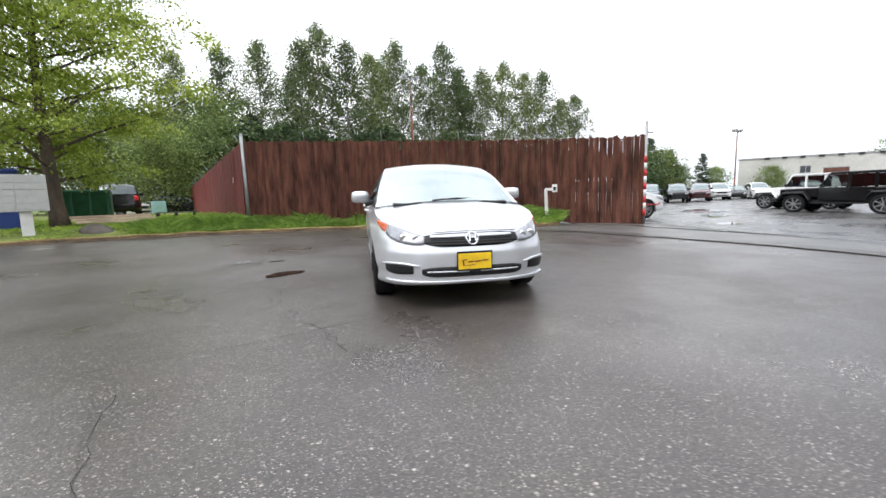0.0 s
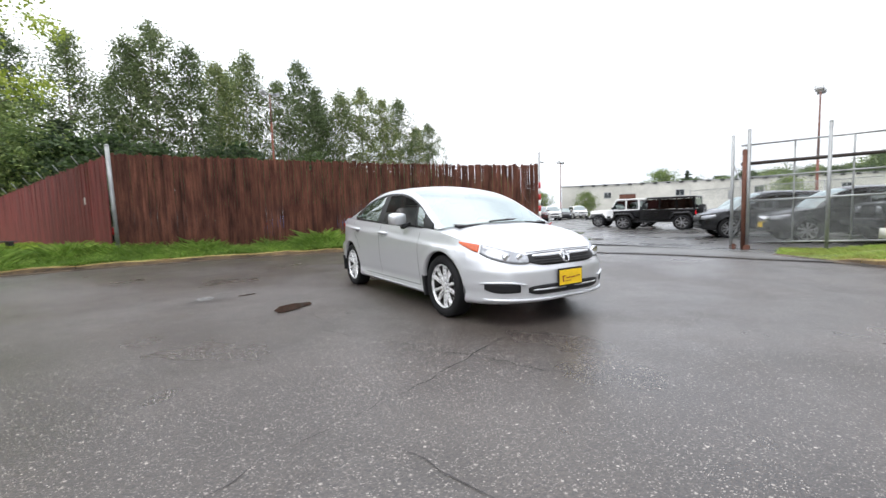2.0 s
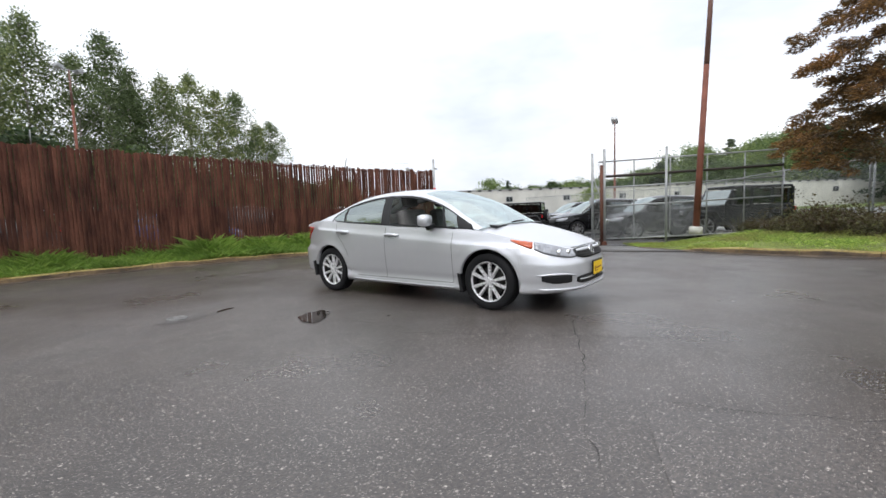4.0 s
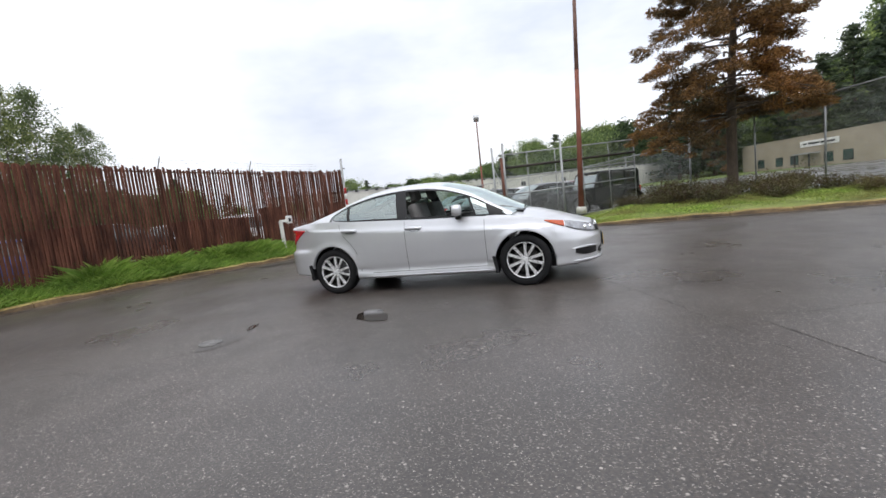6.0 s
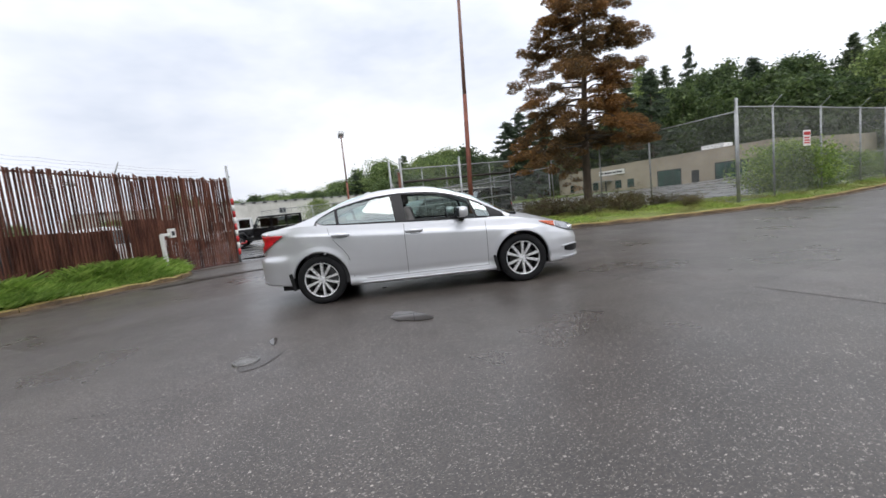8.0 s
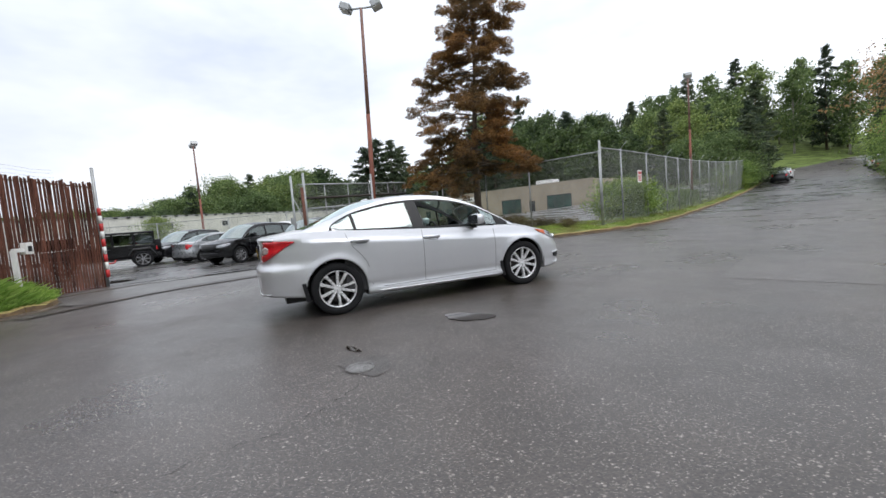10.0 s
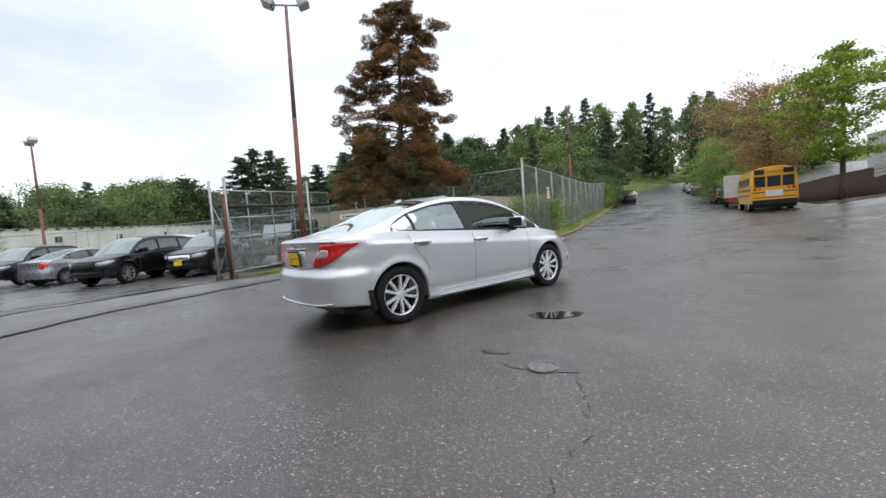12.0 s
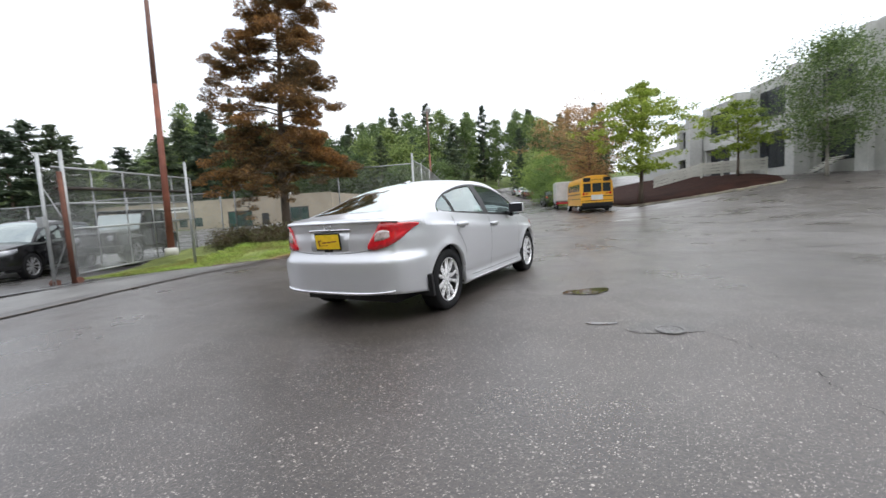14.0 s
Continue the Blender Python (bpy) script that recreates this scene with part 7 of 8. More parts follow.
parked_car("black_crossover", "black crossover parked on the lot near the gate", SUV, SUV_SPANS, M_BLACKPAINT, 16.0, 2.5, NW, 0.365)
parked_car("black_suv", "black upright SUV with chrome grille and yellow plate beside the gate", SUV, SUV_SPANS, M_BLACKPAINT, 14.9, -0.2, NW, 0.38, True, grille=M_CHROME)
off_roader("charcoal_boxy_suv", "charcoal boxy off-roader parked behind the chain-link gate", M_DARKGREY, 14.4, -2.7, NW)
parked_car("silver_parked_sedan", "pale silver sedan with red tail lights on the lot", SEDAN, SEDAN_SPANS, M_GREYCAR, 19.9, 4.2, NW + 175, 0.317)
parked_car("dark_parked_suv", "dark SUV parked far back on the lot", SUV, SUV_SPANS, M_BLACKPAINT, 23.4, 6.2, NW + 10, 0.365)
parked_car("white_parked_suv", "white SUV behind the black crossover", SUV, SUV_SPANS, M_WHITECAR, 19.2, 1.2, NW, 0.365)
parked_car("maroon_parked_suv", "maroon SUV on the lot behind the gate", SUV, SUV_SPANS, M_MAROON, 17.9, -1.2, NW, 0.365)
for k, (nm, lb, sh, sp, mt, x, y) in enumerate((("slate_crossover", "slate-blue crossover parked in the far row", SUV, SUV_SPANS, M_BLUECAR, 24.6, 28.6), ("dark_far_suv", "dark SUV parked in the far row", SUV, SUV_SPANS, M_BLACKPAINT, 28.2, 29.6),
                                               ("maroon_far_suv", "maroon SUV parked in the far row", SUV, SUV_SPANS, M_MAROON, 31.6, 30.6), ("white_far_suv", "white SUV parked in the far row", SUV, SUV_SPANS, M_WHITECAR, 35.6, 32.6),
                                               ("dark_far_sedan", "dark sedan parked in the far row", SEDAN, SEDAN_SPANS, M_DARKGREY, 39.0, 33.8), ("white_far_sedan", "white sedan parked in the far row", SUV, SUV_SPANS, M_WHITECAR, 42.6, 34.6))):
    parked_car(nm, lb, sh, sp, mt, x, y, -40 + 6 * (k % 2), 0.365 if sh is SUV else 0.317)
# behind the rusty fence
for nm, lb, sh, sp, mt, x, y, yaw in (("white_fenced_suv", "white SUV glimpsed between the fence slats", SUV, SUV_SPANS, M_WHITECAR, 9.4, 11.0, 80), ("dark_fenced_sedan", "charcoal sedan glimpsed between the fence slats", SEDAN, SEDAN_SPANS, M_DARKGREY, -3.0, 13.6, 85),
                                      ("blue_fenced_sedan", "blue sedan glimpsed between the fence slats", SEDAN, SEDAN_SPANS, M_BLUEVAN, 1.8, 13.4, 80), ("dark_fenced_suv", "charcoal SUV glimpsed between the fence slats", SUV, SUV_SPANS, M_DARKGREY, 9.9, 15.6, 80)):
    parked_car(nm, lb, sh, sp, mt, x, y, yaw, 0.365 if sh is SUV else 0.317)
# along the street
ST = 25
for nm, lb, sh, sp, mt, x, y, yaw in (("dark_street_sedan", "dark sedan parked by the street kerb", SEDAN, SEDAN_SPANS, M_DARKGREY, 25.0, -56.0, ST), ("white_street_sedan", "white sedan parked by the street kerb", SEDAN, SEDAN_SPANS, M_WHITECAR, 28.2, -63.0, ST),
                                      ("dark_street_suv", "dark SUV parked ahead of the white truck", SUV, SUV_SPANS, M_DARKGREY, 10.4, -46.0, ST), ("maroon_street_sedan", "maroon sedan parked up the street", SEDAN, SEDAN_SPANS, M_MAROON, 19.5, -66.0, ST), ("white_street_suv", "white SUV parked up the street", SUV, SUV_SPANS, M_WHITECAR, 22.5, -72.5, ST), ("grey_street_sedan", "grey sedan parked far up the street", SEDAN, SEDAN_SPANS, M_GREYCAR, 26.0, -80.0, ST)):
    parked_car(nm, lb, sh, sp, mt, x, y, yaw, 0.365 if sh is SUV else 0.317)

# yellow school bus, seen from behind (nose at -y)
M_BUS = paint("school_bus_yellow", (0.82, 0.40, 0.02), 0.0, 0.4)
bus = thing("school_bus", "short yellow school bus parked at the kerb, seen from behind", "bus", pose(3.35, -30.9, land(3.35, -30.9) + 0.01, 0, 0, ST - 3))
bm = bmesh.new()
prof = [(1.16, 0.45), (1.18, 0.9), (1.18, 1.7), (1.12, 2.2), (0.98, 2.5), (0.6, 2.64), (0.0, 2.68)]
prof = prof + [(-x, z) for x, z in prof[-2::-1]]
rings = [[bm.verts.new((x * s, y, z if s == 1 else 0.45 + (z - 0.45) * (0.985 if z > 1 else 1))) for x, z in prof] for y, s in ((3.0, 0.97), (2.93, 1), (-2.4, 1), (-2.5, 0.97))]
for a, b in zip(rings, rings[1:]):
    for k in range(len(prof) - 1):
        bm.faces.new((a[k], a[k + 1], b[k + 1], b[k]))
for r_ in (rings[0], rings[-1][::-1]):
    bm.faces.new(r_)
bmesh.ops.recalc_face_normals(bm, faces=bm.faces[:])
part("body", bm, M_BUS, bus)
part("bonnet", box(-0.95, 0.95, -3.5, -2.45, 0.5, 1.35, bevel=0.12), M_BUS, bus)
for x0, x1 in ((-0.98, -0.42), (-0.33, 0.33), (0.42, 0.98)):
    w_ = part("rear_window", box(x0, x1, 3.0, 3.02, 1.44, 2.08, bevel=0.008), M_BLACK, bus, "black-framed rear window")
    part("pane", box(x0 + 0.05, x1 - 0.05, 3.02, 3.026, 1.50, 2.02), M_WINDOW_DARK, w_)
for sgn in (1, -1):
    for k in range(5):
        w_ = part("side_window", box(sgn * 1.175 - 0.012, sgn * 1.175 + 0.012, 2.6 - k * 0.95 - 0.75, 2.6 - k * 0.95, 1.55, 2.05, bevel=0.005), M_WINDOW_DARK, bus)
    part("stripe", box(sgn * 1.18 - 0.012, sgn * 1.18 + 0.012, -2.3, 2.9, 1.28, 1.36), M_BLACK, bus, "black side stripe")
    part("stripe", box(sgn * 1.18 - 0.012, sgn * 1.18 + 0.012, -2.3, 2.9, 0.95, 1.0), M_BLACK, bus, "black side stripe")
    part("rear_lamp", tube([(sgn * 0.95, 2.98, 1.32), (sgn * 0.95, 3.02, 1.32)], 0.09, 14), M_REDLENS, bus, "round red rear lamp")
    part("rear_lamp", tube([(sgn * 0.72, 2.98, 1.32), (sgn * 0.72, 3.02, 1.32)], 0.07, 14), M_AMBER, bus, "round amber rear lamp")
    part("warning_lamp_box", box(sgn * 0.72 - 0.25, sgn * 0.72 + 0.25, 2.9, 3.05, 2.2, 2.5, bevel=0.02), M_BLACK, bus, "black warning-lamp box")
    for wy in (1.7, -2.6):
        wheel(bus, sgn * 1.0, wy, 0.4, 0.4, 0.26, sgn, 7)
part("rear_stripe", box(-1.1, 1.1, 3.0, 3.012, 1.08, 1.14), M_BLACK, bus, "black rear stripe")
part("rear_stripe", box(-1.1, 1.1, 3.0, 3.012, 0.78, 0.82), M_BLACK, bus, "black rear stripe")
part("notice_panel", box(-0.42, 0.42, 3.0, 3.016, 0.86, 1.22, bevel=0.003), M_WHITEPAINT, bus, "pale notice panel")
# black sheet added where only shade lies beneath the bus
part("rear_skirt", box(-1.12, 1.12, 2.55, 2.75, 0.16, 0.45, bevel=0.01), M_BLACK, bus, "black sheet standing for the shade under the bus")
part("bumper", box(-1.1, 1.1, 3.0, 3.16, 0.36, 0.66, bevel=0.03), M_BLACK, bus, "black rear bumper")
sign = part("name_board", box(-0.45, 0.45, 2.96, 3.03, 2.2, 2.46, bevel=0.01), M_BUS, bus)
txt = bpy.data.curves.new("bus_words", "FONT")
txt.body, txt.size, txt.align_x, txt.align_y, txt.extrude = "SCHOOL BUS", 0.15, "CENTER", "CENTER", 0.003
txt.materials.append(M_BLACK)
to = new("lettering", txt)
to.parent = bus
to.matrix_basis = pose(0, 3.034, 2.33, 90, 0, 180)

truck = thing("white_box_truck", "white box truck parked ahead of the school bus", "truck", pose(6.9, -38.5, land(6.9, -38.5) + 0.01, 0, 0, ST - 7))
part("cargo_box", box(-1.05, 1.05, -1.2, 2.4, 0.75, 2.55, bevel=0.03), M_WHITECAR, truck)
part("cab", box(-0.95, 0.95, -2.7, -1.25, 0.5, 1.9, bevel=0.15), M_WHITECAR, truck)
part("rear_door", box(-0.95, 0.95, 2.4, 2.43, 0.85, 2.45, bevel=0.005), M_WHITEPAINT, truck)
part("bumper", box(-1.0, 1.0, 2.3, 2.5, 0.45, 0.65, bevel=0.02), M_REDPAINT, truck, "red rear bumper")
for sgn in (1, -1):
    for wy in (1.3, -2.0):
        wheel(truck, sgn * 0.9, wy, 0.38, 0.38, 0.25, sgn, 7)
    part("rear_lamp", box(sgn * 0.9 - 0.08, sgn * 0.9 + 0.08, 2.5, 2.52, 0.48, 0.6, bevel=0.006), M_REDLENS, truck, "red rear lamp")


# ---------------------------------------------------------------- street surface details
M_WATER = material("puddle_water", (0.030, 0.024, 0.020), 0.03, vary=0.3, scale=2, spec=0.5)
M_CRACK = material("open_crack", (0.022, 0.021, 0.02), 0.7, vary=0.4, scale=8, bump=0.4)
M_PATCH = asphalt_material("patched_asphalt", (0.046, 0.041, 0.038), (0.26, 0.24, 0.22), 0.36)
M_IRON = material("cast_iron", (0.20, 0.195, 0.19), 0.5, metal=0.3, vary=0.3, scale=20, bump=0.4, bump_scale=80)
M_GUTTER = material("gutter_concrete", (0.115, 0.110, 0.102), 0.38, vary=0.3, scale=1.5, fine=30, bump=0.3)


def blob(cx, cy, rx, ry, turn, z, seed, n=52, rough=0.22):
    """An irregular flat outline filled with faces, following the ground."""
    rng = random.Random(seed)
    ph = [rng.uniform(0, math.tau) for _ in range(4)]
    bm = bmesh.new()
    mid = bm.verts.new((cx, cy, land(cx, cy) + z))
    ring = []
    for k in range(n):
        a = k * math.tau / n
        r = 1 + rough * (math.sin(2 * a + ph[0]) * 0.5 + math.sin(3 * a + ph[1]) * 0.5 + math.sin(7 * a + ph[2]) * 0.25)
        u, v = rx * r * math.cos(a), ry * r * math.sin(a)
        x, y = cx + u * math.cos(turn) - v * math.sin(turn), cy + u * math.sin(turn) + v * math.cos(turn)
        ring.append(bm.verts.new((x, y, land(x, y) + z)))
    for k in range(n):
        bm.faces.new((mid, ring[k], ring[(k + 1) % n]))
    return bm


def puddle(label, cx, cy, rx, ry, turn, seed, z=0.006):
    t_ = radians(turn)
    tagged(mesh_object("puddle", blob(cx, cy, rx, ry, t_, z, seed), M_WATER), label, "puddle", kind="structure")


drain = thing("storm_puddle", "dark sunken storm drain brimming with rainwater", "puddle")
part("water", blob(-2.02, 0.2, 0.25, 0.17, 0.7, 0.008, 3), M_WATER, drain, "still rainwater")
cover = thing("valve_cover", "small round cast-iron valve cover in patched asphalt", "cover")
part("patch", blob(-2.82, 1.49, 0.24, 0.19, 0.3, 0.004, 8, 16, 0.3), M_PATCH, cover, "darker asphalt patch")
part("ring", tube([(-2.88 + 0.100 * math.cos(a), 1.55 + 0.100 * math.sin(a), 0.006) for a in np.linspace(0, math.tau, 29)], 0.011, 6), M_IRON, cover, "pale worn iron ring")
part("lid", tube([(-2.88, 1.55, 0.0), (-2.88, 1.55, 0.007)], 0.088, 24), M_IRON, cover)
for k in range(5):
    part("lid_rib", box(-0.062, 0.062, -0.004, 0.004, 0.007, 0.009, m=pose(-2.88, 1.55 + (k - 2) * 0.026, 0, 0, 0, 0)), M_IRON, cover)
puddle("thin sheet of rainwater beside the valve cover", -2.36, 1.50, 0.12, 0.035, 20, 12)
puddle("shallow rain puddle on the lot", 14.6, 10.6, 1.2, 0.6, 40, 21, 0.014)
puddle("shallow rain puddle on the lot", 17.2, 14.2, 2.0, 1.0, 45, 22, 0.014)
puddle("long rain puddle along the gate threshold", 7.2, 3.1, 1.9, 0.16, -66, 23, 0.024)
puddle("rain puddle by the gate threshold", 11.2, 6.9, 0.9, 0.5, -40, 24, 0.014)


def crack(pts, width, seed, label="thin dark crack in the asphalt"):
    rng = random.Random(seed)
    line = []
    n = (len(pts) - 1) * 9
    for i in range(n + 1):
        p = smooth_curve(pts, i * (len(pts) - 1) / n)
        line.append(Vector((p[0] + rng.uniform(-1, 1) * 0.03, p[1] + rng.uniform(-1, 1) * 0.03, 0)))
    bm = bmesh.new()
    rows = []
    for i, p in enumerate(line):
        d = (line[min(n, i + 1)] - line[max(0, i - 1)]).normalized()
        w = width * max(0.05, rng.uniform(-0.5, 1.0)) / 2
        o = Vector((-d.y, d.x, 0)) * w
        z = land(p.x, p.y) + 0.004
        rows.append((bm.verts.new((p.x + o.x, p.y + o.y, z)), bm.verts.new((p.x - o.x, p.y - o.y, z))))
    for a, b in zip(rows, rows[1:]):
        bm.faces.new((a[0], a[1], b[1], b[0]))
    tagged(mesh_object("asphalt_crack", bm, M_CRACK), label, "crack", kind="structure")


crack([(-2.0, -1.1), (-1.65, -1.83), (-1.4, -2.34), (-1.17, -2.8), (-0.97, -3.2), (-0.68, -3.5)], 0.007, 1)
crack([(-1.07, -3.06), (-1.5, -2.1), (-1.81, -1.36), (-1.94, -0.3)], 0.006, 3)
crack([(-1.76, 0.93), (-2.2, 1.48), (-2.5, 1.66)], 0.006, 4)
crack([(-3.1, 1.5), (-3.35, 1.8), (-3.55, 2.05), (-3.66, 2.4), (-3.78, 2.85)], 0.007, 5)
crack([(-0.7, -2.24), (-1.8, -2.7), (-2.87, -3.1), (-4.23, -3.89), (-7.0, -5.6)], 0.008, 6, "long seam between two asphalt layers")
crack([(-2.3, -3.3), (-1.89, -4.45), (-1.1, -6.17), (0.2, -9.0)], 0.008, 7, "long seam between two asphalt layers")

# gutter across the gateway
gutter = thing("gateway_gutter", "shallow concrete gutter with worn dark joints across the gateway", "gutter", kind="structure")
GL = [(2.7, 5.75), (3.65, 4.92), (4.42, 4.0), (5.0, 2.7), (5.5, 1.5), (5.95, 0.2), (6.2, -1.2), (6.5, -2.4)]
for name, o0, o1, mt, z, t0, t1 in (("gutter_joint", -0.02, 0.03, M_LITTER, 0.018, 0, 70), ("gutter_bed", 0.03, 0.34, M_PATCH, 0.016, 0, 70), ("gutter_joint", 0.34, 0.38, M_PATCH, 0.018, 3, 70), ("gutter_bed", 0.38, 2.30, M_GUTTER, 0.016, 8, 70),
                                    ("silt_line", 2.30, 2.52, M_LITTER, 0.019, 12, 44), ("gutter_bed", 2.52, 2.86, M_GUTTER, 0.018, 12, 70), ("gutter_joint", 2.86, 2.89, M_LITTER, 0.019, 12, 70)):
    bm = bmesh.new()
    rows = []
    for i in range(t0, t1 + 1):
        p = smooth_curve(GL, i / 10)
        d = smooth_curve(GL, min(7, i / 10 + 0.1)) - smooth_curve(GL, max(0, i / 10 - 0.1))
        nx, ny = -d[1] / np.linalg.norm(d), d[0] / np.linalg.norm(d)
        wob = 0.014 * math.sin(i * 0.9) + 0.012 * math.sin(i * 0.37)
        thin = 0.35 + 0.65 * abs(math.sin(i * 0.31)) if name == "silt_line" else 1.0
        rows.append([bm.verts.new((p[0] + nx * (o - 0.15 + wob), p[1] + ny * (o - 0.15 + wob), land(p[0] + nx * o, p[1] + ny * o) + z)) for o in (o0, o0 + (o1 - o0) * thin / 2, o0 + (o1 - o0) * thin)])
    for a, b in zip(rows, rows[1:]):
        for k in range(2):
            bm.faces.new((a[k], a[k + 1], b[k + 1], b[k]))
    part(name, bm, mt, gutter)
# older, paler and smoother asphalt beyond the seam
OLD = [(-13.0, -9.4), (-7.0, -5.6), (-4.23, -3.89), (-2.45, -3.25), (-1.89, -4.45), (-1.1, -6.17), (0.2, -9.0), (2.0, -14.0)]
OLD_FAR = [(-16.0, -14.0), (-12.0, -20.0), (-9.0, -24.0), (-5.0, -26.0), (-2.0, -26.0), (0.0, -26.0), (2.0, -26.0), (4.0, -26.0)]
bm = bmesh.new()
cols = []
for i in range(43):
    a, b = (np.array(OLD[int(min(6, i // 6))]) * (1 - (i / 6 - min(6, i // 6))) + np.array(OLD[int(min(6, i // 6)) + 1]) * (i / 6 - min(6, i // 6))), smooth_curve(OLD_FAR, i / 6)
    cols.append([bm.verts.new((*(a + (b - a) * k / 20), land(*(a + (b - a) * k / 20)) + 0.003)) for k in range(21)])
for c0, c1 in zip(cols, cols[1:]):
    for k in range(20):
        bm.faces.new((c0[k], c1[k], c1[k + 1], c0[k + 1]))
bmesh.ops.recalc_face_normals(bm, faces=bm.faces[:])
tagged(mesh_object("older_road_surface", bm, asphalt_material("older_asphalt", (0.063, 0.0555, 0.051), (0.31, 0.28, 0.25), 0.35)), "older paler asphalt with a ragged seam", "road", kind="structure")


# ---------------------------------------------------------------- grass
def bank_point(line, far, rise, t, dist, taper=(-2, -1)):
    a, b = smooth_curve(line, t), smooth_curve(far, t * (len(far) - 1) / (len(line) - 1))
    n = np.linalg.norm(b - a)
    d = (b - a) / max(1e-6, n)
    if dist > n - 0.12:
        return None
    p = a + d * (0.12 + dist)
    return p[0], p[1], land(p[0], p[1]) + (0.115 + rise * ease(0, 1.6, dist)) * max(0.12, ease(*taper, t))


def grass(name, label, spots, mat, seed):
    """Blades at spots of (x, y, z, height)."""
    rng = np.random.default_rng(seed)
    s = np.array(spots)
    n = len(s)
    az = rng.uniform(0, math.tau, n)
    side = np.stack((np.cos(az), np.sin(az), np.zeros(n)), 1)
    lean = rng.normal(size=(n, 3)) * 0.42
    lean[:, 2] = 1
    h = s[:, 3:4] * rng.uniform(0.5, 1.25, (n, 1))
    w = rng.uniform(0.004, 0.010, (n, 1))
    base = s[:, :3] - np.array((0, 0, 0.03))
    v = np.stack((base - side * w, base + side * w, base + lean * h * 0.55 + side * w * 0.7, base + lean * h * np.array((1.5, 1.5, 0.9))), 1)
    me = bpy.data.meshes.new(name)
    me.vertices.add(n * 4)
    me.vertices.foreach_set("co", v.reshape(-1))
    me.loops.add(n * 6)
    me.loops.foreach_set("vertex_index", (np.arange(n)[:, None] * 4 + np.array([[0, 1, 2, 0, 2, 3]])).reshape(-1).astype(np.int32))
    me.polygons.add(n * 2)
    me.polygons.foreach_set("loop_start", np.arange(0, n * 6, 3, dtype=np.int32))
    me.polygons.foreach_set("loop_total", np.full(n * 2, 3, dtype=np.int32))
    me.update(calc_edges=True)
    me.materials.append(mat)
    return tagged(new(name, me), label, "grass", kind="stuff")


rg = random.Random(9)


def scatter(line, far, rise, t0, t1, n, deep, tall, tall_far, taper=(-2, -1)):
    out = []
    while len(out) < n:
        t = rg.uniform(t0, t1)
        d = deep * rg.random()
        p = bank_point(line, far, rise, t, d, taper)
        if p is None:
            if rg.random() < 0.5:
                n -= 1
            continue
        clump = 0.55 + 0.9 * max(0.0, noise.noise((p[0] * 0.9, p[1] * 0.9, 3.0)) + 0.35)
        out.append((*p, (tall + (tall_far - tall) * d / deep) * clump))
    return out


grass("grass_strip", "lush bright green grass below the rusty fence", scatter(KERB_N, BANK_N_FAR, 0.22, 2.6, 8.95, 84000, 1.2, 0.14, 0.34), M_GRASS, 1)
grass("grass_field", "rough green grass beside the red fence", scatter(KERB_N, BANK_N_FAR, 0.22, 0.8, 4.6, 42000, 9.0, 0.10, 0.22), M_GRASS, 2)
grass("verge_grass", "patchy yellow-green grass and weeds on the verge", scatter(KERB_E, BANK_E_FAR, 0.12, 0.15, 6.2, 50000, 3.4, 0.07, 0.15, (0.3, 2.2)), M_VERGE, 3)
grass("street_verge_grass", "thin grass along the street fence", scatter(KERB_E, BANK_E_FAR, 0.12, 5.2, 10.4, 22000, 1.6, 0.07, 0.14, (0.3, 2.2)), M_VERGE, 4)


# ---------------------------------------------------------------- clutter on the grass
def g_z(x, y, up=0.33):
    return land(x, y) + up


M_BLUEBIN = material("blue_plastic", (0.02, 0.05, 0.22), 0.5, vary=0.2)
M_GREENBIN = material("dark_green_steel", (0.014, 0.085, 0.050), 0.5, vary=0.3, scale=3, bump=0.15)
M_PLANK = material("weathered_plank", (0.58, 0.44, 0.32), 0.85, vary=0.35, scale=4, fine=30, stretch=(0.3, 3, 3))
M_AQUA = material("pale_aqua_sheet", (0.42, 0.68, 0.66), 0.5, vary=0.15)
M_ROCK = material("rough_stone", (0.11, 0.095, 0.08), 0.9, vary=0.4, scale=4, bump=0.8, bump_scale=12)

mail = thing("mailbox_cluster", "grey cluster mailbox on a pale pedestal by the kerb", "mailbox", pose(-10.05, 7.9, g_z(-10.05, 7.9, 0.1), 0, 0, 33))
part("pedestal", box(-0.13, 0.13, -0.11, 0.11, 0.0, 0.8, bevel=0.02), M_WHITEPAINT, mail, "pale steel pedestal")
mb = part("cabinet", box(-0.5, 0.5, -0.22, 0.22, 0.78, 1.78, bevel=0.02), M_OFFICE_WALL, mail)
for r_ in range(5):
    for c_ in range(3):
        d_ = part("mail_door", box(-0.46 + c_ * 0.31, -0.17 + c_ * 0.31, -0.232, -0.222, 0.84 + r_ * 0.18, 1.0 + r_ * 0.18, bevel=0.003), M_OFFICE_WALL, mb)
bin_ = thing("blue_skip", "dark blue plastic bin on the grass", "bin", pose(-11.9, 9.3, g_z(-11.9, 9.3), 0, 0, 30))
part("tub", box(-0.7, 0.7, -0.5, 0.5, 0.0, 1.72, bevel=0.06), M_BLUEBIN, bin_)
part("lid", box(-0.74, 0.74, -0.54, 0.54, 1.72, 1.82, bevel=0.03), M_BLUEBIN, bin_)
skip = thing("green_dumpster", "dark green steel dumpster beside the maple", "dumpster", pose(-12.15, 14.2, g_z(-12.15, 14.2, 0.3), 0, 0, 24))
bm = bmesh.new()
add_box(bm, -0.92, 0.92, -0.85, 0.85, 0.1, 1.25)
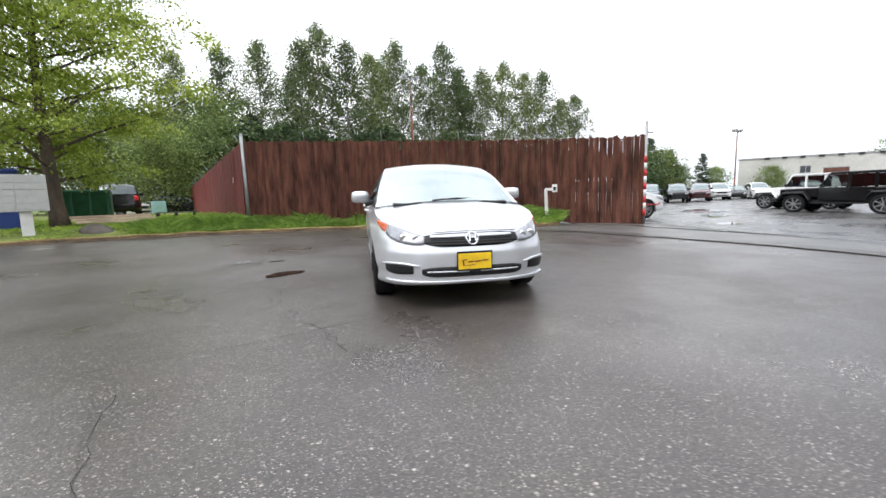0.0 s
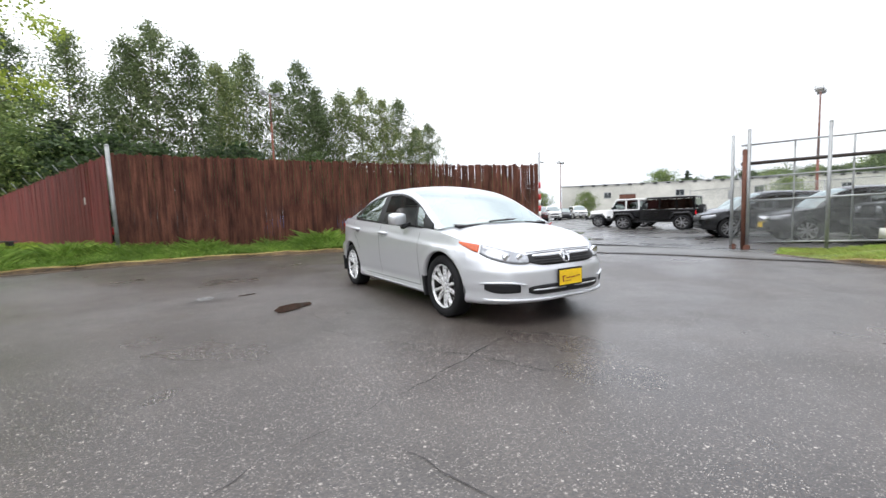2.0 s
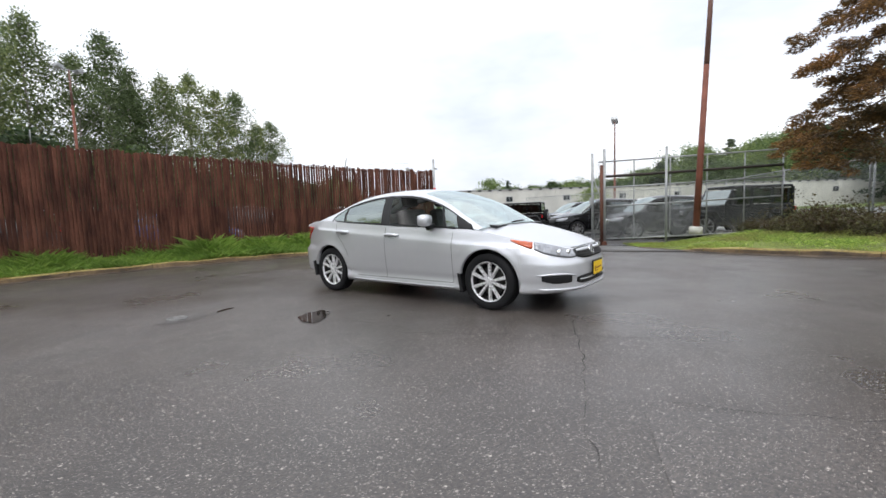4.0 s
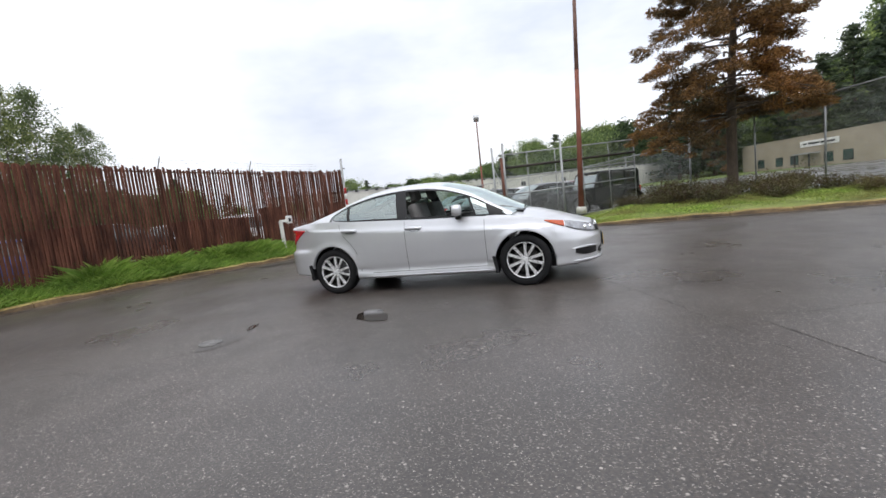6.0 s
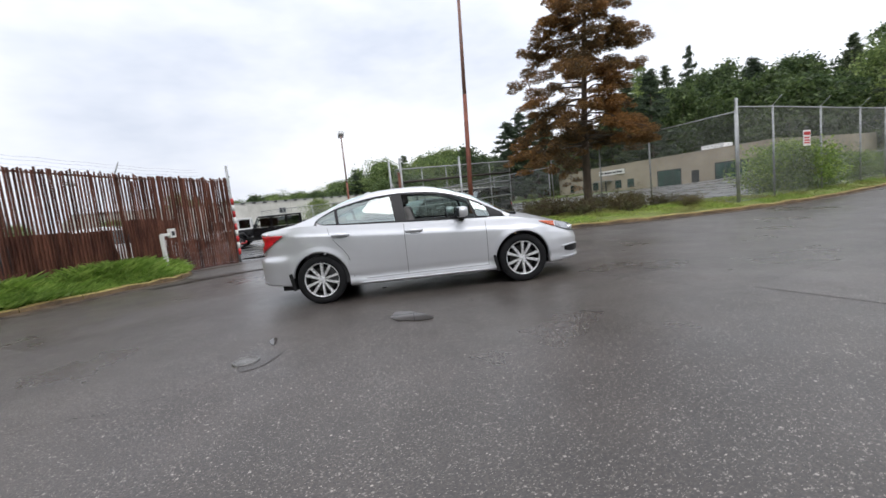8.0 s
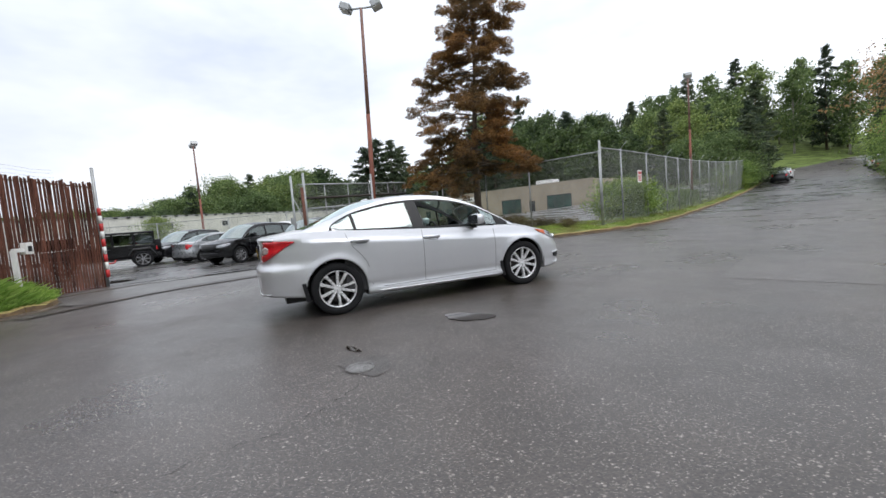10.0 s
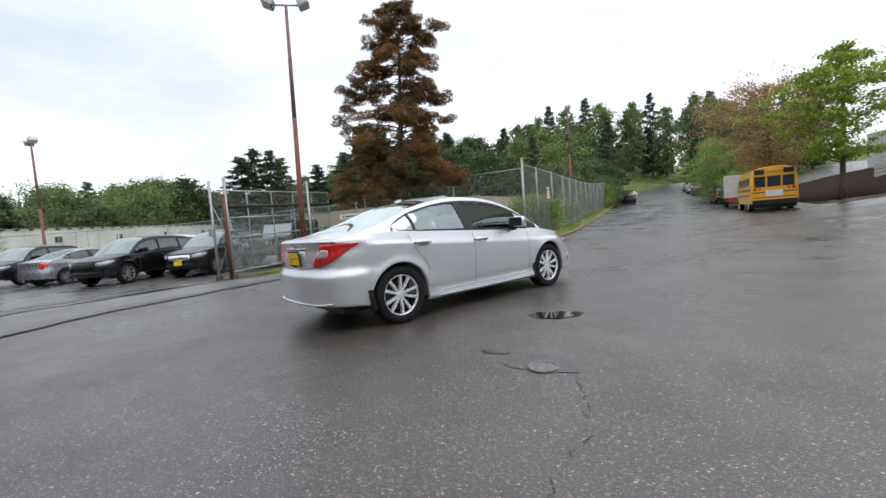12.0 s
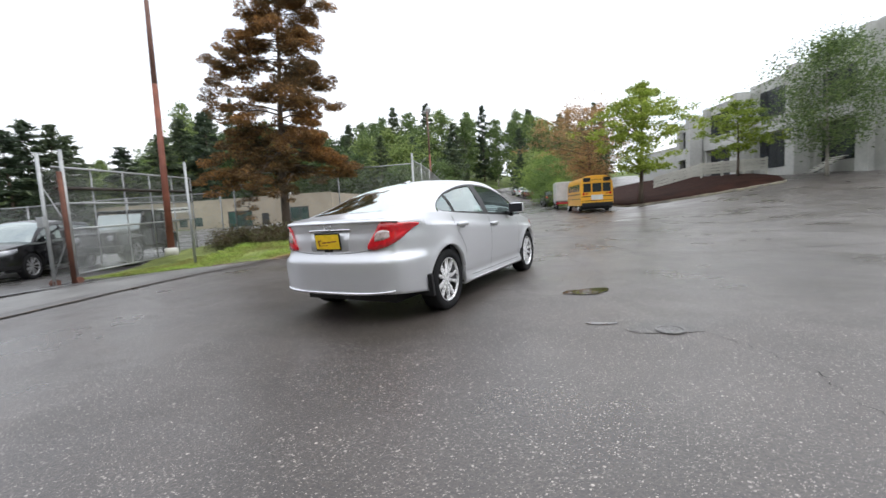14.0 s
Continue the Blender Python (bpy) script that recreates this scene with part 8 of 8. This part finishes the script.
for v in bm.verts:
    if v.co.z < 0.5 and v.co.y < 0:
        v.co.y += 0.2
part("tub", bm, M_GREENBIN, skip)
for k in range(4):
    part("rib", box(-0.88 + k * 0.56, -0.80 + k * 0.56, -0.9, -0.8, 0.2, 1.2, bevel=0.01), M_GREENBIN, skip)
part("rim", box(-0.98, 0.98, -0.92, -0.82, 1.2, 1.3, bevel=0.02), M_GREENBIN, skip)
for k in range(3):
    pl = thing("timber_plank", "weathered timber plank lying on the grass", "plank", pose(-8.6 - 0.3 * k, 9.6 + 0.35 * k, g_z(-8.6, 9.6, 0.44 + 0.075 * k), 0, 0, 18 + 5 * k), group="timber planks")
    part("board", box(-1.1, 1.1, -0.14, 0.14, 0, 0.07, bevel=0.006), M_PLANK, pl)
pal = thing("dark_pallet", "dark wooden pallet lying in the grass", "pallet", pose(-8.3, 13.2, g_z(-8.3, 13.2, 0.5), 0, 0, 20))
for k in range(5):
    part("slat", box(-0.75, 0.75, -0.5 + k * 0.22, -0.4 + k * 0.22, 0.12, 0.14, bevel=0.003), M_DARK, pal)
for k in range(3):
    part("bearer", box(-0.7 + k * 0.62, -0.6 + k * 0.62, -0.5, 0.48, 0.0, 0.12, bevel=0.004), M_DARK, pal)
aq = thing("yard_board", "pale aqua board propped on two short legs in the grass", "board", pose(-10.3, 16.4, g_z(-10.3, 16.4), 0, 0, 20))
part("panel", box(-0.3, 0.3, -0.02, 0.02, 0.2, 0.78, bevel=0.006), M_AQUA, aq)
for s in (-0.22, 0.22):
    part("leg", box(s - 0.02, s + 0.02, 0.02, 0.05, 0.0, 0.6), M_DARK, aq)
bm = bmesh.new()
bmesh.ops.create_icosphere(bm, subdivisions=3, radius=0.36)
for v in bm.verts:
    n_ = noise.noise(v.co * 3.1) * 0.09
    v.co = Vector((v.co.x * 1.25, v.co.y, v.co.z * 0.7)) * (1 + n_ / 0.36)
rock = tagged(mesh_object("rock", bm, M_ROCK, True), "rounded brown rock at the edge of the grass", "rock")
rock.matrix_basis = pose(-8.6, 8.35, g_z(-8.6, 8.35, 0.2))
field_suv = parked_car("dark_pickup", "dark SUV parked beyond the grass behind the dumpster", SUV, SUV_SPANS, M_BLACKPAINT, -13.6, 19.8, 206, 0.365)
field_suv.location.z += 0.33
for nm, x, y, yaw, mt in (("fenced_suv", 1.5, 17.5, 84, M_DARKGREY), ("fenced_suv", 6.2, 15.8, 78, M_BLACKPAINT), ("fenced_suv", -3.2, 19.0, 88, M_MAROON)):
    parked_car(nm, "dark SUV parked behind the rusty slat fence", SUV, SUV_SPANS, mt, x, y, yaw, 0.365)
for nm, x, y, yaw, w_, h_ in (("plywood_sheet", 3.15, 7.98, -14, 1.25, 0.95), ("plywood_sheet", 4.25, 7.72, -15, 0.95, 0.92), ("plywood_sheet", 5.55, 7.32, -20, 0.9, 1.15), ("plywood_sheet", 0.4, 8.55, -11, 1.6, 1.05), ("plywood_sheet", -1.6, 8.95, -9, 1.3, 1.0)):
    pn = thing(nm, "rust-brown plywood sheet leaning behind the slat fence", "plywood", pose(x, y, land(x, y) + 0.2, -8, 0, yaw), group="plywood sheets behind the fence")
    part("sheet", box(-w_ / 2, w_ / 2, -0.015, 0.015, 0.0, h_ + 0.25, bevel=0.004), M_RUST, pn)
    part("batten", box(-w_ / 2, w_ / 2, -0.045, -0.015, h_ * 0.4, h_ * 0.4 + 0.09, bevel=0.004), M_RUST, pn)
parked_car("dark_field_suv", "dark SUV parked far behind the grass", SUV, SUV_SPANS, M_DARKGREY, -14.2, 30.0, 80, 0.365)
parked_car("pale_field_van", "pale SUV parked behind the dark one", SUV, SUV_SPANS, M_WHITECAR, -17.5, 27.0, 70, 0.365)
sgn_ = thing("fence_notice", "white and red notice board on the street fence", "sign", pose(8.55, -14.3, 2.15, 0, 0, -68))
bd_ = part("board", box(-0.24, 0.24, -0.02, 0.0, -0.28, 0.28, bevel=0.004), M_WHITEPAINT, sgn_)
part("bar", box(-0.2, 0.2, -0.026, -0.02, 0.1, 0.22), M_REDPAINT, bd_)
for k in range(3):
    part("bar", box(-0.18, 0.16, -0.026, -0.02, -0.02 - k * 0.09, 0.03 - k * 0.09), M_REDPAINT, bd_)
